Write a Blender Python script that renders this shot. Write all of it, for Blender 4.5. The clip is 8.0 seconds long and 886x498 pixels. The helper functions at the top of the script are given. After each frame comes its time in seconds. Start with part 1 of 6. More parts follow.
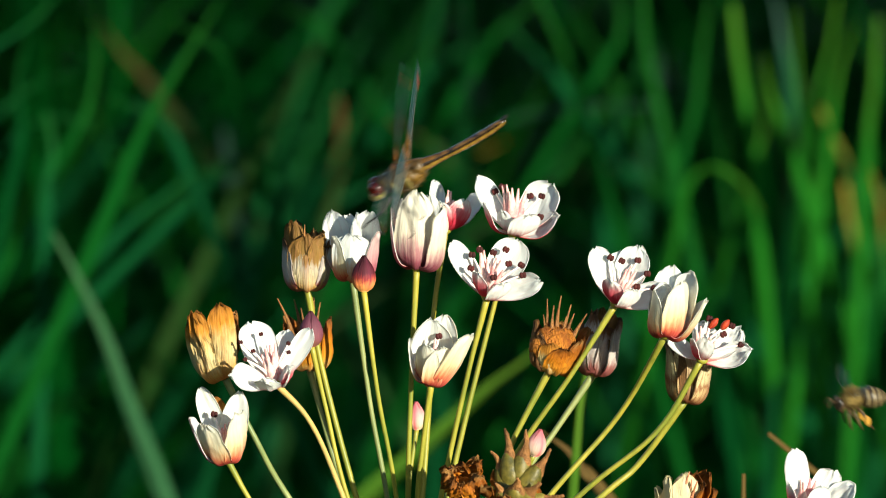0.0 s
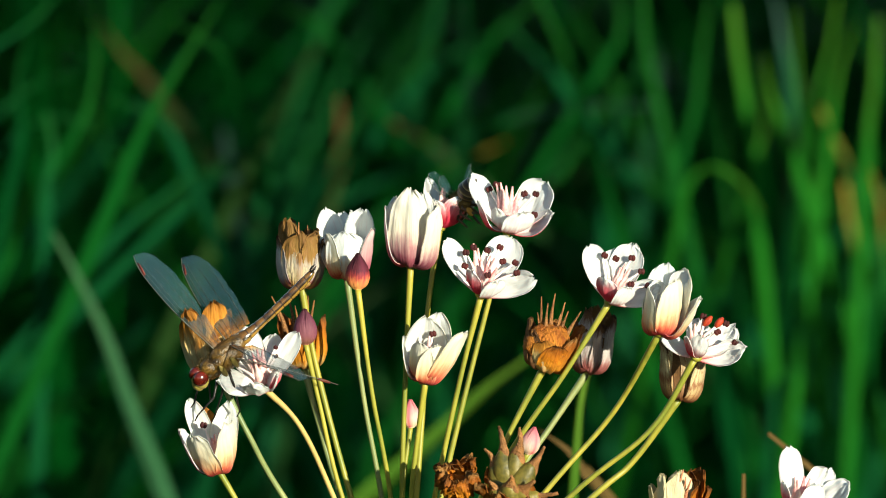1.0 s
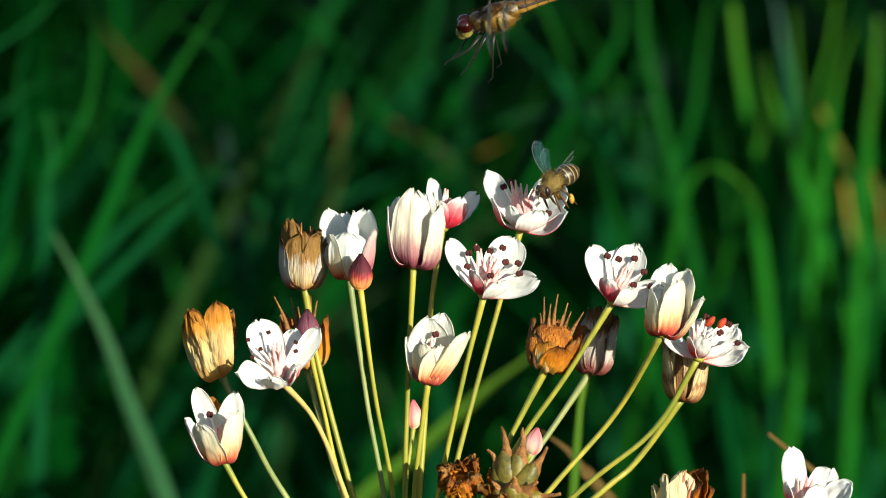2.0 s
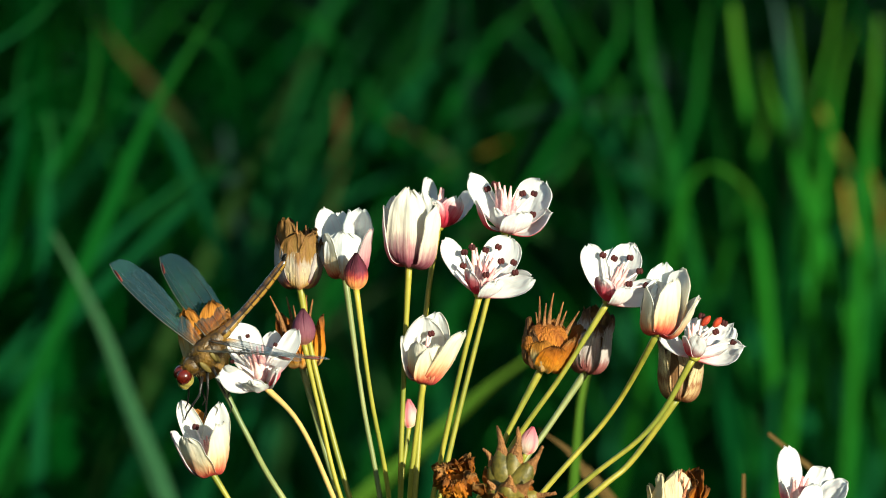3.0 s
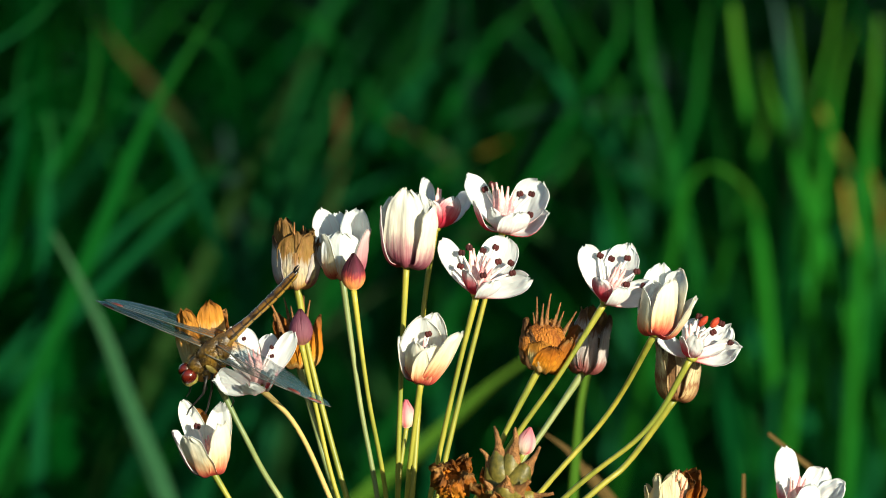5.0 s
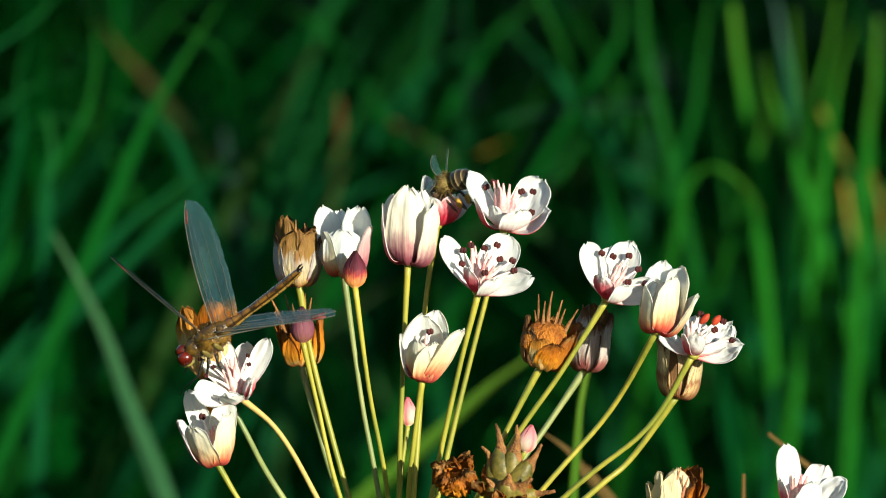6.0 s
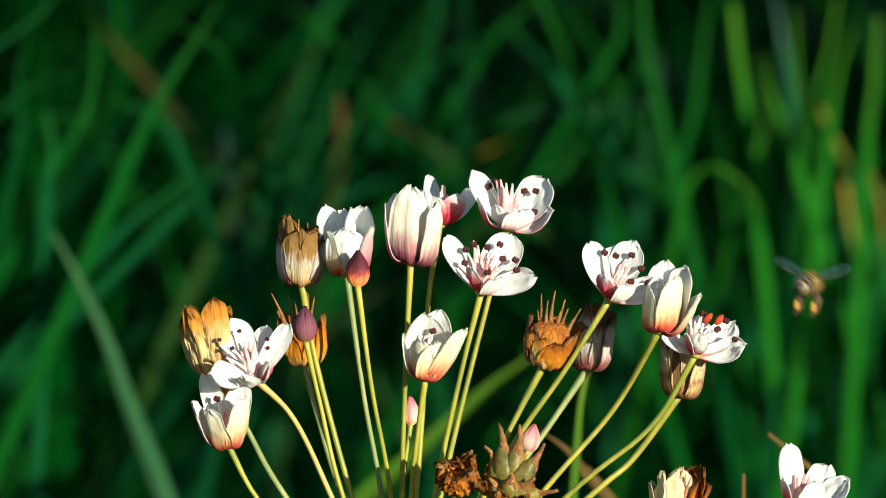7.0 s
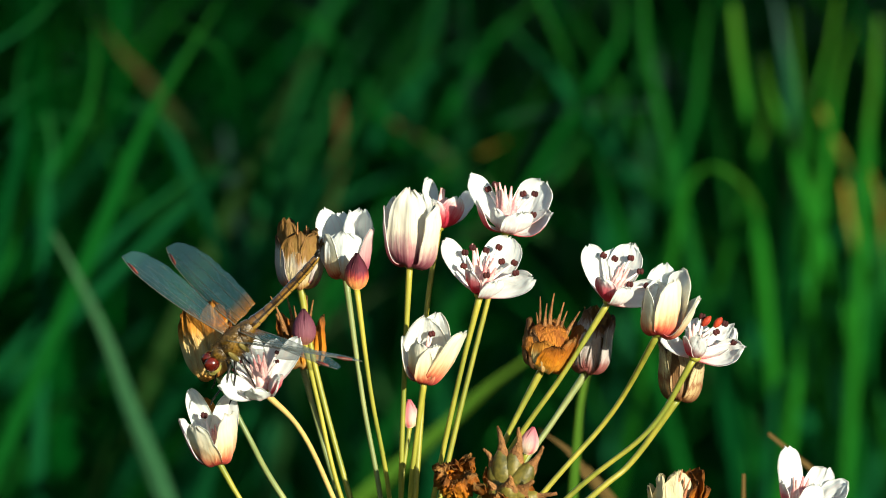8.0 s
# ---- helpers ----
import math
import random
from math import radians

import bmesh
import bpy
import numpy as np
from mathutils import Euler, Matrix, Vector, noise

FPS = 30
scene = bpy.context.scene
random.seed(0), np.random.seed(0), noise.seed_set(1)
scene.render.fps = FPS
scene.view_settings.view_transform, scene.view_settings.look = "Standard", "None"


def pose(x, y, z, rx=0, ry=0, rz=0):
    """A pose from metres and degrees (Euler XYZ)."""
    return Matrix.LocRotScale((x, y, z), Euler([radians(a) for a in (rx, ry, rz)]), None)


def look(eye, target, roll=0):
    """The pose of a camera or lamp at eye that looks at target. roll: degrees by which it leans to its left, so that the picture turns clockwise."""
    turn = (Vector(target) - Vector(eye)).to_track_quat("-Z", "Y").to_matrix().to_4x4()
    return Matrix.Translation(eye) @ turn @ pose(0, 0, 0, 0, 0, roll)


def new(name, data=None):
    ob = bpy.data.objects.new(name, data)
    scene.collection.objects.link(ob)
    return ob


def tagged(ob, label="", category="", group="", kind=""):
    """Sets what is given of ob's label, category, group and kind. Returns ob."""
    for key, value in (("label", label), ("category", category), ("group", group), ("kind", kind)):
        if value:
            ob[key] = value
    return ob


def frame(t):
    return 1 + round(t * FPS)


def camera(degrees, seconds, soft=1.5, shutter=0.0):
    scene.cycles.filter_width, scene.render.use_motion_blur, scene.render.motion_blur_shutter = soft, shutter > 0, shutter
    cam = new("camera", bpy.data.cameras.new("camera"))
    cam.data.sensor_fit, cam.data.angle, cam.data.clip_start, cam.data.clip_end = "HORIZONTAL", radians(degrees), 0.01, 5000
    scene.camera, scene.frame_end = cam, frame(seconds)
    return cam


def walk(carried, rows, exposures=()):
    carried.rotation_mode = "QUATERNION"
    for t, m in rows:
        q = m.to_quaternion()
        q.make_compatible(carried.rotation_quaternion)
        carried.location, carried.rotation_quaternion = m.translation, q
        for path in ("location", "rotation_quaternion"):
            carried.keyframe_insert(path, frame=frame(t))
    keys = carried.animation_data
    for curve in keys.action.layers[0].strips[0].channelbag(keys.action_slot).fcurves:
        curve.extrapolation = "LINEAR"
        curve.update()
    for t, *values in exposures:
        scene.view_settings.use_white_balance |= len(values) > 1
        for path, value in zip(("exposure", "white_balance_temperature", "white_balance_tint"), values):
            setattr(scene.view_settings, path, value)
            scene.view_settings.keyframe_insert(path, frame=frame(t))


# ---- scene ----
# ---- camera: fixed on a stand, long lens, level with the flowers ----
cam = camera(9.714, 8.0, 1.0, 0.12)
EYE = (0.0, -1.18832, 1.16701)
AIM = (0.0, 0.0, 1.0)
walk(cam, [(0.0, look(EYE, AIM)), (8.0, look(EYE, AIM))], [(0.0, 1.0, 6500.0, 3.0), (8.0, 1.0, 6500.0, 3.0)])
cam.data.dof.use_dof = True
cam.data.dof.focus_distance = 1.195
cam.data.dof.aperture_fstop = 17.0

# ---- light: low warm evening sun from behind the camera, to its right ----
SUN_EL, SUN_AZ = 13.0, 35.0        # height; angle from the camera's back towards the right
sun_way = Vector((math.sin(radians(SUN_AZ)) * math.cos(radians(SUN_EL)),
                  -math.cos(radians(SUN_AZ)) * math.cos(radians(SUN_EL)),
                  math.sin(radians(SUN_EL))))
world = bpy.data.worlds.new("evening_sky")
scene.world = world
world.use_nodes = True
wn = world.node_tree
sky = wn.nodes.new("ShaderNodeTexSky")
sky.sky_type = "NISHITA"
sky.sun_disc = False
sky.dust_density = 0.4
sky.ozone_density = 1.6
sky.sun_elevation = radians(SUN_EL)
sky.sun_rotation = math.atan2(sun_way.x, sun_way.y)
wn.links.new(sky.outputs["Color"], wn.nodes["Background"].inputs["Color"])
wn.nodes["Background"].inputs["Strength"].default_value = 0.105
sun_lamp = bpy.data.lights.new("sun", "SUN")
sun_lamp.energy = 5.0
sun_lamp.angle = radians(0.6)
sun_lamp.color = (1.0, 0.935, 0.79)
sun = new("sun", sun_lamp)
sun.matrix_world = look(sun_way * 10, (0, 0, 0))

# ---- materials ----
def material(name, rough=0.6, spec=0.3):
    m = bpy.data.materials.new(name)
    m.use_nodes = True
    b = m.node_tree.nodes["Principled BSDF"]
    b.inputs["Roughness"].default_value = rough
    b.inputs["Specular IOR Level"].default_value = spec
    return m, m.node_tree, b


def node(t, kind, **inputs):
    n = t.nodes.new(kind)
    for k, v in inputs.items():
        n.inputs[k.replace("_", " ")].default_value = v
    return n


def math_node(t, op, a, b):
    n = t.nodes.new("ShaderNodeMath")
    n.operation = op
    for i, s in enumerate((a, b)):
        if isinstance(s, (int, float)):
            n.inputs[i].default_value = s
        else:
            t.links.new(s, n.inputs[i])
    return n.outputs[0]


def ramp(t, fac, stops):
    r = t.nodes.new("ShaderNodeValToRGB")
    e = r.color_ramp.elements
    while len(e) < len(stops):
        e.new(0.5)
    for el, (p, c) in zip(e, stops):
        el.position, el.color = p, (*c, 1)
    t.links.new(fac, r.inputs[0])
    return r.outputs[0]


def mix(t, fac, a, b, blend="MIX"):
    n = t.nodes.new("ShaderNodeMix")
    n.data_type, n.blend_type = "RGBA", blend
    for s, i in ((fac, 0), (a, 6), (b, 7)):
        if isinstance(s, (int, float)):
            n.inputs[i].default_value = s
        elif isinstance(s, tuple):
            n.inputs[i].default_value = (*s, 1)
        else:
            t.links.new(s, n.inputs[i])
    return n.outputs[2]


def noise_out(t, scale, detail=3.0, coords=None, stretch=None):
    n = node(t, "ShaderNodeTexNoise", Scale=scale, Detail=detail)
    if coords is None:
        coords = t.nodes.new("ShaderNodeTexCoord").outputs["Object"]
    if stretch:
        mp = t.nodes.new("ShaderNodeMapping")
        mp.inputs["Scale"].default_value = stretch
        t.links.new(coords, mp.inputs[0])
        coords = mp.outputs[0]
    t.links.new(coords, n.inputs["Vector"])
    return n.outputs["Fac"]


def bump(t, b, height, strength, distance):
    n = node(t, "ShaderNodeBump", Strength=strength, Distance=distance)
    t.links.new(height, n.inputs["Height"])
    t.links.new(n.outputs[0], b.inputs["Normal"])


def translucent(t, b, colour, share):
    """Let part of the light through a thin sheet."""
    out = t.nodes["Material Output"]
    tr = t.nodes.new("ShaderNodeBsdfTranslucent")
    ms = t.nodes.new("ShaderNodeMixShader")
    ms.inputs[0].default_value = share
    if isinstance(colour, tuple):
        tr.inputs[0].default_value = (*colour, 1)
    else:
        t.links.new(colour, tr.inputs[0])
    t.links.new(b.outputs[0], ms.inputs[1])
    t.links.new(tr.outputs[0], ms.inputs[2])
    t.links.new(ms.outputs[0], out.inputs["Surface"])


def petal_material(name, stops, rib, rib_colour, rib_reach, dirt=0.0, inside=None, thin=0.36, lines=0.16):
    """Petal: colour along its length, a tinted midrib, fine veins lengthwise, a few bruises; inside: paler stops for its inner face (u below 1)."""
    m, t, b = material(name, 0.62, 0.2)
    uv = t.nodes.new("ShaderNodeUVMap").outputs[0]
    sep = t.nodes.new("ShaderNodeSeparateXYZ")
    t.links.new(uv, sep.inputs[0])
    s = sep.outputs[1]
    v = math_node(t, "FRACT", math_node(t, "MULTIPLY", sep.outputs[0], 0.999), 0)
    outer = math_node(t, "GREATER_THAN", sep.outputs[0], 1.5)
    wob = noise_out(t, 4.0, 3, uv, (3.0, 1.5, 1.0))
    streak = noise_out(t, 1.0, 3, uv, (16.0, 1.2, 1.0))
    along = math_node(t, "ADD", s, math_node(t, "MULTIPLY", math_node(t, "SUBTRACT", wob, 0.5), 0.25))
    along = math_node(t, "ADD", along, math_node(t, "MULTIPLY", math_node(t, "SUBTRACT", streak, 0.5), 0.32))
    col = ramp(t, along, stops)
    side = math_node(t, "ABSOLUTE", math_node(t, "SUBTRACT", v, 0.5), 0)
    mid = ramp(t, side, [(0.0, (1, 1, 1)), (0.14, (0.35, 0.35, 0.35)), (0.3, (0, 0, 0))])
    reach = ramp(t, along, [(0.0, (1, 1, 1)), (rib_reach, (0.6, 0.6, 0.6)), (min(1.0, rib_reach + 0.3), (0, 0, 0))])
    fac = math_node(t, "MULTIPLY", math_node(t, "MULTIPLY", mid, reach), rib)
    col = mix(t, fac, col, rib_colour)
    if inside:
        col = mix(t, outer, ramp(t, along, inside), col)
    veins = noise_out(t, 1.0, 2, uv, (34.0, 2.0, 1.0))
    col = mix(t, math_node(t, "MULTIPLY", ramp(t, veins, [(0.52, (0, 0, 0)), (0.7, (1, 1, 1))]), lines), col, rib_colour)
    if dirt:
        spots = noise_out(t, 7.0, 4, uv, (1.4, 2.0, 1.0))
        col = mix(t, math_node(t, "MULTIPLY", ramp(t, spots, [(0.56, (0, 0, 0)), (0.66, (1, 1, 1))]), dirt), col, (0.30, 0.14, 0.04))
    t.links.new(col, b.inputs["Base Color"])
    bump(t, b, math_node(t, "ADD", veins, streak), 0.4 if lines < 0.3 else 0.7, 0.0004 if lines < 0.3 else 0.0005)
    translucent(t, b, col, thin)
    return m


WHITE = (0.78, 0.80, 0.765)
PALE_IN = [(0.0, (0.78, 0.26, 0.26)), (0.14, (0.82, 0.58, 0.52)), (0.32, WHITE), (1.0, WHITE)]
M_INNER = petal_material("white_petal", [(0.0, (0.50, 0.03, 0.05)), (0.22, (0.62, 0.13, 0.15)), (0.44, (0.76, 0.56, 0.53)), (0.6, WHITE), (1.0, WHITE)],
                         0.6, (0.72, 0.14, 0.19), 0.4, 0.0, PALE_IN)
M_OUTER = petal_material("pink_backed_petal", [(0.0, (0.46, 0.012, 0.03)), (0.5, (0.60, 0.03, 0.06)), (0.76, (0.70, 0.24, 0.26)), (0.97, WHITE), (1.0, WHITE)],
                         0.8, (0.64, 0.05, 0.10), 0.5, 0.0, PALE_IN)
M_CUP = petal_material("cup_petal", [(0.0, (0.34, 0.02, 0.03)), (0.16, (0.58, 0.085, 0.05)), (0.29, (0.70, 0.29, 0.13)), (0.43, (0.74, 0.55, 0.30)), (0.62, (0.75, 0.68, 0.47)), (1.0, (0.75, 0.73, 0.62))],
                       0.45, (0.64, 0.14, 0.14), 0.45, 0.0, PALE_IN)
M_FADED = petal_material("faded_petal", [(0.0, (0.30, 0.06, 0.03)), (0.12, (0.54, 0.31, 0.08)), (0.26, (0.56, 0.46, 0.24)), (0.5, (0.42, 0.37, 0.28)), (0.62, (0.25, 0.14, 0.035)), (1.0, (0.17, 0.085, 0.020))],
                         0.45, (0.34, 0.12, 0.08), 0.6, 0.2, None, 0.2, 0.3)
M_STREAK = petal_material("streaked_petal", [(0.0, (0.28, 0.07, 0.02)), (0.2, (0.50, 0.28, 0.12)), (0.34, (0.62, 0.46, 0.22)), (0.46, (0.30, 0.13, 0.06)), (0.56, (0.62, 0.52, 0.28)), (0.85, (0.60, 0.50, 0.28)), (1.0, (0.22, 0.12, 0.05))],
                          0.8, (0.16, 0.04, 0.02), 0.8, 0.6, None, 0.2, 0.8)
M_DRIED = petal_material("dried_petal", [(0.0, (0.178, 0.063, 0.026)), (0.3, (0.252, 0.126, 0.053)), (0.6, (0.178, 0.089, 0.032)), (1.0, (0.089, 0.042, 0.016))],
                         0.4, (0.14, 0.045, 0.02), 0.8, 0.7, None, 0.15, 0.7)
M_ORANGE = petal_material("orange_dried_petal", [(0.0, (0.50, 0.09, 0.012)), (0.2, (0.66, 0.42, 0.13)), (0.34, (0.68, 0.29, 0.026)), (0.62, (0.62, 0.21, 0.012)), (0.84, (0.36, 0.11, 0.011)), (1.0, (0.13, 0.045, 0.008))],
                          0.4, (0.26, 0.06, 0.01), 0.8, 0.25, None, 0.25, 0.45)
M_CREAM = petal_material("cream_withered_petal", [(0.0, (0.50, 0.14, 0.03)), (0.2, (0.60, 0.38, 0.10)), (0.4, (0.62, 0.52, 0.27)), (0.62, (0.60, 0.44, 0.18)), (0.78, (0.58, 0.24, 0.03)), (1.0, (0.26, 0.10, 0.014))],
                         0.5, (0.50, 0.16, 0.03), 0.6, 0.15, None, 0.2, 0.4)
M_GREYED = petal_material("greyed_petal", [(0.0, (0.28, 0.05, 0.05)), (0.2, (0.34, 0.12, 0.11)), (0.36, (0.52, 0.45, 0.41)), (0.78, (0.50, 0.45, 0.41)), (0.88, (0.15, 0.07, 0.025)), (1.0, (0.10, 0.045, 0.02))],
                          0.5, (0.25, 0.09, 0.06), 0.7, 0.2, None, 0.2, 0.5)
M_BUTTER = petal_material("butter_petal", [(0.0, (0.50, 0.16, 0.05)), (0.18, (0.66, 0.48, 0.20)), (0.4, (0.68, 0.60, 0.36)), (1.0, (0.66, 0.58, 0.36))],
                          0.4, (0.50, 0.26, 0.08), 0.5, 0.12, None, 0.25, 0.35)
M_AMBER = petal_material("amber_petal", [(0.0, (0.56, 0.12, 0.02)), (0.25, (0.66, 0.26, 0.04)), (0.5, (0.70, 0.50, 0.16)), (0.85, (0.70, 0.58, 0.26)), (1.0, (0.40, 0.18, 0.03))],
                         0.4, (0.56, 0.16, 0.03), 0.5, 0.1, None, 0.25, 0.35)
M_WARM = petal_material("warm_white_petal", [(0.0, (0.50, 0.05, 0.04)), (0.2, (0.74, 0.30, 0.15)), (0.4, (0.77, 0.62, 0.42)), (0.6, WHITE), (1.0, WHITE)],
                        0.3, (0.72, 0.30, 0.20), 0.25, 0.0, PALE_IN)
M_ROSE = petal_material("rose_backed_petal", [(0.0, (0.30, 0.02, 0.06)), (0.3, (0.44, 0.10, 0.14)), (0.6, (0.56, 0.34, 0.34)), (1.0, (0.60, 0.46, 0.44))],
                        0.5, (0.42, 0.06, 0.12), 0.6, 0.0, PALE_IN)
# mauve foot: petal flush plus a neighbour's shadow put into the colour
M_MAUVE_SHADED = petal_material("mauve_shaded_petal", [(0.0, (0.12, 0.02, 0.04)), (0.16, (0.26, 0.07, 0.10)), (0.32, (0.50, 0.30, 0.28)), (0.5, (0.73, 0.66, 0.52)), (1.0, (0.76, 0.74, 0.64))],
                         0.5, (0.40, 0.10, 0.12), 0.4)
M_RUST = petal_material("rust_curled_petal", [(0.0, (0.50, 0.12, 0.012)), (0.3, (0.60, 0.24, 0.02)), (0.6, (0.46, 0.15, 0.012)), (0.85, (0.30, 0.09, 0.010)), (1.0, (0.34, 0.17, 0.05))],
                        0.6, (0.16, 0.04, 0.008), 0.9, 0.35, None, 0.3, 0.6)
M_BROWNED = petal_material("browned_petal", [(0.0, (0.32, 0.13, 0.04)), (0.3, (0.29, 0.15, 0.048)), (0.6, (0.24, 0.12, 0.032)), (1.0, (0.20, 0.095, 0.025))],
                           0.4, (0.11, 0.045, 0.012), 0.8, 0.3, None, 0.2, 0.35)
M_BUD = petal_material("bud_sepal", [(0.0, (0.80, 0.40, 0.10)), (0.25, (0.80, 0.25, 0.08)), (0.40, (0.30, 0.04, 0.035)), (0.55, (0.08, 0.012, 0.02)), (1.0, (0.03, 0.006, 0.010))],
                       0.5, (0.16, 0.02, 0.05), 0.9, 0.0, None, 0.12)
M_PURPLE = petal_material("purple_bud_sepal", [(0.0, (0.24, 0.10, 0.05)), (0.3, (0.19, 0.065, 0.08)), (0.7, (0.12, 0.036, 0.055)), (1.0, (0.05, 0.012, 0.02))],
                          0.5, (0.14, 0.03, 0.07), 0.9, 0.0, None, 0.12)
M_PINKBUD = petal_material("pink_bud_sepal", [(0.0, (0.680, 0.493, 0.289)), (0.3, (0.697, 0.510, 0.391)), (0.6, (0.663, 0.306, 0.289)), (1.0, (0.527, 0.119, 0.153))],
                           0.9, (0.66, 0.07, 0.11), 0.9, 0.0, None, 0.15)


def mottled(name, a, b_, scale, rough=0.6, spec=0.3, bump_by=0.4, bump_d=0.0003, stretch=None, thin=0.0, fine=None):
    """Two colours in soft patches, a finer grain over them, with relief."""
    m, t, b = material(name, rough, spec)
    big = noise_out(t, scale, 3, None, stretch)
    small = noise_out(t, fine or scale * 6, 4, None, stretch)
    f = math_node(t, "ADD", math_node(t, "MULTIPLY", big, 0.65), math_node(t, "MULTIPLY", small, 0.35))
    col = ramp(t, f, [(0.36, a), (0.64, b_)])
    t.links.new(col, b.inputs["Base Color"])
    bump(t, b, small, bump_by, bump_d)
    if thin:
        translucent(t, b, col, thin)
    return m


M_STALK = mottled("flower_stalk", (0.15, 0.17, 0.020), (0.36, 0.30, 0.036), 90, 0.45, 0.4, 0.2, 0.0001, (1, 1, 0.25))
M_STALK_RED = mottled("reddish_stalk", (0.33, 0.24, 0.08), (0.48, 0.33, 0.10), 90, 0.45, 0.4, 0.2, 0.0001, (1, 1, 0.25))
M_STALK_PALE = mottled("pale_stalk", (0.11, 0.15, 0.05), (0.22, 0.24, 0.08), 90, 0.45, 0.4, 0.2, 0.0001, (1, 1, 0.25))
M_SCAPE = mottled("scape_green", (0.10, 0.17, 0.04), (0.20, 0.25, 0.07), 40, 0.45, 0.4, 0.2, 0.0002, (1, 1, 0.1))
M_PISTIL = mottled("pistil_pink", (0.56, 0.16, 0.17), (0.76, 0.52, 0.46), 260, 0.5, 0.3)
M_FILAMENT = mottled("filament_cream", (0.80, 0.58, 0.54), (0.82, 0.74, 0.68), 300, 0.5, 0.3)
M_ANTHER = mottled("anther_maroon", (0.022, 0.004, 0.004), (0.07, 0.012, 0.010), 500, 0.7, 0.2)
M_ANTHER_RED = mottled("anther_red", (0.22, 0.018, 0.008), (0.42, 0.05, 0.014), 500, 0.6, 0.25)
M_FOLLICLE = mottled("follicle_olive", (0.045, 0.042, 0.006), (0.20, 0.15, 0.022), 160, 0.5, 0.35, 0.4, 0.0004)
M_BEAK = mottled("beak_brown", (0.12, 0.05, 0.014), (0.34, 0.15, 0.045), 380, 0.6, 0.3, 1.0, 0.0006)
M_ROSY_BEAK = mottled("beak_rosy", (0.30, 0.10, 0.05), (0.55, 0.24, 0.12), 380, 0.6, 0.3, 1.0, 0.0006)
M_HUSK = mottled("husk_rust", (0.11, 0.026, 0.004), (0.46, 0.125, 0.010), 260, 0.75, 0.15, 1.0, 0.0008)
M_FIBRE = mottled("fibre_orange", (0.20, 0.05, 0.008), (0.48, 0.17, 0.02), 420, 0.6, 0.2, 1.0, 0.0012, (1, 1, 0.15))

# ---- mesh helpers (millimetres in, metres out) ----
MM = 0.001


def part(name, shape, mat, parent=None, label="", smooth=True):
    """One mesh object from vertices, faces and, if given, a (u, v) for each vertex."""
    verts, faces = shape[0], shape[1]
    me = bpy.data.meshes.new(name)
    me.from_pydata([tuple(np.asarray(v) * MM) for v in verts], [], [tuple(f) for f in faces])
    if len(shape) > 2:
        lay = me.uv_layers.new(name="UVMap")
        uv = np.asarray(shape[2])
        idx = np.empty(len(me.loops), dtype=np.int32)
        me.loops.foreach_get("vertex_index", idx)
        lay.data.foreach_set("uv", uv[idx].astype(np.float32).ravel())
    me.materials.append(mat)
    me.polygons.foreach_set("use_smooth", [smooth] * len(me.polygons))
    me.update()
    ob = new(name, me)
    if parent:
        ob.parent = parent
    if label:
        tagged(ob, label)
    return ob


def empty(name, m, label, category, group=""):
    ob = new(name)
    ob.empty_display_size = 0.005
    ob.matrix_world = m
    return tagged(ob, label, category, group)


def joined(*shapes):
    v, f, u = [], [], []
    for s in shapes:
        n = len(v)
        v += [tuple(p) for p in s[0]]
        f += [tuple(i + n for i in q) for q in s[1]]
        u += list(map(tuple, s[2])) if len(s) > 2 else [(0.5, 0.5)] * len(s[0])
    return v, f, u


def moved(shape, m):
    return ([tuple(m @ Vector(p)) for p in shape[0]], *shape[1:])


def spline(points, n):
    """n points along a smooth line through the given ones."""
    p = np.asarray(points, float)
    p = np.vstack([2 * p[0] - p[1], p, 2 * p[-1] - p[-2]])
    k = len(p) - 3
    out = []
    for x in np.linspace(0, k, n):
        i = min(int(x), k - 1)
        t = x - i
        a, b, c, d = p[i:i + 4]
        out.append(0.5 * (2 * b + (c - a) * t + (2 * a - 5 * b + 4 * c - d) * t * t + (3 * b - a - 3 * c + d) * t ** 3))
    return np.array(out)


def tube(points, radii, sides=8, flat=1.0):
    """A closed tube along points; radii one for each."""
    p = np.asarray(points, float)
    r = np.interp(np.linspace(0, 1, len(p)), np.linspace(0, 1, len(radii)), radii)
    tan = np.gradient(p, axis=0)
    tan /= np.linalg.norm(tan, axis=1)[:, None] + 1e-9
    ref = np.array([0.31, 0.93, 0.2])
    v, f, u = [], [], []
    for i in range(len(p)):
        a = np.cross(tan[i], ref)
        a /= np.linalg.norm(a) + 1e-9
        b = np.cross(tan[i], a)
        for j in range(sides):
            w = 2 * math.pi * j / sides
            v.append(p[i] + r[i] * (math.cos(w) * a + flat * math.sin(w) * b))
            u.append((j / sides, i / (len(p) - 1)))
    for i in range(len(p) - 1):
        for j in range(sides):
            k = (j + 1) % sides
            f.append((i * sides + j, i * sides + k, (i + 1) * sides + k, (i + 1) * sides + j))
    f.append(tuple(range(sides - 1, -1, -1)))
    f.append(tuple((len(p) - 1) * sides + j for j in range(sides)))
    return v, f, u


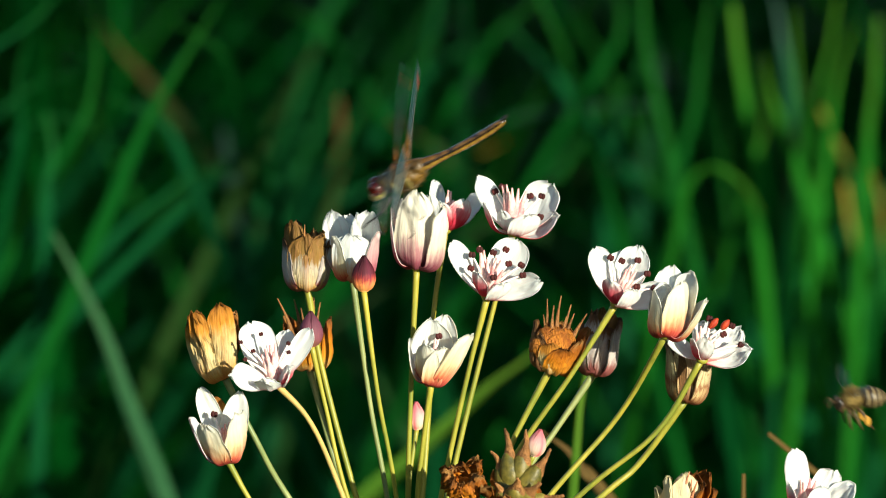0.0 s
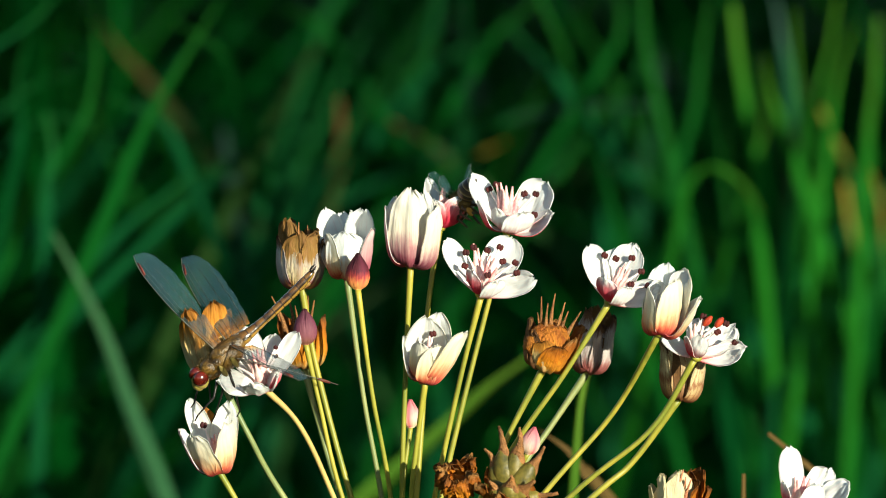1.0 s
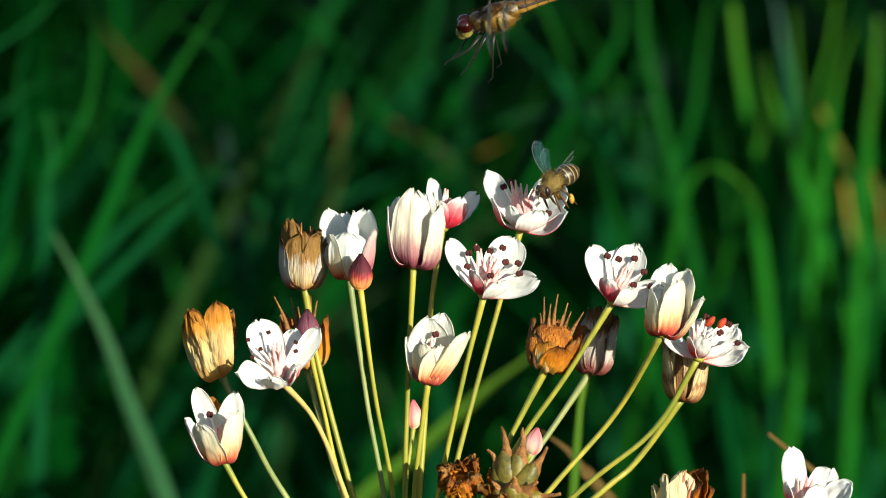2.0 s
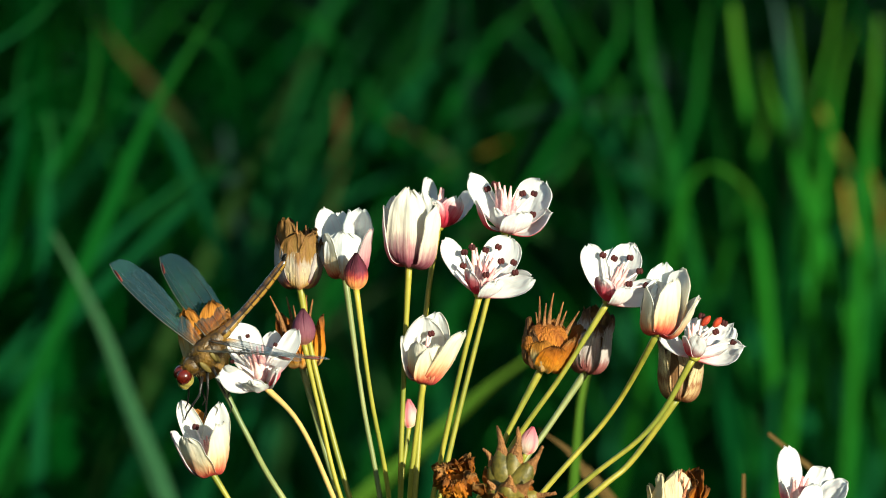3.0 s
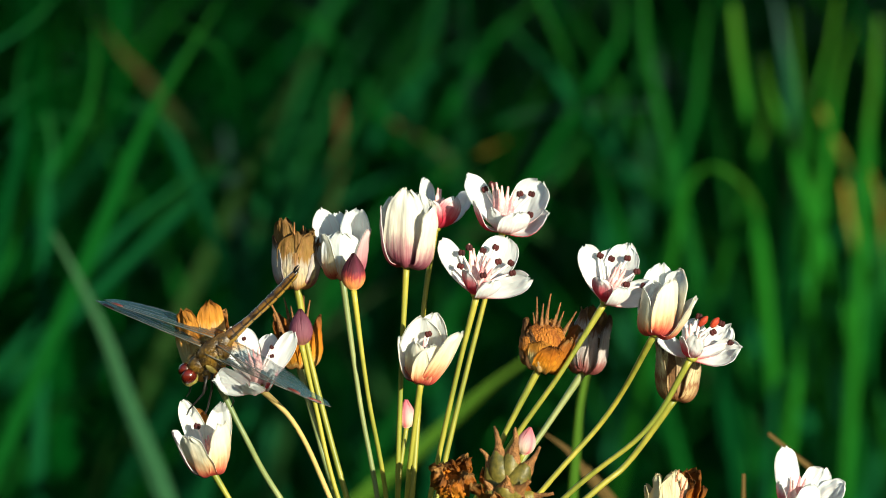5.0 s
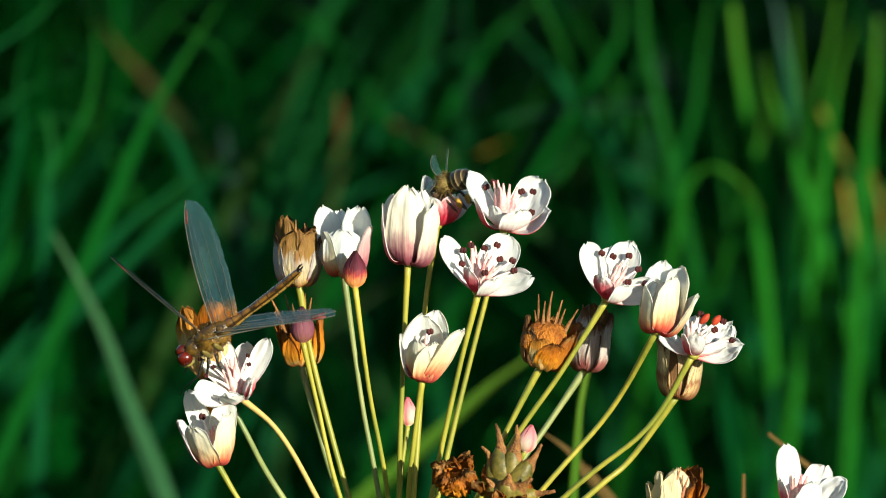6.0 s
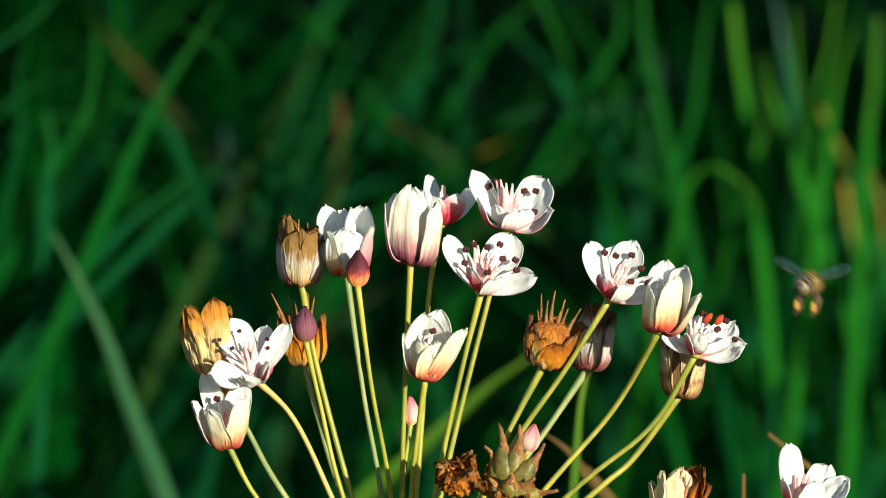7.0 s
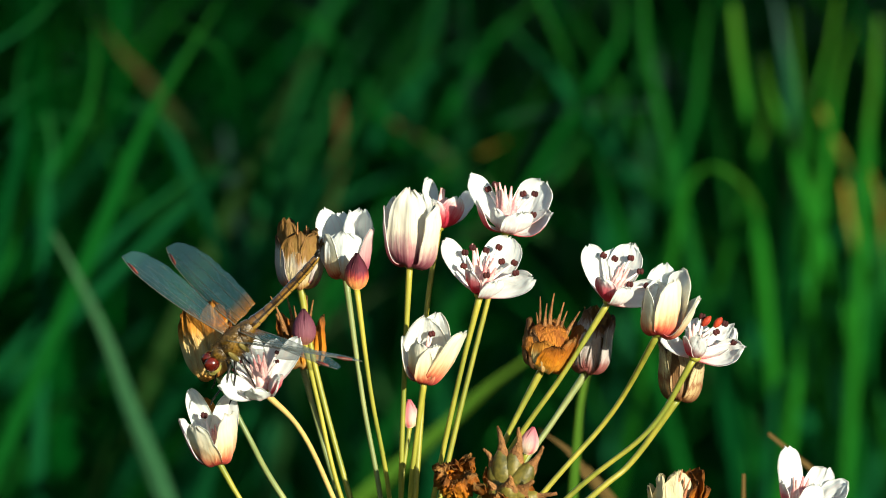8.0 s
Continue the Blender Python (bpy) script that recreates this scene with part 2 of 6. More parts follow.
def lathe(profile, sides=16, wob=0.0, seed=0, sx=1.0, sy=1.0):
    """A turned body round z; profile rows of radius, height."""
    v, f, u = [], [], []
    n = len(profile)
    for i, (r, z) in enumerate(profile):
        for j in range(sides):
            w = 2 * math.pi * j / sides
            k = 1 + wob * noise.noise((math.cos(w) * 1.3 + seed, math.sin(w) * 1.3, z * 0.3 + seed * 2))
            v.append((r * k * math.cos(w) * sx, r * k * math.sin(w) * sy, z))
            u.append((j / sides, i / (n - 1)))
    for i in range(n - 1):
        for j in range(sides):
            k = (j + 1) % sides
            f.append((i * sides + j, i * sides + k, (i + 1) * sides + k, (i + 1) * sides + j))
    f.append(tuple(range(sides - 1, -1, -1)))
    f.append(tuple((n - 1) * sides + j for j in range(sides)))
    return v, f, u


def ball(c, rx, ry, rz, rings=9, sides=14, wob=0.0, seed=0):
    prof = [(max(0.02, math.sin(math.pi * i / rings)), -math.cos(math.pi * i / rings)) for i in range(rings + 1)]
    v, f, u = lathe(prof, sides, wob, seed)
    return [(c[0] + x * rx, c[1] + y * ry, c[2] + z * rz) for x, y, z in v], f, u


def petal(length, width, lean0, lean1, cup=0.35, ruffle=0.0, seed=0, point=0.0, bend=1.0, thick=0.28, nu=13, nv=9, base=0.22, crumple=0.0):
    """A petal that rises from the origin outwards along x: lean0 and lean1 are its angles from the axis at base and tip."""
    rows, x, z = [], 0.0, 0.0
    for i in range(nu):
        s = i / (nu - 1)
        th = radians(lean0 + (lean1 - lean0) * s ** bend)
        if i:
            x += length / (nu - 1) * math.sin(th)
            z += length / (nu - 1) * math.cos(th)
        tip = math.sqrt(max(0.0, 1 - s ** (4.5 - 2.7 * point)))
        w = width / 2 * (base + (1 - base) * (1 - (1 - s) ** 2.0)) * max(tip, 0.10 - 0.06 * point)
        rows.append((s, th, x, z, w))
    top, under, uv = [], [], []
    for s, th, x, z, w in rows:
        for j in range(nv):
            v = 2 * j / (nv - 1) - 1
            lift = cup * w * v * v
            q = noise.noise((s * 3.1 + seed * 7.3, v * 1.7 + seed * 3.1, seed * 1.7))
            q2 = noise.noise((s * 8.3 + seed * 5.3, v * 5.2 - seed * 2.1, seed * 4.7))
            lift += ruffle * (q * 1.6 + q2 * 0.9) * s ** 1.5
            lift += crumple * (noise.noise((s * 9.0 + seed, v * 5.0, seed)) + 0.6 * abs(noise.noise((s * 5.0 - seed, v * 9.0, seed)))) * min(1.0, s * 2.5)
            px = x - math.cos(th) * lift + math.sin(th) * ruffle * 0.8 * q2 * s * abs(v)
            pz = z + math.sin(th) * lift + math.cos(th) * (ruffle * 1.3 * q2 + 0.75 * noise.noise((v * 3.4 + seed, seed, 0.5)) * s * s + 0.45 * noise.noise((v * 9.0 - seed, seed, 2.5)) * s ** 4) * s
            # the sides wrap towards the axis
            py = w * v * (1 - 0.18 * cup * abs(v)) * (1 + 0.15 * ruffle * q)
            n = Vector((-math.cos(th), -0.5 * cup * v, math.sin(th))).normalized() * (thick / 2)
            top.append((px + n.x, py + n.y, pz + n.z))
            under.append((px - n.x, py - n.y, pz - n.z))
            uv.append((j / (nv - 1), s))
    k = nu * nv
    f = []
    for i in range(nu - 1):
        for j in range(nv - 1):
            a = i * nv + j
            f.append((a, a + nv, a + nv + 1, a + 1))
            f.append((k + a, k + a + 1, k + a + nv + 1, k + a + nv))
    edge = [i * nv for i in range(nu)] + [(nu - 1) * nv + j for j in range(1, nv)] + [i * nv + nv - 1 for i in range(nu - 2, -1, -1)] + list(range(nv - 2, 0, -1))
    for a, b in zip(edge, edge[1:] + edge[:1]):
        f.append((a, b, k + b, k + a))
    return top + under, f, uv + [(a + 2, b) for a, b in uv]


def axis_pose(base, axis, spin=0.0):
    """Stand local z along axis at base (mm), spun by degrees; spin 0 turns local x towards the camera's right."""
    zv = Vector(axis).normalized()
    xv = Vector((1, 0, 0))
    xv = (xv - zv * xv.dot(zv)).normalized()
    r = Matrix((xv, zv.cross(xv), zv)).transposed().to_4x4()
    return Matrix.Translation(Vector(base)) @ r @ Matrix.Rotation(radians(spin), 4, "Z")


# ---- the umbel of the flowering rush ----
NODE = Vector(((-0.0092, 0.0000, 0.9085)))
GROUP = "flowers of the umbel"
swayed = []        # things that sway with the scape


def stalk_line(via, base, axis, n=22):
    """The stalk leaves the node, passes the given places and comes in along the flower's axis."""
    a = Vector(axis).normalized()
    return spline([(0, 0, -6)] + list(via) + [tuple(Vector(base) + a * 0.3)], n)


def bloom(name, label, base, via, axis, stalk_mat=None, r=0.66):
    ob = empty(name, Matrix.Translation(NODE), label, "flower bud" if "bud" in name else ("seed head" if "seed" in name or "wither" in name else "flower"), GROUP)
    part("stalk", tube(stalk_line(via, base, axis), [r * 1.15, r, r * 0.92, r * 0.9, r * 1.25]), stalk_mat or M_STALK, ob)
    swayed.append(ob)
    return ob


def turned(shape, m, az):
    return moved(shape, m @ Matrix.Rotation(radians(az), 4, "Z"))


def fold(reach, width, bow, curl, roll, mat, blunt=2.6, waist=0.26, ruffle=0.28, crumple=0.0, wide=0.66, cup=0):
    """One petal: where its tip lies from the flower's base, its width, how far it bows outwards, the half angle by which its sides curl in (degrees), its turn about its length; cup: it bellies out low down."""
    return dict(reach=Vector(reach), width=width, bow=bow, curl=curl, roll=roll, mat=mat, blunt=blunt, waist=0.72 if cup else waist, ruffle=ruffle, crumple=crumple, wide=0.42 if cup else wide, cup=cup)


def folded_petal(axis, q, seed, nu=22, nv=15, thick=0.22):
    """A petal as a curled sheet along a bowed midrib, ragged at its edge."""
    d = q["reach"]
    ln = d.length
    dn = d.normalized()
    out = (d - axis * d.dot(axis))
    out = out.normalized() if out.length > 0.01 else Vector((0, -1, 0))
    n = axis - out
    n = (n - dn * n.dot(dn)).normalized()
    n = Matrix.Rotation(radians(q["roll"]), 3, dn) @ n
    e = dn.cross(n)
    half, wd = radians(q["curl"]), q["wide"]
    power = 0.50 if q["cup"] else 0.85
    top, low, uv = [], [], []
    for i in range(nu):
        s = i / (nu - 1)
        c, ahead = (d * u - n * (q["bow"] * ln * math.sin(math.pi * u ** power)) for u in (s, s + 0.01))
        slope = (ahead - c).normalized()
        m = (n - slope * n.dot(slope)).normalized()
        body = q["waist"] + (1 - q["waist"]) * math.sin(min(1.0, s / wd) * math.pi / 2)
        tip = max(0.05, 1 - max(0.0, (s - wd) / (1 - wd)) ** q["blunt"]) ** 0.5
        w = q["width"] / 2 * body * tip
        for j in range(nv):
            v = 2 * j / (nv - 1) - 1
            h = half * (1 - 0.35 * s)
            y, lift = w * math.sin(v * h) / h, w * (1 - math.cos(v * h)) / h
            a = noise.noise((s * 3.1 + seed * 7.3, v * 1.7 + seed * 3.1, seed * 1.7))
            b = noise.noise((s * 8.3 + seed * 5.3, v * 5.2 - seed * 2.1, seed * 4.7))
            lift += q["ruffle"] * (a * 1.5 + b * 0.8) * s ** 1.5
            lift += q["crumple"] * (noise.noise((s * 9.0 + seed, v * 5.0, seed)) + 0.6 * abs(noise.noise((s * 5.0 - seed, v * 9.0, seed)))) * min(1.0, s * 2.5)
            lift -= 0.16 * w * math.exp(-(v / 0.16) ** 2) * (1 - s)
            more = (q["ruffle"] * 0.9 * b + (0.5 + 0.5 * q["ruffle"]) * (noise.noise((v * 3.4 + seed, seed, 0.5)) + 0.3 * noise.noise((v * 7.0 - seed, seed, 2.5)))) * s ** 3
            p = c + e * (y * (1 + 0.12 * q["ruffle"] * a)) + m * lift + slope * more
            k = (m - e * (math.sin(v * h))).normalized() * (thick / 2)
            top.append(tuple(p + k))
            low.append(tuple(p - k))
            uv.append((j / (nv - 1), s))
    k = nu * nv
    f = []
    for i in range(nu - 1):
        for j in range(nv - 1):
            a = i * nv + j
            f.append((a, a + 1, a + nv + 1, a + nv))
            f.append((k + a, k + a + nv, k + a + nv + 1, k + a + 1))
    edge = [i * nv for i in range(nu)] + [(nu - 1) * nv + j for j in range(1, nv)] + [i * nv + nv - 1 for i in range(nu - 2, -1, -1)] + list(range(nv - 2, 0, -1))
    for a, b in zip(edge, edge[1:] + edge[:1]):
        f.append((b, a, k + a, k + b))
    return top + low, f, uv + [(a + 2, b) for a, b in uv]


def pistils(ob, base, axis, tips, mat=None, r=0.95):
    for t in tips:
        t = Vector(t)
        o = t - axis * t.dot(axis)
        k = 0.9 * noise.noise_vector(t * 1.7) if mat else Vector()
        line = [axis * 0.6 + o * 0.2, axis * 1.0 + t * 0.34 + o * 0.15, t * 0.7 + k, t]
        part("pistil", moved(tube(spline(line, 10), [0.8 * r, 1.3 * r, 1.0 * r, 0.5 * r, 0.2 * r], 8), Matrix.Translation(base)), mat or M_PISTIL, ob)


def stamens(ob, base, axis, tips, mat=None, size=1.0, seed=0):
    """Each stamen: a pale filament with a two-lobed anther that lies open towards the light."""
    rnd = random.Random(seed)
    for t in tips:
        t = Vector(t)
        fil = part("stamen", moved(tube(spline([axis * 0.8, axis * 1.2 + t * 0.45, t], 8), [0.5, 0.36, 0.2], 6), Matrix.Translation(base)), M_FILAMENT, ob)
        turn = Matrix.Rotation(radians(rnd.uniform(-35, 35)), 4, "Y")
        e = 0.60 * size
        lobes = joined(*[ball((0.38 * q * size, 0, 0), e, e * 0.7, 0.88 * size, 7, 10) for q in (-1, 1)])
        part("anther", moved(lobes, Matrix.Translation(Vector(base) + t + Vector((0, -0.3, 0))) @ turn), mat or M_ANTHER, fil, "dark maroon anther" if mat is None else "bright red anther")


def rush_flower(label, base, via, axis, seed, folds, anthers=(), carpels=(), stalk_mat=None, name="rush_flower", core=None, beak=None, size=0.85):
    """A flower of the umbel, open, half closed or withered: petals, receptacle, pistils or dry beaks, stamens."""
    withered = "wither" in name
    ob = bloom(name, label, base, via, axis, stalk_mat, 0.75 if withered else 0.66)
    a, b = Vector(axis).normalized(), Vector(base)
    for k, q in enumerate(folds):
        word = "dry_petal" if withered else ("outer_petal" if q["mat"] in (M_OUTER, M_ROSE) else "inner_petal")
        part(word, moved(folded_petal(a, q, seed + k * 1.37), Matrix.Translation(b)), q["mat"], ob)
    part("receptacle", moved(ball((0, 0, 0.1), 1.5, 1.5, 1.0, 6, 12), axis_pose(base, axis)), M_STALK, ob)
    if core:
        r, h, mat = core
        prof = [(max(0.2, r * math.sin(math.pi * (0.08 + 0.84 * s)) ** 0.6), h * s + 0.2) for s in np.linspace(0, 1, 26)]
        part("core", moved(roughened(lathe(prof, 40, 0.16, seed), 0.4, seed), axis_pose(base, axis)), mat, ob)
    if beak:
        pistils(ob, b, a, carpels, beak, 0.62)
    else:
        pistils(ob, b, a, carpels, None, 0.95)
    stamens(ob, b, a, anthers, None, size, int(seed * 10))
    return ob


def sector(profile, mid, spread, off, n=13, thick=0.22):
    """A curved scale lying on a turned body: profile rows of radius, height; mid and spread in degrees; narrows to the tip."""
    top, low, uv = [], [], []
    k = len(profile)
    for i, (r, z) in enumerate(profile):
        s = i / (k - 1)
        half = spread * (1 - 0.35 * s ** 3)
        for j in range(n):
            v = 2 * j / (n - 1) - 1
            w = radians(mid + v * half)
            lift = off * (1 - 0.9 * abs(v) ** 3)
            for lay, e in ((low, lift), (top, lift + thick)):
                lay.append(((r + e) * math.cos(w), (r + e) * math.sin(w), z))
            uv.append((j / (n - 1), s))
    q = k * n
    f = []
    for i in range(k - 1):
        for j in range(n - 1):
            a = i * n + j
            f.append((a, a + 1, a + n + 1, a + n))
            f.append((q + a, q + a + n, q + a + n + 1, q + a + 1))
    edge = [i * n for i in range(k)] + [(k - 1) * n + j for j in range(1, n)] + [i * n + n - 1 for i in range(k - 2, -1, -1)] + list(range(n - 2, 0, -1))
    for a, b in zip(edge, edge[1:] + edge[:1]):
        f.append((b, a, q + a, q + b))
    return top + low, f, [(a + 2, b) for a, b in uv] + uv


def bud(label, base, via, axis, length, width, mat, seed, stalk_mat=None, r=0.6):
    """Closed bud: a pointed egg wrapped in three overlapping sepals."""
    ob = bloom("flower_bud", label, base, via, axis, stalk_mat, r)
    m = axis_pose(base, axis, seed * 40)
    prof = [(max(0.04, 0.44 * width * np.interp(s, [0, 0.06, 0.16, 0.32, 0.48, 0.64, 0.78, 0.9, 1.0], [0.22, 0.55, 0.83, 1.0, 0.97, 0.8, 0.53, 0.24, 0.03])), length * s) for s in np.linspace(0, 1, 15)]
    part("core", moved(lathe(prof, 18), m), mat, ob)
    for k in range(3):
        part("sepal", moved(sector(prof, k * 120 + 20, 68, 0.12 + 0.05 * k), m), mat, ob)
    return ob


def roughened(shape, by, seed):
    """Crumple a body: push its points about by noise."""
    out = []
    for p in shape[0]:
        q = Vector(p)
        out.append(tuple(q + by * (noise.noise_vector(q * 0.9 + Vector((seed, 0, 0))) * 1.2 + noise.noise_vector(q * 2.4))))
    return out, shape[1], shape[2]


def seed_head(label, base, via, axis, spin, r, h, seed, mats, beaks=5, beak_h=5.0, petals=6, ruffle=1.1, lean=(92, -8), plen=None, core=None, stalk_mat=None, beak_lean=16, name="withered_flower", width=1.25, bend=0.8, crumple=0.28, gap=None, fat=0.70, low=()):
    """Withered flower: a round core of ripening follicles in shrunken petals, dry beaks on top."""
    ob = bloom(name, label, base, via, axis, stalk_mat, 0.75)
    m = axis_pose(base, axis, spin)
    rnd = random.Random(int(seed * 100))
    prof = [(max(0.2, r * fat * math.sin(math.pi * (0.08 + 0.84 * s)) ** 0.6), h * 0.72 * s + 0.2) for s in np.linspace(0, 1, 22)]
    part("core", moved(roughened(lathe(prof, 34, 0.16, seed), 0.5 if gap else 0.25, seed), m), core or M_FIBRE, ob)
    for k in range(petals):
        ln = (plen or h * 1.25) * rnd.uniform(1.0, 1.3)
        away = 180 if gap is None else abs((k * 360 / petals - gap[0] + 180) % 360 - 180)
        if gap and away < gap[1]:
            ln *= 0.42
        sh = petal(ln, r * width, lean[0], lean[1] + rnd.uniform(-12, 12), 0.6, ruffle, seed + k * 2.3, 0.3, bend, 0.25, 26, 15, 0.22, crumple)
        part("dry_petal", turned(sh, m, k * 360 / petals + rnd.uniform(-9, 9)), mats[k % len(mats)], ob)
    for k, (az, l0, l1, ln, wd, mt) in enumerate(low):
        sh = petal(ln, wd, l0, l1, 0.6, 0.6, seed + k * 3.1, 0.3, bend, 0.25, 22, 13, 0.22, 0.15)
        part("dry_petal", turned(sh, m @ Matrix.Rotation(radians(-spin), 4, "Z") @ Matrix.Scale(1.06, 4), az), mt, ob)
    for k in range(beaks):
        w = 2 * math.pi * k / beaks + rnd.uniform(-0.3, 0.3)
        o = Vector((math.cos(w), math.sin(w), 0))
        tl = math.tan(radians(beak_lean + rnd.uniform(-6, 6)))
        z0 = h * 0.55
        hb = beak_h * rnd.uniform(0.75, 1.15)
        line = [o * r * 0.42 + Vector((0, 0, z0)), o * (r * 0.40 + tl * hb * 0.3) + Vector((rnd.uniform(-.5, .5), rnd.uniform(-.5, .5), z0 + hb * 0.5)),
                o * (r * 0.44 + tl * hb * 0.8) + Vector((rnd.uniform(-.6, .6), rnd.uniform(-.6, .6), z0 + hb * 0.9)),
                o * (r * 0.46 + tl * hb) + Vector((rnd.uniform(-.9, .9), rnd.uniform(-.9, .9), z0 + hb * 1.2))]
        part("beak", moved(tube(spline(line, 9), [1.05, 0.62, 0.36, 0.26, 0.16], 7, 0.7), m), M_BEAK, ob)
    return ob

# the main stalk, from the ground to the node, with papery bracts under the umbel
scape = empty("flower_scape", Matrix.Translation((NODE.x, NODE.y, 0)), "tall round green flower scape rising from the marsh ground", "plant stem")
part("stem", tube(spline([(4, 6, -30), (2, 4, 300), (-1, 1, 620), (0, 0, NODE.z * 1000 - 2)], 26), [4.2, 3.8, 3.2, 2.9], 12), M_SCAPE, scape)
part("node", ball((0, 0, NODE.z * 1000 - 3), 4.2, 4.2, 4.0, 8, 14), M_SCAPE, scape)
for k in range(3):
    sh = petal(16, 7, 118, 128, 0.4, 0.4, 30 + k, 0.9, 1.0)
    part("bract", moved(sh, Matrix.Translation((0, 0, NODE.z * 1000 - 5)) @ Matrix.Rotation(radians(120 * k + 40), 4, "Z")), M_DRIED, scape, "dry brown papery bract")

# petal materials by their look
M = {"I": M_INNER, "O": M_OUTER, "C": M_CUP, "W": M_WARM, "G": M_GREYED, "M": M_ROSE, "Y": M_CREAM, "A": M_ORANGE, "R": M_RUST, "B": M_BROWNED, "S": M_STREAK, "F": M_FADED, "L": M_BUTTER, "N": M_AMBER, "V": M_MAUVE_SHADED, "T": M_DRIED}

# open flowers
f_k = rush_flower("wide-open white flower with pink base at the umbel top", (24.1, 6, 95.5), [(11.3, 4.0, 44.7), (19.4, 6.0, 77.5)], (0.04, -0.14, 1.0), 1.30, [
    fold((-8.1, 3.0, 12.8), 6.4, 0.06, 22, -22, M['I']),
    fold((-6.8, -3.0, 7.5), 5.5, 0.24, 30, 0, M['O']),
    fold((-2.4, -4.5, 5.9), 4.5, 0.2, 35, 0, M['I']),
    fold((8.9, 5.0, 10.9), 11.0, 0.15, 34, 12, M['I'], blunt=3.2, ruffle=0.5),
    fold((10.4, -2.0, 4.5), 7.2, 0.22, 40, 26, M['O'], ruffle=0.4),
    fold((3.4, -8.0, 5.3), 8.0, 0.2, 30, 0, M['I'])],
    anthers=[(3.9, 1.0, 8.6), (6.6, 3.0, 8.3), (6.2, -1.0, 4.0), (-2.6, 2.0, 10.6), (-4.2, 3.0, 9.4)],
    carpels=[(-2.6, 0.0, 11.1), (-1.6, -1.0, 11.5), (-0.3, 0.0, 10.6), (-1.0, -2.0, 10.0), (1.2, 1.0, 10.3), (2.9, 1.0, 9.7)])
f_l = rush_flower("wide-open white flower with maroon anthers and pink pistils", (18.0, -6.0, 82.4), [(7.1, -3.0, 33.7), (13.2, -5.0, 62.8)], (0.08, -0.36, 0.92), 3.47, [
    fold((-8.3, 1.0, 12.5), 5.3, 0.07, 24, -32, M['I']),
    fold((7.1, 6.0, 12.4), 9.6, 0.1, 34, 8, M['I'], blunt=3.0),
    fold((12.0, -4.0, 4.4), 5.8, 0.1, 30, 58, M['I'], ruffle=0.55),
    fold((-2.2, -5.0, 6.3), 5.2, 0.16, 34, 0, M['O']),
    fold((-0.7, 6.0, 5.3), 6.0, 0.1, 20, 0, M['O']),
    fold((3.6, -7.0, 4.0), 6.5, 0.2, 30, 0, M['I'])],
    anthers=[(-1.8, 0.0, 11.0), (-3.5, 0.0, 9.8), (-3.8, -2.0, 7.0), (4.3, 3.0, 10.6), (1.4, 3.0, 9.9), (4.9, 1.0, 7.6), (7.8, 1.0, 7.3), (1.4, -5.0, 5.3), (8.1, -2.0, 5.4)],
    carpels=[(-1.8, 0.0, 11.9), (-0.8, 1.0, 10.7), (-0.0, -1.0, 8.9), (2.1, 1.0, 9.0), (3.1, 0.0, 8.5), (1.3, -4.0, 7.8), (3.6, -3.0, 6.6)])
f_q = rush_flower("open white flower with dark spotted anthers on a leaning stalk", (47.5, -8.0, 81.1), [(21.7, -6.0, 40.5), (37.2, -8.0, 64.6)], (0.16, -0.3, 0.95), 5.64, [
    fold((-4.8, 2.0, 12.8), 6.0, 0.07, 26, -34, M['I']),
    fold((1.3, 7.0, 11.2), 7.0, 0.08, 25, 0, M['I'], blunt=2.6),
    fold((5.3, 5.0, 12.5), 8.6, 0.1, 32, -6, M['I'], blunt=2.8, ruffle=0.5),
    fold((11.2, -3.0, 3.5), 6.4, 0.1, 30, 58, M['I'], ruffle=0.4),
    fold((-1.2, -5.0, 6.1), 6.2, 0.16, 36, 0, M['O']),
    fold((3.9, -7.0, 4.1), 5.5, 0.22, 30, 0, M['I'])],
    anthers=[(1.3, 2.0, 9.7), (5.0, 3.0, 9.7), (7.1, 1.0, 6.9), (4.6, -3.0, 4.5), (8.6, -2.0, 4.0), (-1.3, 1.0, 10.6)],
    carpels=[(2.3, 0.0, 8.0), (3.4, 0.0, 8.8), (4.6, 0.0, 7.7), (1.7, -3.0, 6.1), (3.0, -3.0, 5.8), (4.0, -3.0, 5.6)])
f_t = rush_flower("open white flower with bright red anthers above a closed one", (67.2, -8.0, 68.2), [(37.4, -4.0, 33.9), (56.8, -6.0, 50.8)], (0.34, -0.30, 0.90), 7.81, [
    fold((-7.7, 2.0, 5.5), 4.6, 0.1, 20, -30, M['I']),
    fold((-2.4, -4.0, 5.3), 4.4, 0.16, 38, 0, M['O']),
    fold((1.1, -5.0, 5.5), 4.6, 0.16, 34, 0, M['I']),
    fold((1.2, 4.0, 8.0), 6.2, 0.08, 24, 0, M['I'], ruffle=0.5),
    fold((11.0, -2.0, 2.4), 6.2, 0.16, 34, 40, M['I'], ruffle=0.8),
    fold((9.0, 4.0, 6.2), 7.5, 0.12, 26, 0, M['I'], ruffle=0.9, blunt=3)],
    anthers=[(6.9, 1.0, 7.7), (4.9, 0.0, 5.9), (9.0, 0.0, 3.4), (1.7, 1.0, 9.4)],
    carpels=[(0.7, -2.0, 4.2), (2.0, -1.0, 5.4), (3.0, -2.0, 4.5), (1.1, -4.0, 3.5), (-1.3, 0.0, 6.9), (-0.3, 0.0, 7.8)])
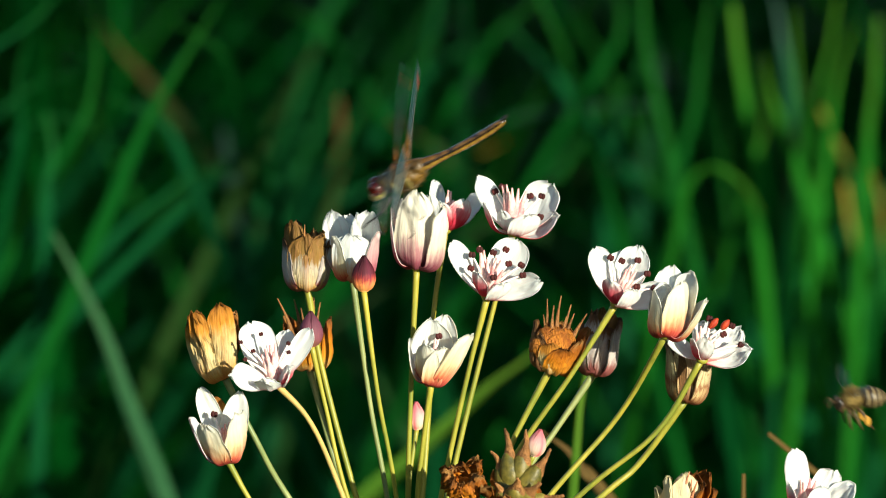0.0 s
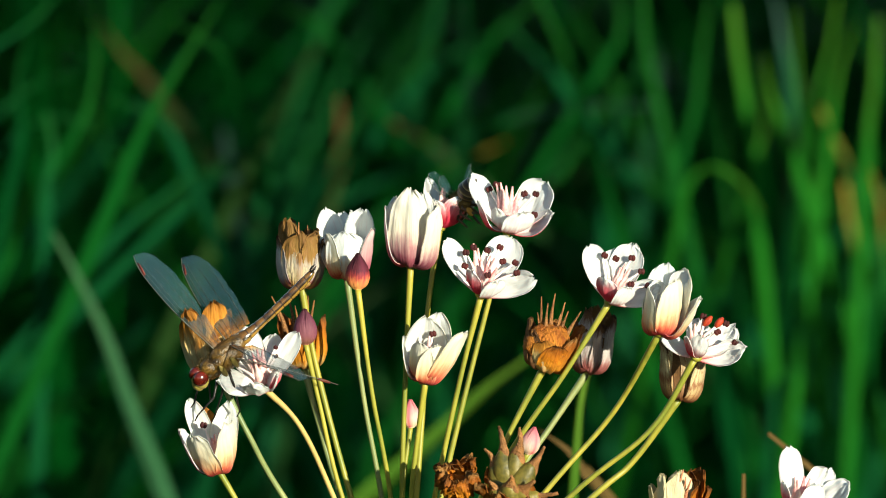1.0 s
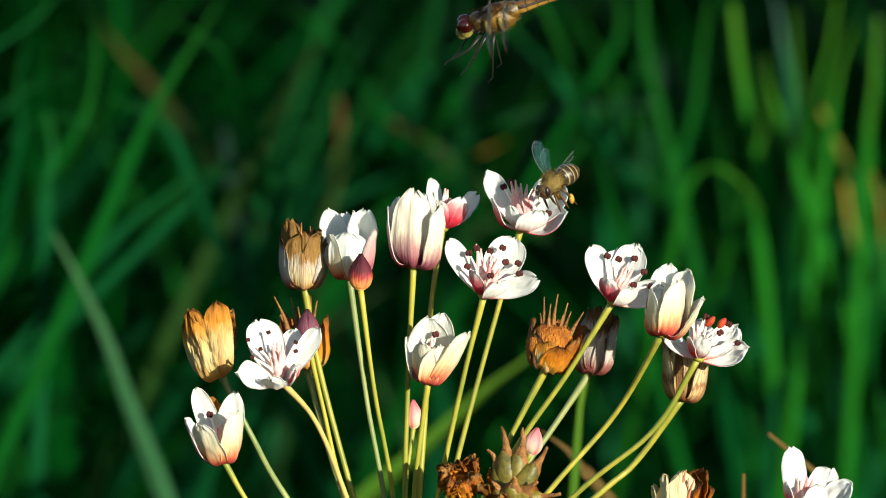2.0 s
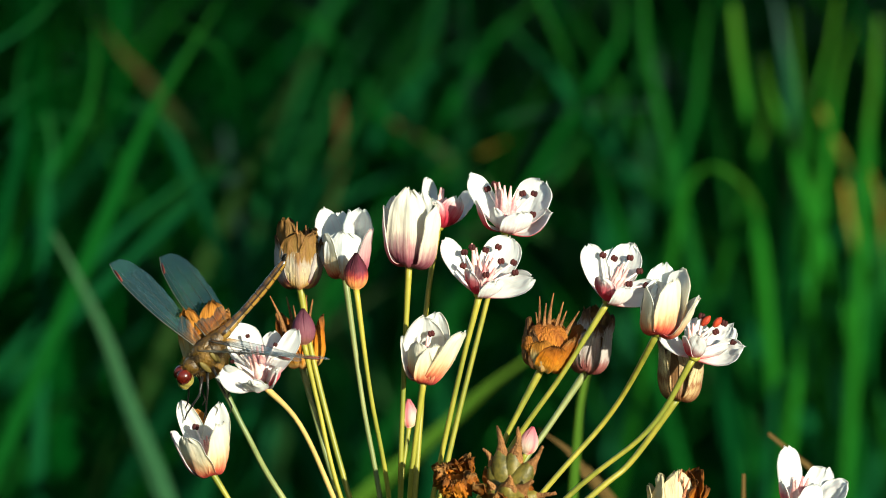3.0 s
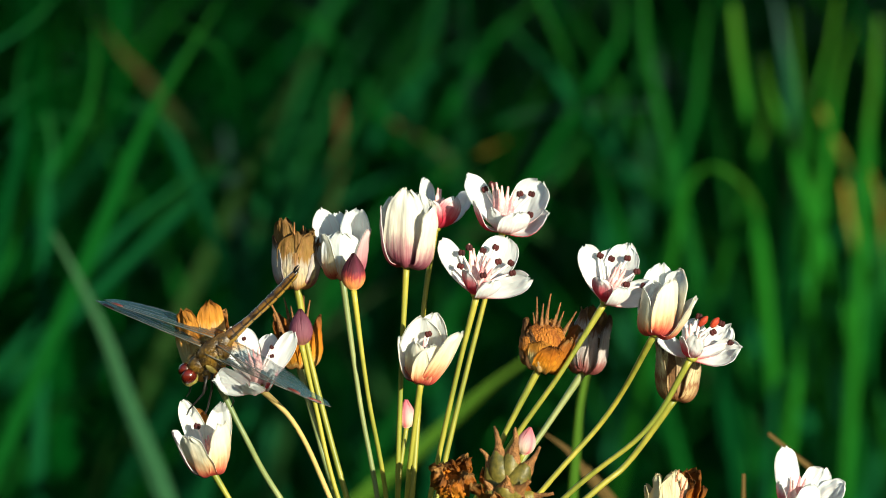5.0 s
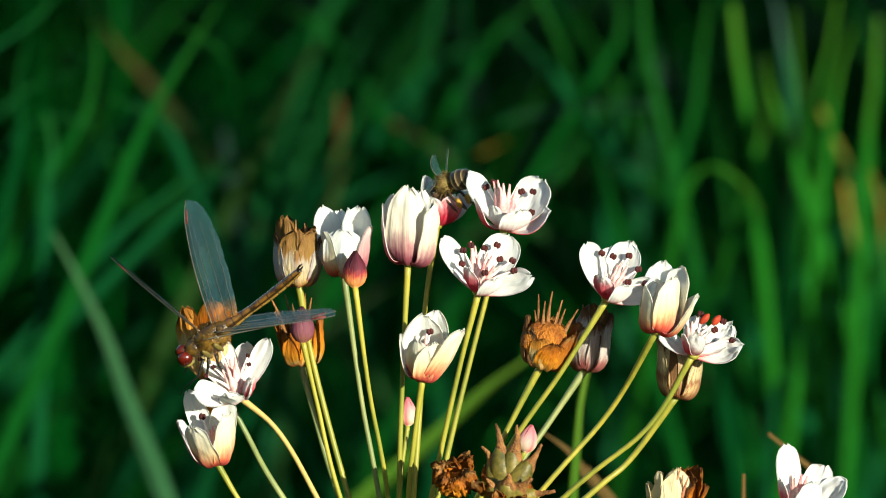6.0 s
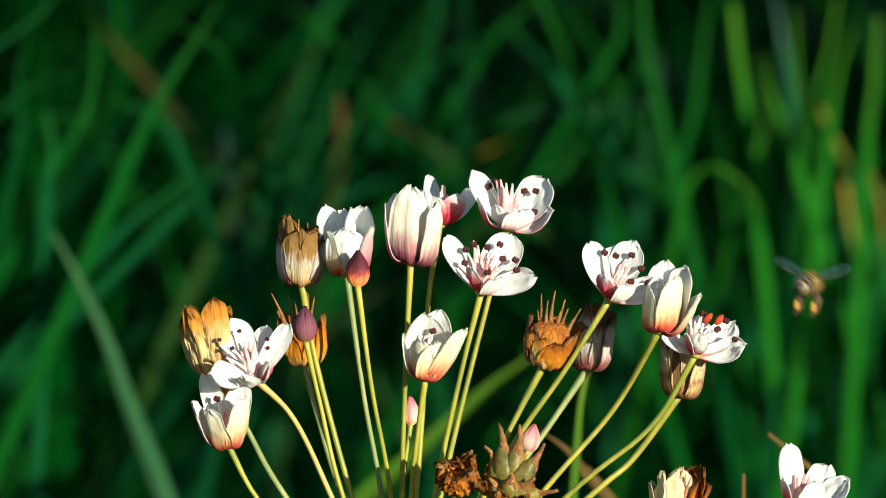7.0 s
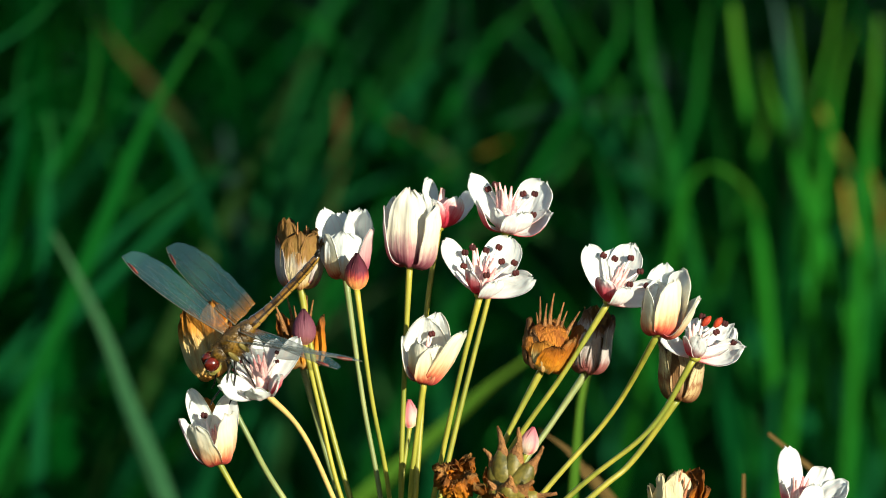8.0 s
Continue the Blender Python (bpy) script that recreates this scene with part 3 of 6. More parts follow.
f_b = rush_flower("wide-open white flower bent over on a curved stalk", (-33.6, -14, 63.3), [(-16.4, -5.0, 34.1), (-25.0, -10.0, 53.5)], (-0.24, -0.3, 0.92), 9.98, [
    fold((-6.3, 5.0, 13.1), 8.6, 0.08, 26, 0, M['I'], blunt=3, ruffle=0.5),
    fold((7.7, 1.0, 12.8), 5.0, 0.08, 24, 42, M['I'], blunt=2.8),
    fold((-9.8, -6.0, 2.9), 6.4, 0.08, 28, -58, M['I'], ruffle=0.6),
    fold((3.5, -5.0, 4.8), 4.6, 0.22, 36, 0, M['O']),
    fold((1.9, 7.0, 11.3), 6.0, 0.06, 22, 0, M['O']),
    fold((-2.3, -8.0, 1.9), 6.0, 0.2, 30, 0, M['I'], ruffle=0.6),
    fold((3.5, -6.0, 3.9), 5.0, 0.1, 30, 50, M['I'])],
    anthers=[(-8.2, 0.0, 9.3), (-6.9, -4.0, 6.0), (-5.2, -2.0, 7.7), (-3.7, 2.0, 11.0), (2.7, 1.0, 9.3), (2.8, -0.0, 7.4)],
    carpels=[(-2.6, 0.0, 7.9), (-1.6, 1.0, 8.8), (-3.3, -2.0, 6.9), (-0.3, 1.0, 9.3), (-0.7, -1.0, 7.3), (-1.9, -3.0, 6.3)], stalk_mat=M_STALK_RED, size=0.55)
f_j = rush_flower("white flower with pink outer petals half hidden among its neighbours", (8.4, 16, 94.9), [(4.5, 8.0, 53.3), (5.6, 12.0, 75.3)], (0.14, 0.22, 0.95), 12.15, [
    fold((-2.6, 4.0, 10.9), 11.0, 0.1, 28, 0, M['I'], blunt=5, ruffle=0.6),
    fold((4.7, -4.0, 7.6), 5.6, 0.2, 34, -20, M['O']),
    fold((8.2, 1.0, 7.9), 7.0, 0.12, 28, 45, M['I'], ruffle=0.5),
    fold((-1.0, -5.0, 7.1), 6, 0.2, 30, 0, M['O']),
    fold((-7.6, 0.0, 6.4), 7, 0.15, 28, 0, M['I'])],
    carpels=[(0.7, 0.0, 9.4), (1.3, 0.0, 9.1), (0.3, -1.0, 7.9), (1.9, -1.0, 7.2)])
f_y = rush_flower("white flower with folded petals low on the far side", (91.2, -4, 30.4), [(42.8, -2.0, 9.8), (70.1, -4.0, 20.9)], (0.22, -0.2, 0.95), 14.32, [
    fold((-2.3, 1.0, 16.1), 7.4, 0.05, 30, -20, M['I'], ruffle=0.4),
    fold((7.1, 3.0, 10.7), 6.8, 0.08, 28, 20, M['I'], blunt=4, ruffle=0.8),
    fold((11.5, -2.0, 8.2), 7.0, 0.12, 30, 38, M['I'], blunt=4, ruffle=0.9),
    fold((3.8, -6.0, 8.6), 6.5, 0.2, 34, 0, M['I'], ruffle=0.5),
    fold((-3.5, -4.0, 8.5), 5.5, 0.16, 34, 0, M['O'])],
    carpels=[(-1.1, -5.0, 10.0), (-0.4, -5.0, 9.2), (1.3, -2.0, 9.7), (2.6, -2.0, 9.2)])
for tip, foot in (((3.6, -0.5, 9.6), (1.6, -0.5, 7.4)), ((6.2, 0.0, 9.2), (4.4, 0.0, 7.0))):
    st = part("stamen", moved(tube(spline([(0.3, -0.5, 1.0), (0.8, -0.5, 4.0), foot], 8), [0.45, 0.35, 0.3], 6), Matrix.Translation((67.2, -8.0, 68.2))), M_FILAMENT, f_t)
    part("anther", moved(tube(spline([foot, Vector(foot).lerp(Vector(tip), 0.5), tip], 9), [0.35, 0.75, 0.85, 0.7, 0.2], 10), Matrix.Translation((67.2, -8.0, 68.2))), M_ANTHER_RED, st, "long bright red anther")

# half-closed cups
f_g = rush_flower("half-closed white flower cup with rosy base", (-13.1, 0, 86.1), [(-4.9, 0.0, 33.1), (-9.0, 0.0, 56.6)], (0.04, -0.12, 1), 16.49, [
    fold((-4.9, 3.0, 14.8), 8.0, 0.16, 30, -25, M['I'], ruffle=0.4, cup=1),
    fold((1.4, -2.0, 15.1), 9.6, 0.12, 34, 0, M['W'], blunt=2.6, ruffle=0.4, cup=1),
    fold((4.2, 2.0, 15.0), 8.6, 0.16, 36, 20, M['I'], ruffle=0.4, cup=1),
    fold((-4.4, -3.0, 9.9), 9.0, 0.26, 52, 0, M['C'], cup=1),
    fold((0.1, -6.0, 10.6), 10.5, 0.24, 58, 0, M['W'], ruffle=0.4, blunt=3.4, cup=1),
    fold((6.5, -3.0, 11.2), 8.6, 0.26, 52, 0, M['M'], cup=1),
    fold((-1.1, 7.0, 13.5), 9, 0.12, 26, 0, M['I'], cup=1)], stalk_mat=M_STALK_PALE)
f_i = rush_flower("large half-closed cream flower cup flushed pink below", (1.8, -4, 89.1), [(-0.3, -2.0, 33.5), (0.6, -3.0, 64.4)], (0.0, -0.18, 1), 18.66, [
    fold((-5.9, -1.0, 13.2), 8.0, 0.24, 48, 0, M['M'], cup=1),
    fold((-0.1, -4.0, 18.0), 11.0, 0.24, 54, 4, M['V'], ruffle=0.8, crumple=0.25, blunt=2.2, cup=1),
    fold((6.6, -5.0, 14.6), 10.4, 0.26, 54, 0, M['V'], ruffle=0.8, crumple=0.2, cup=1),
    fold((3.0, 4.0, 15.9), 9.5, 0.16, 40, 0, M['C'], ruffle=0.8, cup=1),
    fold((-3.5, 4.0, 15.0), 9, 0.2, 44, 0, M['C'], ruffle=0.4, cup=1)])
f_m = rush_flower("cream and rose flower cup opening at one side", (5.2, -12, 63.5), [(1.9, -8.0, 34.7), (3.2, -10.0, 48.5)], (0.06, -0.35, 1), 20.83, [
    fold((0.4, -1.0, 14.9), 11.5, 0.32, 62, 0, M['C'], blunt=2.4, ruffle=0.4, cup=1),
    fold((3.1, 5.0, 14.7), 9.0, 0.2, 46, 0, M['C'], ruffle=0.4, cup=1),
    fold((9.1, -4.0, 11.7), 9.6, 0.16, 42, -40, M['C'], ruffle=0.4, cup=1),
    fold((-1.1, -6.0, 9.7), 7.4, 0.2, 52, 0, M['C'], blunt=3.4, cup=1),
    fold((-4.8, 0.0, 10.0), 8.0, 0.24, 58, 0, M['C'], cup=1),
    fold((2.7, -6.0, 9.1), 9.5, 0.2, 50, 0, M['C'], cup=1)],
    anthers=[(1.7, 0.0, 10.8)],
    carpels=[(0.9, -2.0, 10.6)])
f_c = rush_flower("white flower cup with tall petals on a short bent stalk", (-40.2, -12, 47.9), [(-20.0, -8.0, 17.7), (-33.5, -11.0, 35.2)], (-0.06, -0.3, 1), 23.00, [
    fold((-5.4, 3.0, 16.4), 5.6, 0.12, 34, -30, M['C'], blunt=3, cup=1),
    fold((3.8, 2.0, 15.3), 6.6, 0.14, 34, 32, M['C'], blunt=2.6, cup=1),
    fold((-7.9, -2.0, 10.2), 7.4, 0.24, 48, 0, M['M'], ruffle=0.4, cup=1),
    fold((-4.5, -8.0, 9.7), 9.0, 0.2, 46, 0, M['C'], ruffle=0.6, cup=1),
    fold((3.9, -7.0, 12.1), 8.8, 0.2, 46, 0, M['C'], ruffle=0.6, cup=1),
    fold((-2.5, 6.0, 13.6), 6.5, 0.08, 30, 0, M['Y'], cup=1)],
    anthers=[(-2.3, 0.0, 10.7)],
    carpels=[(0.2, -4.0, 9.0), (1.2, -3.0, 9.1), (-0.4, -5.0, 8.3)])
f_r = rush_flower("half-closed cream flower cup with ragged upper petals", (58.7, -12, 74.4), [(32.2, 0.0, 34.5), (48.6, 1.0, 53.8)], (0.14, -0.2, 1), 25.17, [
    fold((1.5, 5.0, 15.2), 9.0, 0.14, 40, 0, M['I'], ruffle=1.1, blunt=3.4, cup=1),
    fold((6.3, 1.0, 14.2), 8.4, 0.18, 44, 0, M['C'], ruffle=0.6, blunt=3.4, cup=1),
    fold((3.9, -4.0, 13.0), 11.5, 0.2, 56, 0, M['C'], blunt=2.4, ruffle=0.4, cup=1),
    fold((9.2, -2.0, 8.3), 8.0, 0.24, 50, 0, M['C'], ruffle=0.5, cup=1),
    fold((-2.7, -3.0, 10.8), 9.0, 0.26, 56, 0, M['C'], cup=1),
    fold((-0.3, 2.0, 12.1), 8.5, 0.18, 42, 0, M['I'], ruffle=0.7, cup=1)])

# buds
f_h = bud("dark purple pointed bud with orange base", (-10.3, -10.0, 84.3), [(-2.8, -4.0, 33.9), (-7.1, -8.0, 60.0)], (0.02, -0.05, 1), 8.4, 5.6, M_BUD, 1.0)
f_f = bud("plump mauve bud in front of a dry seed head", (-22.4, -4.0, 70.6), [(-13.8, -2.0, 33.5), (-19.2, -3.0, 56.2)], (-0.03, -0.1, 1), 8.4, 5.4, M_PURPLE, 2.0)
f_n = bud("small pink bud on a short stalk", (1.7, 2.0, 50.1), [(-0.1, 0.0, 33.1)], (-0.02, 0, 1), 6.6, 3.9, M_PINKBUD, 3.0, None, 0.5)
f_w = bud("small rose-pink bud beside a green seed head", (28.6, -14.0, 46.8), [(21.7, -10.0, 32.7)], (0.25, 0, 1), 6.4, 4.4, M_PINKBUD, 4.0, None, 0.5)

# withered flowers and seed heads
f_s = rush_flower("faded flower closing to a pod, streaked brown", (64.1, 2.0, 57.0), [(42.8, 2.0, 32.8), (53.3, 4.0, 41.7)], (-0.02, -0.1, 1), 27.34, [
    fold((-4.6, -2.0, 13.8), 8.4, 0.2, 50, 0, M['S'], ruffle=0.4, cup=1),
    fold((0.0, -4.0, 13.4), 8.4, 0.2, 54, 0, M['S'], ruffle=0.5, crumple=0.2, cup=1),
    fold((5.8, -3.0, 10.8), 9.6, 0.24, 56, 0, M['S'], ruffle=0.4, cup=1),
    fold((1.2, 5.0, 13.0), 9.5, 0.16, 40, 0, M['S'], cup=1),
    fold((-2.5, -3.0, 12.9), 7, 0.2, 45, 0, M['T'], cup=1),
    fold((4.2, 2.0, 11.9), 8, 0.18, 45, 0, M['T'], cup=1)], name="withered_flower", core=(3.0, 7.0, M_FIBRE))
f_d = rush_flower("withered grey and cream flower with crumpled brown top", (-23.6, 4, 83.1), [(-11.9, 2.0, 32.8), (-20.1, 4.0, 63.9)], (0.0, -0.08, 1), 29.51, [
    fold((-5.5, -1.0, 11.5), 9.8, 0.26, 54, 0, M['G'], ruffle=0.4, cup=1),
    fold((5.4, -1.0, 11.3), 9.8, 0.24, 54, 0, M['G'], ruffle=0.4, cup=1),
    fold((-3.3, -4.0, 15.9), 8.6, 0.22, 52, 0, M['F'], ruffle=0.8, crumple=0.4, blunt=5, cup=1),
    fold((0.1, -6.0, 13.0), 9.6, 0.24, 54, 0, M['F'], ruffle=0.7, crumple=0.3, blunt=4, cup=1),
    fold((3.9, -4.0, 13.5), 9.0, 0.22, 52, 0, M['F'], ruffle=0.8, crumple=0.5, blunt=4, cup=1),
    fold((7.3, -1.0, 10.7), 5.6, -0.28, 44, 0, M['B'], ruffle=0.8, crumple=0.7, waist=0.6, blunt=5),
    fold((-1.7, 4.0, 13.0), 9.0, 0.2, 40, 0, M['B'], ruffle=0.9, crumple=0.5, cup=1),
    fold((2.4, 4.0, 12.4), 9, 0.2, 40, 0, M['B'], ruffle=0.9, crumple=0.6, cup=1)],
    carpels=[(-0.5, 0.0, 14.8), (1.5, 0.0, 14.0), (2.1, 1.0, 13.4)], name="withered_flower", core=(3.4, 7.0, M_FIBRE), beak=M_BEAK)
f_a = rush_flower("withered cream flower with ragged brown tips", (-42.8, -4.0, 64.0), [(-27.0, -2.0, 33.5), (-35.5, -6.0, 49.7)], (-0.12, -0.1, 1), 31.68, [
    fold((-7.2, -8.0, 13.2), 9.4, 0.26, 54, 0, M['Y'], ruffle=0.5, cup=1),
    fold((-2.5, -5.0, 11.1), 7.2, 0.22, 54, 0, M['N'], ruffle=0.4, cup=1),
    fold((0.6, -6.0, 13.9), 8.0, 0.14, 42, 30, M['Y'], ruffle=0.5, cup=1),
    fold((-6.4, -11.0, 16.1), 5.8, 0.22, 44, 0, M['Y'], ruffle=1.1, crumple=0.8, blunt=6, cup=1),
    fold((-0.2, -11.5, 18.1), 6.8, 0.16, 44, 0, M['Y'], ruffle=1.1, crumple=0.8, blunt=6, cup=1),
    fold((2.5, 2.0, 14.0), 6.4, 0.14, 44, 0, M['R'], ruffle=1.1, crumple=0.8, blunt=6, cup=1),
    fold((-5.2, -4.0, 9.4), 7.5, 0.24, 54, 0, M['L'], ruffle=0.4, cup=1),
    fold((2.5, -3.0, 7.7), 7.5, 0.2, 50, 0, M['A'], cup=1)],
    carpels=[(-5.0, 0.0, 14.6), (-3.8, 0.0, 12.2), (-4.1, -1.0, 11.0)], stalk_mat=M_STALK_PALE, name="withered_flower", core=(3.0, 6.5, M_FIBRE), beak=M_BEAK)
f_e = rush_flower("dry rust-orange seed head with long thin beaks", (-23.4, 9, 63.8), [(-14.2, 4.0, 32.4), (-20.2, 7.0, 52.1)], (0.02, -0.1, 1), 33.85, [
    fold((-3.8, -3.0, 7.7), 9.0, 0.28, 54, 0, M['A'], ruffle=0.4, cup=1),
    fold((5.2, -2.0, 11.8), 8.4, 0.28, 54, 0, M['A'], ruffle=0.5, cup=1),
    fold((-5.0, 3.0, 11.5), 6.6, 0.2, 44, 0, M['R'], ruffle=0.7, crumple=0.5, cup=1),
    fold((0.7, -5.0, 8.0), 9.5, 0.24, 56, 0, M['A'], ruffle=0.4, cup=1),
    fold((4.1, -4.0, 9.4), 7.6, 0.24, 54, 0, M['A'], ruffle=0.5, cup=1),
    fold((2.6, 4.0, 8.0), 7.5, 0.2, 44, 0, M['R'], crumple=0.5, cup=1),
    fold((-1.7, 4.0, 8.7), 7.5, 0.2, 44, 0, M['R'], crumple=0.5, cup=1)],
    carpels=[(-7.2, 0.0, 16.0), (-3.4, 1.0, 15.7), (-1.8, 0.0, 13.8), (1.2, 2.0, 15.9), (2.7, 1.0, 15.0)], stalk_mat=M_STALK_PALE, name="withered_flower", core=(3.6, 7.5, M_FIBRE), beak=M_BEAK)
f_o = rush_flower("round dry orange seed head with twisted beaks", (32.9, -4.0, 65.9), [(17.8, -4.0, 34.2), (25.0, -4.0, 50.7)], (0.10, -0.14, 1), 36.02, [
    fold((-3.7, 0.0, 10.8), 8.4, 0.36, 58, 0, M['T'], ruffle=0.6, crumple=0.4, cup=1),
    fold((-0.4, -7.0, 6.4), 6.4, 0.3, 56, 0, M['Y'], ruffle=0.3, blunt=4, cup=1),
    fold((8.5, 0.0, 8.7), 8.4, 0.34, 58, 0, M['R'], ruffle=0.6, crumple=0.4, cup=1),
    fold((-3.0, -4.0, 8.3), 6.6, 0.34, 58, 0, M['T'], ruffle=0.5, crumple=0.3, cup=1),
    fold((2.9, -7.5, 5.2), 8.0, 0.28, 56, 0, M['A'], ruffle=0.4, crumple=0.3, cup=1),
    fold((6.9, -4.0, 6.5), 7.6, 0.34, 58, 0, M['R'], ruffle=0.5, crumple=0.4, cup=1),
    fold((2.5, 5.0, 9.8), 9, 0.3, 45, 0, M['R'], crumple=0.5, cup=1)],
    carpels=[(-1.1, 0.0, 15.8), (2.1, 0.0, 16.5), (0.4, -1.0, 14.4), (-2.0, 0.0, 12.1), (4.4, 1.0, 14.3), (5.1, 0.0, 12.4), (3.3, -1.0, 11.8), (8.0, -1.0, 12.5)], name="withered_flower", core=(5.2, 9.2, M_FIBRE), beak=M_BEAK)
f_p = rush_flower("grey-brown withered flower behind an orange seed head", (43.2, 12.0, 61.7), [(20.5, 4.0, 30.0), (33.4, 9.0, 47.8)], (0.14, -0.05, 1), 38.19, [
    fold((-0.6, -2.0, 14.7), 9.4, 0.24, 54, 0, M['G'], ruffle=0.5, cup=1),
    fold((6.0, -1.0, 13.0), 10.0, 0.22, 54, 0, M['G'], ruffle=0.5, blunt=4, cup=1),
    fold((2.5, -4.0, 11.6), 10.0, 0.22, 56, 0, M['G'], ruffle=0.5, cup=1),
    fold((-3.2, -1.0, 11.7), 9.2, 0.24, 54, 0, M['G'], ruffle=0.5, cup=1),
    fold((1.4, 4.0, 14.6), 7.0, 0.16, 40, 0, M['B'], ruffle=0.8, crumple=0.5, cup=1),
    fold((4.4, -1.0, 13.8), 6.4, 0.2, 40, 0, M['B'], ruffle=0.8, crumple=0.5, cup=1)],
    carpels=[(-0.8, 0.0, 15.2), (0.7, 0.0, 15.0)], stalk_mat=M_STALK_PALE, name="withered_flower", core=(3.0, 7.0, M_FIBRE), beak=M_BEAK)
f_x = rush_flower("dry cream and orange flower at the edge of the umbel", (62.7, -6, 28.2), [(32.3, -2.0, 11.1)], (0.05, -0.25, 1), 40.36, [
    fold((-3.1, -3.0, 12.8), 10.5, 0.34, 58, 0, M['L'], ruffle=0.6, crumple=0.3, blunt=4, cup=1),
    fold((0.9, -4.0, 13.7), 8.5, 0.24, 54, 0, M['L'], ruffle=0.7, crumple=0.3, blunt=4, cup=1),
    fold((3.6, 1.0, 13.0), 7.5, 0.18, 46, 0, M['A'], ruffle=0.8, crumple=0.4, blunt=5, cup=1),
    fold((6.9, 0.0, 13.3), 8.0, 0.18, 46, 0, M['A'], ruffle=0.9, crumple=0.4, blunt=6, cup=1),
    fold((7.9, -2.0, 9.7), 6.5, 0.2, 50, 0, M['A'], ruffle=0.8, crumple=0.4, blunt=5, cup=1),
    fold((-5.9, -1.0, 9.8), 8, 0.3, 52, 0, M['L'], ruffle=0.5, blunt=4, cup=1),
    fold((4.9, -3.0, 11.4), 7, 0.16, 50, 0, M['A'], ruffle=0.7, crumple=0.4, blunt=5, cup=1)],
    carpels=[(1.7, -5.0, 14.5), (3.5, -6.0, 12.5), (2.2, -5.0, 12.6)], name="withered_flower", core=(3.4, 7.0, M_FIBRE), beak=M_ROSY_BEAK)
f_u = seed_head("crumpled rust-brown dead flower hanging low", (12.0, -24.0, 39.5), [(10.8, -14.0, 25.5)], (0.10, -0.55, 0.8), 0, 4.6, 6.0, 19.0, (M_RUST, M_ORANGE), 2, 2.0, 11, 1.2, (98, -30), 9.0, core=M_HUSK, width=1.3, crumple=1.3)


def follicle_head(label, base, via, axis, tips):
    """Ripe head: swollen green follicles, each drawn out into a brown beak, dry petals below."""
    ob = bloom("seed_head", label, base, via, axis, None, 0.85)
    b, a = Vector(base), Vector(axis).normalized()
    rnd = random.Random(77)
    for k, t in enumerate(tips):
        t = Vector(t)
        o = (t - a * t.dot(a)).normalized()
        bulge = a * (t.dot(a) * 0.42) + o * 2.6
        body = [o * 0.6, bulge * 0.5 + o * 0.9, bulge, bulge.lerp(t, 0.30), bulge.lerp(t, 0.5)]
        fol = part("follicle", moved(roughened(tube(spline(body, 16), [1.0, 2.4, 3.0, 2.1, 0.9], 16), 0.07, k), Matrix.Translation(b)), M_FOLLICLE, ob, "swollen olive-green follicle")
        side = Vector((rnd.uniform(-0.8, 0.8), rnd.uniform(-0.8, 0.8), rnd.uniform(-0.4, 0.4)))
        beak = [bulge.lerp(t, 0.05), bulge.lerp(t, 0.42) + side * 0.6, bulge.lerp(t, 0.72) + side, t]
        part("beak", moved(roughened(tube(spline(beak, 14), [2.6, 2.2, 1.35, 0.75, 0.5, 0.32], 10, 0.7), 0.14, k + 9), Matrix.Translation(b)), M_BEAK, fol, "dry curved brown beak")
    for k in range(7):
        sh = petal(10.5, 6.5, 80, 20 + rnd.uniform(-30, 30), 0.5, 1.2, 40 + k, 0.5, crumple=0.5)
        part("dry_petal", turned(sh, axis_pose(base, axis, 15), 51 * k + 25), M_RUST, ob)
    return ob


f_v = follicle_head("green ripening seed head with curved brown beaks", (24.0, -28.0, 37.1), [(17.8, -14.0, 23.5)], (0.05, -0.35, 0.95), [(-2.2, 0.0, 18.6), (2.5, -2.0, 18.7), (8.1, -4.0, 14.6), (0.5, -9.0, 8.8), (11.1, -6.0, 4.3), (-5.3, 1.0, 13.2), (5.8, -8.0, 7.6), (-4.4, -5.0, 7.0)])

# ---- marsh ground and the grass behind ----
def grass_material(name, dark, light, tip, thin=0.3, turn=0.72):
    """Leaf blade: a random green each, the dark tone carrying shade in the deep stands; lengthwise veins, tinted tips.
    """
    m, t, b = material(name, 0.6, 0.0)
    uv = t.nodes.new("ShaderNodeUVMap").outputs[0]
    sep = t.nodes.new("ShaderNodeSeparateXYZ")
    t.links.new(uv, sep.inputs[0])
    isl = t.nodes.new("ShaderNodeNewGeometry").outputs["Random Per Island"]
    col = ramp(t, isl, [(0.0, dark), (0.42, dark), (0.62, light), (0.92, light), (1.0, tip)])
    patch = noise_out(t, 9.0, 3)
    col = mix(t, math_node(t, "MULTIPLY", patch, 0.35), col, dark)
    veins = noise_out(t, 1.0, 2, uv, (22.0, 1.5, 1.0))
    col = mix(t, math_node(t, "MULTIPLY", veins, 0.35), col, light)
    yel = ramp(t, sep.outputs[1], [(turn, (0, 0, 0)), (min(1.0, turn + 0.25), (0.85, 0.85, 0.85))])
    col = mix(t, yel, col, tip)
    t.links.new(col, b.inputs["Base Color"])
    bump(t, b, veins, 0.3, 0.0006)
    translucent(t, b, col, thin)
    return m


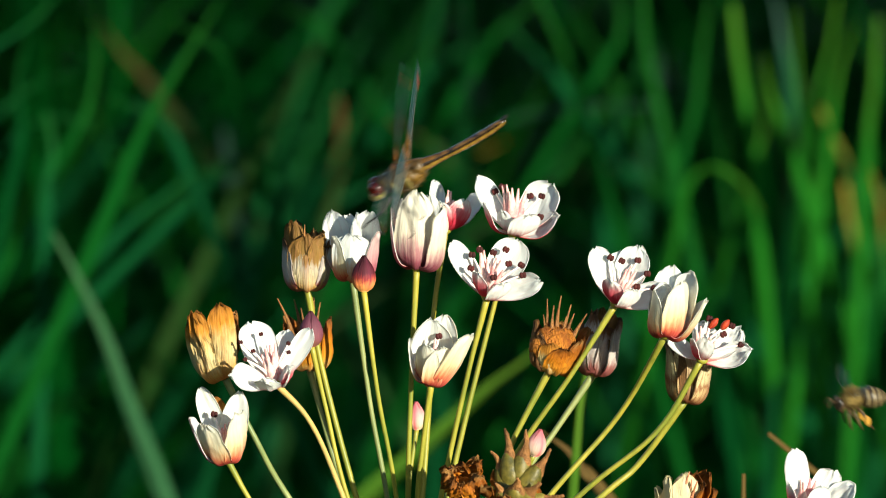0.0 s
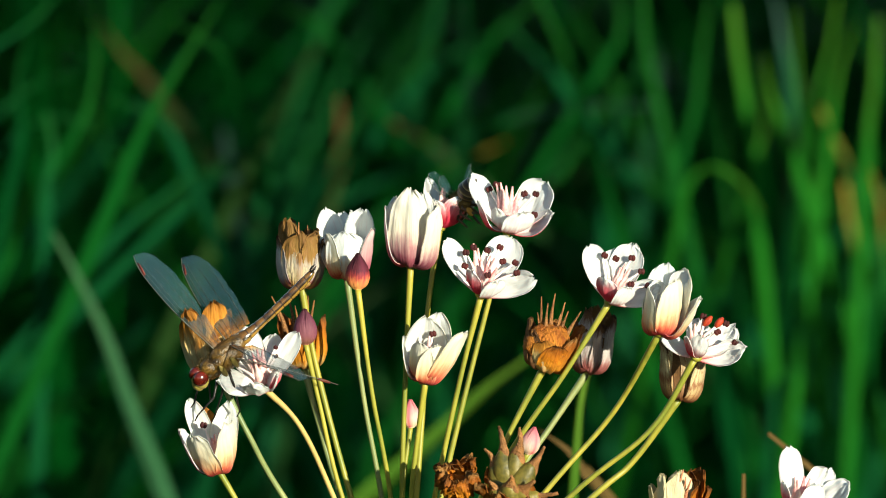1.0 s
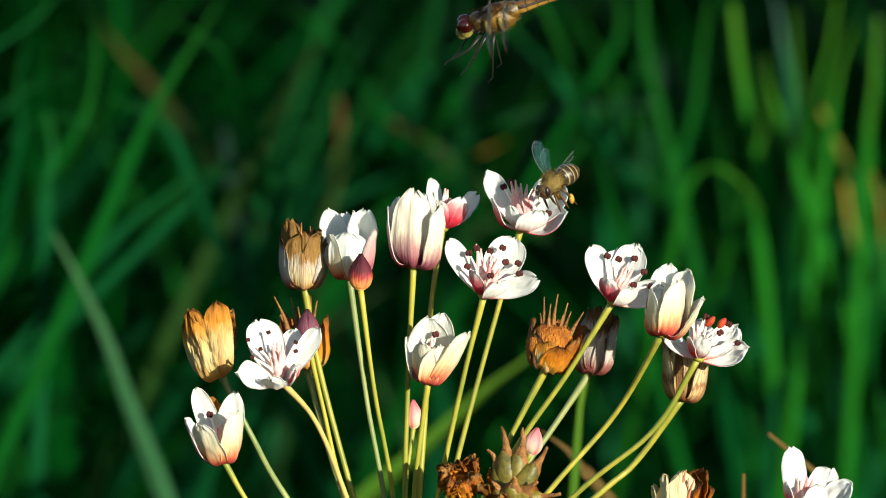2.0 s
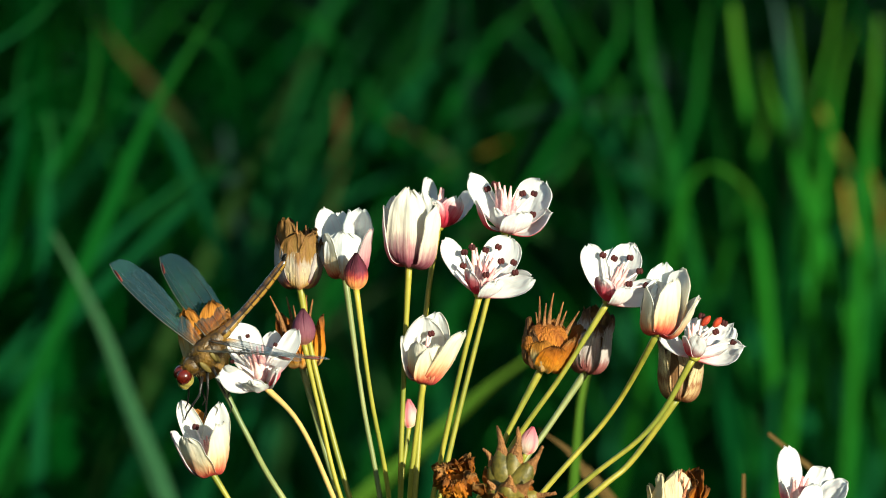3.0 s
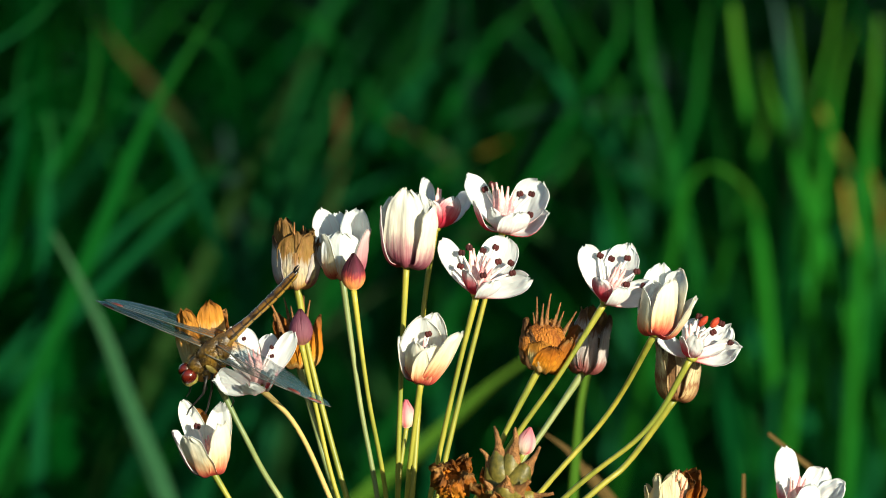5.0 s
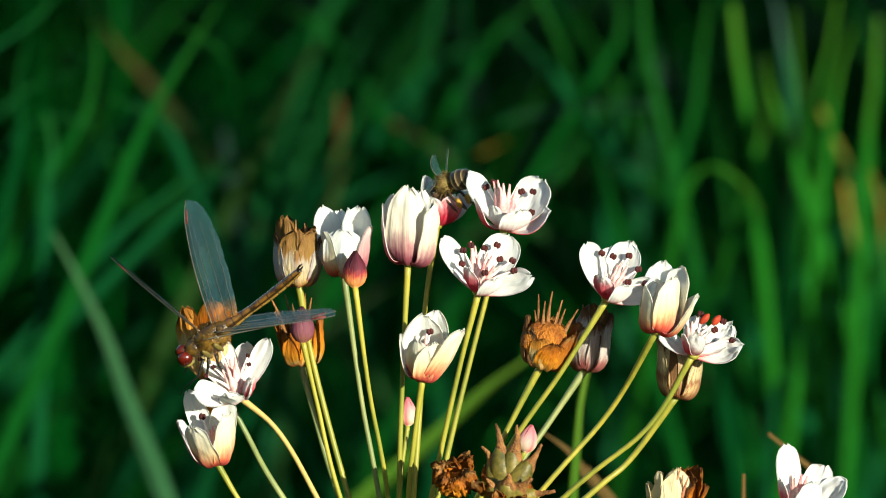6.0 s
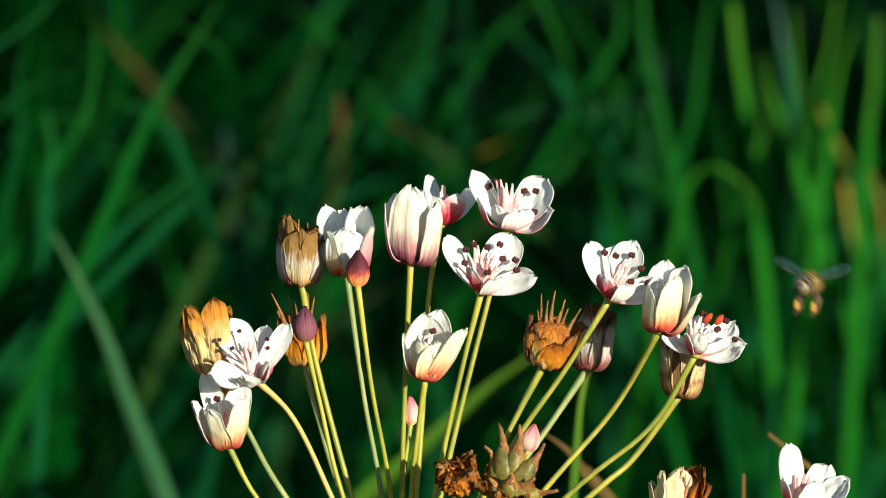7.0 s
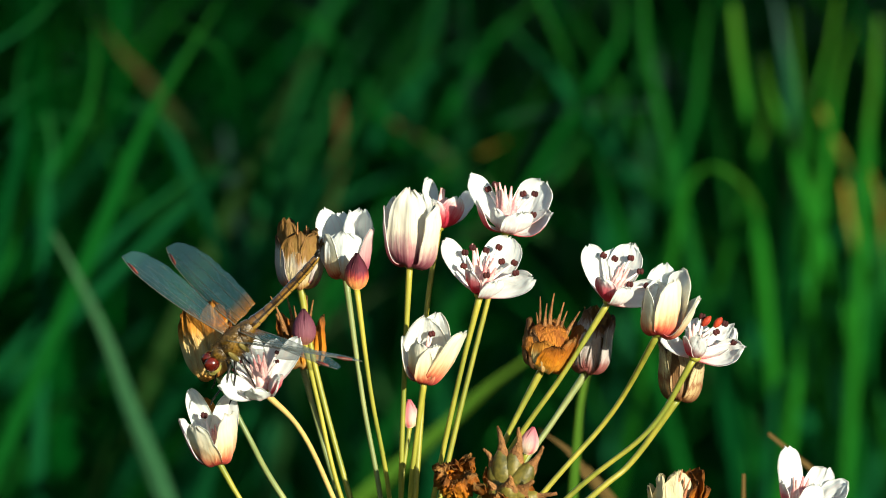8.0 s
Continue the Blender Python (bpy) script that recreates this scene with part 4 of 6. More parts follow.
# near-black green puts the shade between blades into the grass colour
M_SHADED_GRASS = grass_material("meadow_grass", (0.0005, 0.0070, 0.0010), (0.0030, 0.0680, 0.0080), (0.0140, 0.0800, 0.0064), 0.3, 0.88)
M_BLADE = grass_material("broad_blade", (0.0041, 0.0544, 0.0163), (0.0075, 0.0850, 0.0245), (0.0136, 0.0884, 0.0170))
M_LIME = grass_material("lime_blade", (0.0090, 0.1014, 0.0094), (0.0200, 0.1638, 0.0140), (0.0600, 0.1716, 0.0156))
M_GREEN2 = grass_material("mid_green_blade", (0.0040, 0.0620, 0.0090), (0.0070, 0.0900, 0.0120), (0.0160, 0.1000, 0.0120))
M_PALE = grass_material("pale_blade", (0.030, 0.090, 0.020), (0.050, 0.130, 0.030), (0.060, 0.140, 0.034))
M_DULL = grass_material("dull_brownish_blade", (0.016, 0.040, 0.014), (0.026, 0.056, 0.020), (0.045, 0.060, 0.030))
M_OLIVE = grass_material("olive_blade", (0.040, 0.110, 0.012), (0.066, 0.160, 0.016), (0.08, 0.15, 0.018))
# yellow tip colour stands for a fleck of sun on a green blade
M_SUNFLECK = grass_material("fleck_tipped_blade", (0.008, 0.07, 0.014), (0.012, 0.10, 0.018), (0.42, 0.32, 0.05), 0.3, 0.74)
M_DRY = grass_material("brown_tipped_blade", (0.0112, 0.0440, 0.0144), (0.0176, 0.0640, 0.0160), (0.1040, 0.0560, 0.0224), 0.15, 0.62)
M_BROWN = grass_material("dry_brown_blade", (0.06, 0.045, 0.012), (0.10, 0.07, 0.02), (0.11, 0.07, 0.025), 0.15, 0.5)
M_GREY2 = grass_material("dull_blade", (0.028, 0.098, 0.040), (0.042, 0.140, 0.056), (0.056, 0.15, 0.06))
M_GREY = grass_material("grey_tipped_blade", (0.006, 0.06, 0.02), (0.01, 0.08, 0.028), (0.05, 0.10, 0.08), 0.2, 0.62)
# darker copy of the blade green; on some large blades it stands for shade
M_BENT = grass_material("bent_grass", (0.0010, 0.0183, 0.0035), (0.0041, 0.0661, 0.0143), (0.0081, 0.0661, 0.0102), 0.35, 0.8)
# soil kept near black: shade under the tall grass is in its colour
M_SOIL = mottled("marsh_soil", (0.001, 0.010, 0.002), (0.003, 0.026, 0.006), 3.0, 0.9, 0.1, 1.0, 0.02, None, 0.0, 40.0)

gx, gy = 60, 60
side = np.sign(np.linspace(-1, 1, gx)) * np.abs(np.linspace(-1, 1, gx)) ** 3 * 400
gv, gf = [], []
for yy in side:
    for xx in side:
        far = math.hypot(xx, yy)
        gv.append((xx * 1000, yy * 1000, 1000 * (0.05 * noise.noise((xx * 0.5, yy * 0.5, 0)) * min(1, far / 3) - 0.02)))
for j in range(gy - 1):
    for i in range(gx - 1):
        a = j * gx + i
        gf.append((a, a + 1, a + gx + 1, a + gx))
ground = tagged(part("ground", (gv, gf), M_SOIL), "marsh ground under tall grass, shade put into its near-black green", "ground", "", "structure")


def blade_shape(points, width, n=14, fold=0.25, twist=0.0, tip=1.0):
    """A leaf blade along points (m): a folded strip with a midrib, narrow at its root, pointed at its tip; solid, half a millimetre thick."""
    p = spline(np.asarray(points) * 1000, n)
    tan = np.gradient(p, axis=0)
    tan /= np.linalg.norm(tan, axis=1)[:, None]
    v, f, u = [], [], []
    for i in range(n):
        s = i / (n - 1)
        w = width * 500 * min(1.0, 0.45 + 1.6 * s) * (1 - tip * max(0.0, (s - 0.45) / 0.55) ** 1.7) + 0.15
        a = twist + 0.5 * s
        e = np.array([math.cos(a), math.sin(a) * 0.8, 0.12 * math.sin(3 * s)])
        e -= tan[i] * e.dot(tan[i])
        e /= np.linalg.norm(e)
        q = np.cross(tan[i], e)
        v += [p[i] - e * w, p[i] + q * (fold * w + 0.25), p[i] + e * w, p[i] + q * (fold * w - 0.25)]
        u += [(0, s), (0.5, s), (1, s), (0.5, s)]
    for i in range(n - 1):
        for j in range(4):
            k = (j + 1) % 4
            f.append((4 * i + j, 4 * i + k, 4 * i + 4 + k, 4 * i + 4 + j))
    return v, f, u


def leaf_blade(label, mat, width, points, twist=0.0, tip=1.0, name="grass_blade", rooted=True):
    """A single large blade that can be told apart; its first place stands on the ground."""
    pts = [Vector(p) for p in points]
    if rooted:
        d = pts[0] - pts[1]
        k = max(-0.45, min(0.45, d.x / max(0.02, -d.z) * pts[0].z)) if d.z < 0 else max(-0.3, min(0.3, d.x * 2))
        root = Vector((pts[0].x + k, pts[0].y + (0.45 if pts[0].y > 0.6 else 0.06), -0.03))
        bend = pts[0] + d.normalized() * (0.4 * (pts[0] - root).length)
        low = [pts[0] * (1 - q) ** 2 + bend * (2 * q * (1 - q)) + root * q * q for q in (1.0, 0.8, 0.6, 0.4, 0.22, 0.1)]
        pts = low + pts
    ob = tagged(part(name, blade_shape([tuple(p) for p in pts], width, 40, 0.25, twist, tip), mat), label, "grass blade", "large grass blades")
    rib = [tuple(p * 1000) for p in (Vector(q) / 1000 for q in spline(np.array(pts) * 1000, 40)[:36])]
    part("midrib", tube(rib, [width * 75, width * 60, width * 25], 5), mat, ob)
    return ob


GREEN_L, LIME_L, FLECK_L, DRY_L = ("broad bluish-green grass blade behind the flowers", "sunlit lime-green grass blade", "grass blade with a sun fleck coloured onto its tip", "dry reddish-brown grass blade")
leaf_blade(GREEN_L, M_GREY2, 0.0073, [(-0.090, 0.480, 0.849), (-0.096, 0.480, 0.866), (-0.103, 0.480, 0.885), (-0.109, 0.480, 0.903), (-0.117, 0.480, 0.921), (-0.126, 0.480, 0.938)], 0.1, 0.9)
leaf_blade(GREEN_L, M_OLIVE, 0.0081, [(-0.026, 0.430, 0.859), (-0.010, 0.430, 0.873), (0.003, 0.430, 0.885), (0.015, 0.430, 0.896), (0.027, 0.430, 0.905), (0.039, 0.430, 0.916)], 0.1, 1.0)
leaf_blade(GREEN_L, M_GREEN2, 0.0067, [(-0.125, 0.612, 0.908), (-0.113, 0.612, 0.935), (-0.105, 0.612, 0.954), (-0.095, 0.612, 0.972), (-0.085, 0.612, 0.988), (-0.076, 0.612, 1.003)], 0.2, 1.0)
leaf_blade(LIME_L, M_PALE, 0.0073, [(-0.072, 0.900, 0.917), (-0.064, 0.900, 0.933), (-0.058, 0.900, 0.945), (-0.050, 0.900, 0.957)], 0.2, 0.8)
leaf_blade(DRY_L, M_DRY, 0.0070, [(-0.106, 0.950, 0.916), (-0.122, 0.950, 0.937), (-0.131, 0.950, 0.947), (-0.141, 0.950, 0.960)], 0.2, 1.0)
leaf_blade(DRY_L, M_DRY, 0.0068, [(-0.044, 0.900, 0.899), (-0.041, 0.900, 0.913), (-0.041, 0.900, 0.924), (-0.042, 0.900, 0.935)], 0.2, 0.7)
leaf_blade(DRY_L, M_DRY, 0.0056, [(0.004, 0.950, 0.903), (-0.008, 0.950, 0.912), (-0.020, 0.950, 0.919), (-0.034, 0.950, 0.927)], 0.2, 1.0)
leaf_blade(FLECK_L, M_SUNFLECK, 0.0054, [(-0.089, 0.900, 0.906), (-0.082, 0.900, 0.911), (-0.077, 0.900, 0.915), (-0.073, 0.900, 0.920)], 0.1, 1.0)
leaf_blade(FLECK_L, M_SUNFLECK, 0.0068, [(-0.003, 0.900, 0.901), (0.008, 0.900, 0.908), (0.015, 0.900, 0.912), (0.025, 0.900, 0.917)], 0.1, 0.8)
leaf_blade(GREEN_L, M_BLADE, 0.0068, [(-0.169, 0.640, 0.932), (-0.156, 0.640, 0.945), (-0.146, 0.640, 0.953), (-0.134, 0.640, 0.957), (-0.120, 0.640, 0.952)], 0.3, 1.0)
leaf_blade(GREEN_L, M_BLADE, 0.0060, [(-0.165, 0.650, 0.949), (-0.157, 0.650, 0.957), (-0.145, 0.650, 0.967), (-0.129, 0.650, 0.972)], 0.3, 1.0)
leaf_blade(GREEN_L, M_BLADE, 0.0059, [(-0.140, 0.630, 0.914), (-0.139, 0.630, 0.934), (-0.137, 0.630, 0.946), (-0.139, 0.630, 0.960)], 0.2, 0.8)
leaf_blade(GREEN_L, M_BLADE, 0.0055, [(-0.123, 0.620, 0.907), (-0.110, 0.620, 0.921), (-0.096, 0.620, 0.932), (-0.085, 0.620, 0.940), (-0.072, 0.620, 0.939)], 0.1, 1.0)
leaf_blade(GREEN_L, M_GREY, 0.0102, [(-0.081, 0.950, 0.853), (-0.083, 0.950, 0.871), (-0.087, 0.950, 0.893), (-0.091, 0.950, 0.917)], 0.1, 0.8)
leaf_blade(GREEN_L, M_GREEN2, 0.0052, [(-0.071, 0.820, 0.914), (-0.062, 0.820, 0.918), (-0.049, 0.820, 0.922), (-0.032, 0.820, 0.921), (-0.010, 0.820, 0.926)], 0.1, 1.0)
leaf_blade(GREEN_L, M_BLADE, 0.0060, [(-0.077, 0.650, 0.937), (-0.067, 0.650, 0.946), (-0.054, 0.650, 0.956), (-0.037, 0.650, 0.960)], 0.1, 1.0)
leaf_blade(GREEN_L, M_BLADE, 0.0068, [(-0.065, 0.900, 0.878), (-0.051, 0.900, 0.899), (-0.042, 0.900, 0.913), (-0.028, 0.900, 0.940), (-0.021, 0.900, 0.961)], 0.2, 1.0)
leaf_blade(GREEN_L, M_GREEN2, 0.0062, [(-0.171, 0.850, 0.863), (-0.150, 0.850, 0.883), (-0.130, 0.850, 0.906), (-0.117, 0.850, 0.912)], 0.2, 1.0)
leaf_blade(LIME_L, M_LIME, 0.0042, [(-0.180, 0.750, 0.849), (-0.167, 0.750, 0.850), (-0.156, 0.750, 0.851), (-0.145, 0.750, 0.848)], 0.1, 1.0)
leaf_blade(GREEN_L, M_GREEN2, 0.0065, [(-0.178, 0.800, 0.808), (-0.163, 0.800, 0.822), (-0.147, 0.800, 0.826), (-0.132, 0.800, 0.817)], 0.2, 1.0)
leaf_blade(GREEN_L, M_GREEN2, 0.0062, [(-0.171, 0.850, 0.845), (-0.157, 0.850, 0.851), (-0.137, 0.850, 0.850), (-0.122, 0.850, 0.845)], 0.2, 1.0)
leaf_blade(GREEN_L, M_BLADE, 0.0077, [(-0.105, 0.900, 0.767), (-0.084, 0.900, 0.795), (-0.061, 0.900, 0.813), (-0.042, 0.900, 0.827)], 0.2, 1.0)
leaf_blade(GREEN_L, M_GREEN2, 0.0058, [(-0.117, 0.850, 0.840), (-0.110, 0.850, 0.863), (-0.108, 0.850, 0.883), (-0.101, 0.850, 0.894)], 0.2, 1.0)
leaf_blade(GREEN_L, M_GREEN2, 0.0052, [(0.063, 0.800, 0.909), (0.059, 0.800, 0.923), (0.053, 0.800, 0.940), (0.049, 0.800, 0.956), (0.043, 0.800, 0.971), (0.036, 0.800, 0.986)], 0.2, 0.8)
leaf_blade(GREEN_L, M_BLADE, 0.0063, [(0.051, 0.900, 0.936), (0.040, 0.900, 0.950), (0.031, 0.900, 0.959), (0.023, 0.900, 0.970)], 0.2, 1.0)
leaf_blade(GREEN_L, M_BLADE, 0.0079, [(-0.020, 0.950, 0.923), (-0.010, 0.950, 0.935), (0.001, 0.950, 0.945), (0.013, 0.950, 0.952), (0.027, 0.950, 0.958)], 0.1, 1.0)
leaf_blade(GREEN_L, M_GREY, 0.0045, [(0.017, 0.900, 0.921), (0.031, 0.900, 0.927), (0.049, 0.900, 0.930), (0.067, 0.900, 0.932), (0.083, 0.900, 0.931)], 0.1, 0.8)
leaf_blade(GREEN_L, M_GREY, 0.0073, [(0.089, 1.050, 0.897), (0.091, 1.050, 0.912), (0.093, 1.050, 0.924), (0.093, 1.050, 0.940)], 0.1, 1.0)
leaf_blade(DRY_L, M_DULL, 0.0054, [(0.033, 0.900, 0.892), (0.049, 0.900, 0.901), (0.063, 0.900, 0.906), (0.074, 0.900, 0.908), (0.083, 0.900, 0.911)], 0.2, 1.0)
leaf_blade(GREEN_L, M_GREEN2, 0.0066, [(0.088, 0.850, 0.883), (0.093, 0.850, 0.912), (0.100, 0.850, 0.939), (0.102, 0.850, 0.959), (0.105, 0.850, 0.981)], 0.3, 0.8)
leaf_blade(LIME_L, M_LIME, 0.0060, [(0.118, 0.800, 0.927), (0.116, 0.800, 0.945), (0.113, 0.800, 0.963), (0.111, 0.800, 0.982)], 0.1, 0.5)
leaf_blade(LIME_L, M_LIME, 0.0064, [(0.137, 0.780, 0.914), (0.129, 0.780, 0.938), (0.124, 0.780, 0.951), (0.121, 0.780, 0.966)], 0.1, 1.0)
leaf_blade(LIME_L, M_LIME, 0.0052, [(0.141, 0.820, 0.916), (0.139, 0.820, 0.938), (0.137, 0.820, 0.956), (0.136, 0.820, 0.978)], 0.2, 0.8)
leaf_blade(LIME_L, M_LIME, 0.0049, [(0.144, 0.850, 0.912), (0.148, 0.850, 0.944), (0.152, 0.850, 0.961), (0.155, 0.850, 0.981)], 0.2, 0.8)
leaf_blade(LIME_L, M_LIME, 0.0055, [(0.160, 0.770, 0.916), (0.161, 0.770, 0.937), (0.163, 0.770, 0.957), (0.164, 0.770, 0.980)], 0.2, 0.6)
leaf_blade(GREEN_L, M_GREY, 0.0059, [(0.139, 0.900, 0.943), (0.137, 0.900, 0.956), (0.135, 0.900, 0.968), (0.132, 0.900, 0.979)], 0.1, 1.0)
leaf_blade(DRY_L, M_DULL, 0.0071, [(0.137, 0.850, 0.899), (0.139, 0.850, 0.919), (0.141, 0.850, 0.937), (0.145, 0.850, 0.950)], 0.1, 1.0)
leaf_blade(FLECK_L, M_SUNFLECK, 0.0041, [(0.168, 0.900, 0.892), (0.163, 0.900, 0.908), (0.157, 0.900, 0.920), (0.151, 0.900, 0.934)], 0.1, 0.9)
leaf_blade(FLECK_L, M_SUNFLECK, 0.0049, [(0.167, 0.860, 0.861), (0.164, 0.860, 0.879), (0.161, 0.860, 0.892), (0.159, 0.860, 0.906)], 0.1, 0.7)
leaf_blade(FLECK_L, M_SUNFLECK, 0.0046, [(0.166, 0.720, 0.882), (0.163, 0.720, 0.901), (0.162, 0.720, 0.914), (0.158, 0.720, 0.928)], 0.1, 1.0)
leaf_blade(LIME_L, M_LIME, 0.0049, [(0.085, 0.700, 0.906), (0.089, 0.700, 0.924), (0.098, 0.700, 0.932), (0.109, 0.700, 0.926), (0.117, 0.700, 0.914)], 0.1, 0.9)
# these four take the darker green in place of shade at the right
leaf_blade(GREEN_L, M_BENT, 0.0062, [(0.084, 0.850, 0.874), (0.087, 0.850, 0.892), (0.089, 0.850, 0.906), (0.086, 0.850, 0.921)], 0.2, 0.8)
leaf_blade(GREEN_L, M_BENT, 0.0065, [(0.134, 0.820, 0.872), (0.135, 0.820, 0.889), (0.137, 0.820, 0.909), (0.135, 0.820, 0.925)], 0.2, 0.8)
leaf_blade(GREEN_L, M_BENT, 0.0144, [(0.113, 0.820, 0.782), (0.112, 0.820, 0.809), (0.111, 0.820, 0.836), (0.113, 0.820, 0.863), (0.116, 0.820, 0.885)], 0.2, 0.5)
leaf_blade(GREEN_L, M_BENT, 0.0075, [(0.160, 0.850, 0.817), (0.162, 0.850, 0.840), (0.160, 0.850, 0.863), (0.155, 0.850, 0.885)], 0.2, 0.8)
leaf_blade(GREEN_L, M_BLADE, 0.0040, [(0.119, 0.670, 0.842), (0.120, 0.670, 0.854), (0.126, 0.670, 0.862), (0.136, 0.670, 0.864)], 0.1, 1.0)
# darker green again, shade of the lower right held in the colour
leaf_blade(GREEN_L, M_BENT, 0.0067, [(0.145, 0.880, 0.771), (0.149, 0.880, 0.794), (0.152, 0.880, 0.812), (0.151, 0.880, 0.831)], 0.2, 0.8)
leaf_blade(GREEN_L, M_BLADE, 0.0068, [(0.077, 0.900, 0.827), (0.086, 0.900, 0.851), (0.091, 0.900, 0.867), (0.102, 0.900, 0.883)], 0.2, 1.0)
leaf_blade(LIME_L, M_LIME, 0.0051, [(0.145, 0.760, 0.932), (0.147, 0.760, 0.949), (0.150, 0.760, 0.964), (0.155, 0.760, 0.979)], 0.2, 1.0)
leaf_blade(LIME_L, M_GREEN2, 0.0046, [(0.160, 0.740, 0.858), (0.162, 0.740, 0.879), (0.163, 0.740, 0.890), (0.161, 0.740, 0.905)], 0.2, 1.0)
leaf_blade(GREEN_L, M_GREEN2, 0.0058, [(0.061, 0.850, 0.950), (0.068, 0.850, 0.961), (0.070, 0.850, 0.973), (0.068, 0.850, 0.984)], 0.2, 1.0)
leaf_blade(DRY_L, M_BROWN, 0.0020, [(0.098, 0.090, 0.924), (0.094, 0.090, 0.930), (0.087, 0.090, 0.936), (0.081, 0.090, 0.941)], 0.1, 0.5)
leaf_blade(DRY_L, M_BROWN, 0.0042, [(0.043, 0.140, 0.915), (0.036, 0.140, 0.923), (0.032, 0.140, 0.928), (0.025, 0.140, 0.933)], 0.1, 1.0)
leaf_blade(DRY_L, M_BROWN, 0.0016, [(0.072, 0.040, 0.923), (0.072, 0.040, 0.933), (0.072, 0.040, 0.940)], 0.1, 0.5)
leaf_blade(GREEN_L, M_OLIVE, 0.0027, [(0.033, 0.120, 0.918), (0.034, 0.120, 0.931), (0.035, 0.120, 0.943), (0.037, 0.120, 0.953)], 0.1, 0.4)
leaf_blade(GREEN_L, M_BLADE, 0.0052, [(-0.164, 0.640, 0.977), (-0.152, 0.640, 0.985), (-0.142, 0.640, 0.993), (-0.134, 0.640, 1.003)], 0.2, 1.0)
leaf_blade(GREEN_L, M_BENT, 0.0059, [(-0.152, 0.630, 0.934), (-0.148, 0.630, 0.952), (-0.149, 0.630, 0.970), (-0.145, 0.630, 0.988)], 0.2, 1.0)
leaf_blade(GREEN_L, M_GREEN2, 0.0048, [(-0.137, 0.640, 0.938), (-0.126, 0.640, 0.959), (-0.122, 0.640, 0.977), (-0.124, 0.640, 0.995)], 0.2, 1.0)
leaf_blade(GREEN_L, M_BLADE, 0.0052, [(-0.091, 0.650, 0.937), (-0.097, 0.650, 0.951), (-0.107, 0.650, 0.959), (-0.119, 0.650, 0.963)], 0.2, 1.0)
leaf_blade(GREEN_L, M_GREEN2, 0.0040, [(-0.073, 0.640, 0.967), (-0.076, 0.640, 0.977), (-0.084, 0.640, 0.985), (-0.096, 0.640, 0.991)], 0.2, 1.0)
leaf_blade(GREEN_L, M_BLADE, 0.0052, [(-0.057, 0.640, 0.932), (-0.053, 0.640, 0.947), (-0.045, 0.640, 0.956), (-0.029, 0.640, 0.959)], 0.2, 1.0)
leaf_blade(GREEN_L, M_BLADE, 0.0071, [(0.028, 1.000, 0.865), (0.042, 1.000, 0.886), (0.056, 1.000, 0.903), (0.071, 1.000, 0.910)], 0.2, 1.0)
leaf_blade(GREEN_L, M_GREEN2, 0.0060, [(0.079, 0.950, 0.871), (0.069, 0.950, 0.893), (0.055, 0.950, 0.904), (0.041, 0.950, 0.909)], 0.2, 1.0)
leaf_blade(GREEN_L, M_GREEN2, 0.0054, [(0.004, 0.900, 0.906), (0.022, 0.900, 0.922), (0.040, 0.900, 0.934), (0.049, 0.900, 0.940)], 0.2, 1.0)
leaf_blade(GREEN_L, M_BLADE, 0.0081, [(0.071, 1.000, 0.886), (0.073, 1.000, 0.908), (0.080, 1.000, 0.930), (0.090, 1.000, 0.951)], 0.2, 1.0)
leaf_blade(GREEN_L, M_GREEN2, 0.0060, [(-0.034, 0.950, 0.909), (-0.020, 0.950, 0.930), (-0.006, 0.950, 0.949), (0.004, 0.950, 0.965)], 0.2, 1.0)
leaf_blade(GREEN_L, M_BLADE, 0.0071, [(-0.114, 0.980, 0.936), (-0.105, 0.980, 0.946), (-0.086, 0.980, 0.953), (-0.072, 0.980, 0.953)], 0.2, 1.0)
leaf_blade(GREEN_L, M_GREEN2, 0.0060, [(-0.038, 0.930, 0.944), (-0.047, 0.930, 0.958), (-0.056, 0.930, 0.965), (-0.070, 0.930, 0.970)], 0.2, 1.0)
leaf_blade(GREEN_L, M_GREEN2, 0.0060, [(0.104, 0.930, 0.841), (0.094, 0.930, 0.855), (0.087, 0.930, 0.874), (0.073, 0.930, 0.888)], 0.2, 1.0)
leaf_blade(LIME_L, M_LIME, 0.0045, [(0.116, 0.900, 0.874), (0.125, 0.900, 0.906), (0.129, 0.900, 0.922), (0.127, 0.900, 0.938)], 0.2, 1.0)
leaf_blade(LIME_L, M_LIME, 0.0044, [(0.149, 0.860, 0.879), (0.147, 0.860, 0.902), (0.153, 0.860, 0.915), (0.160, 0.860, 0.922)], 0.2, 1.0)
leaf_blade(GREEN_L, M_GREEN2, 0.0063, [(0.013, 0.900, 0.947), (0.022, 0.900, 0.961), (0.033, 0.900, 0.970), (0.040, 0.900, 0.979)], 0.2, 1.0)


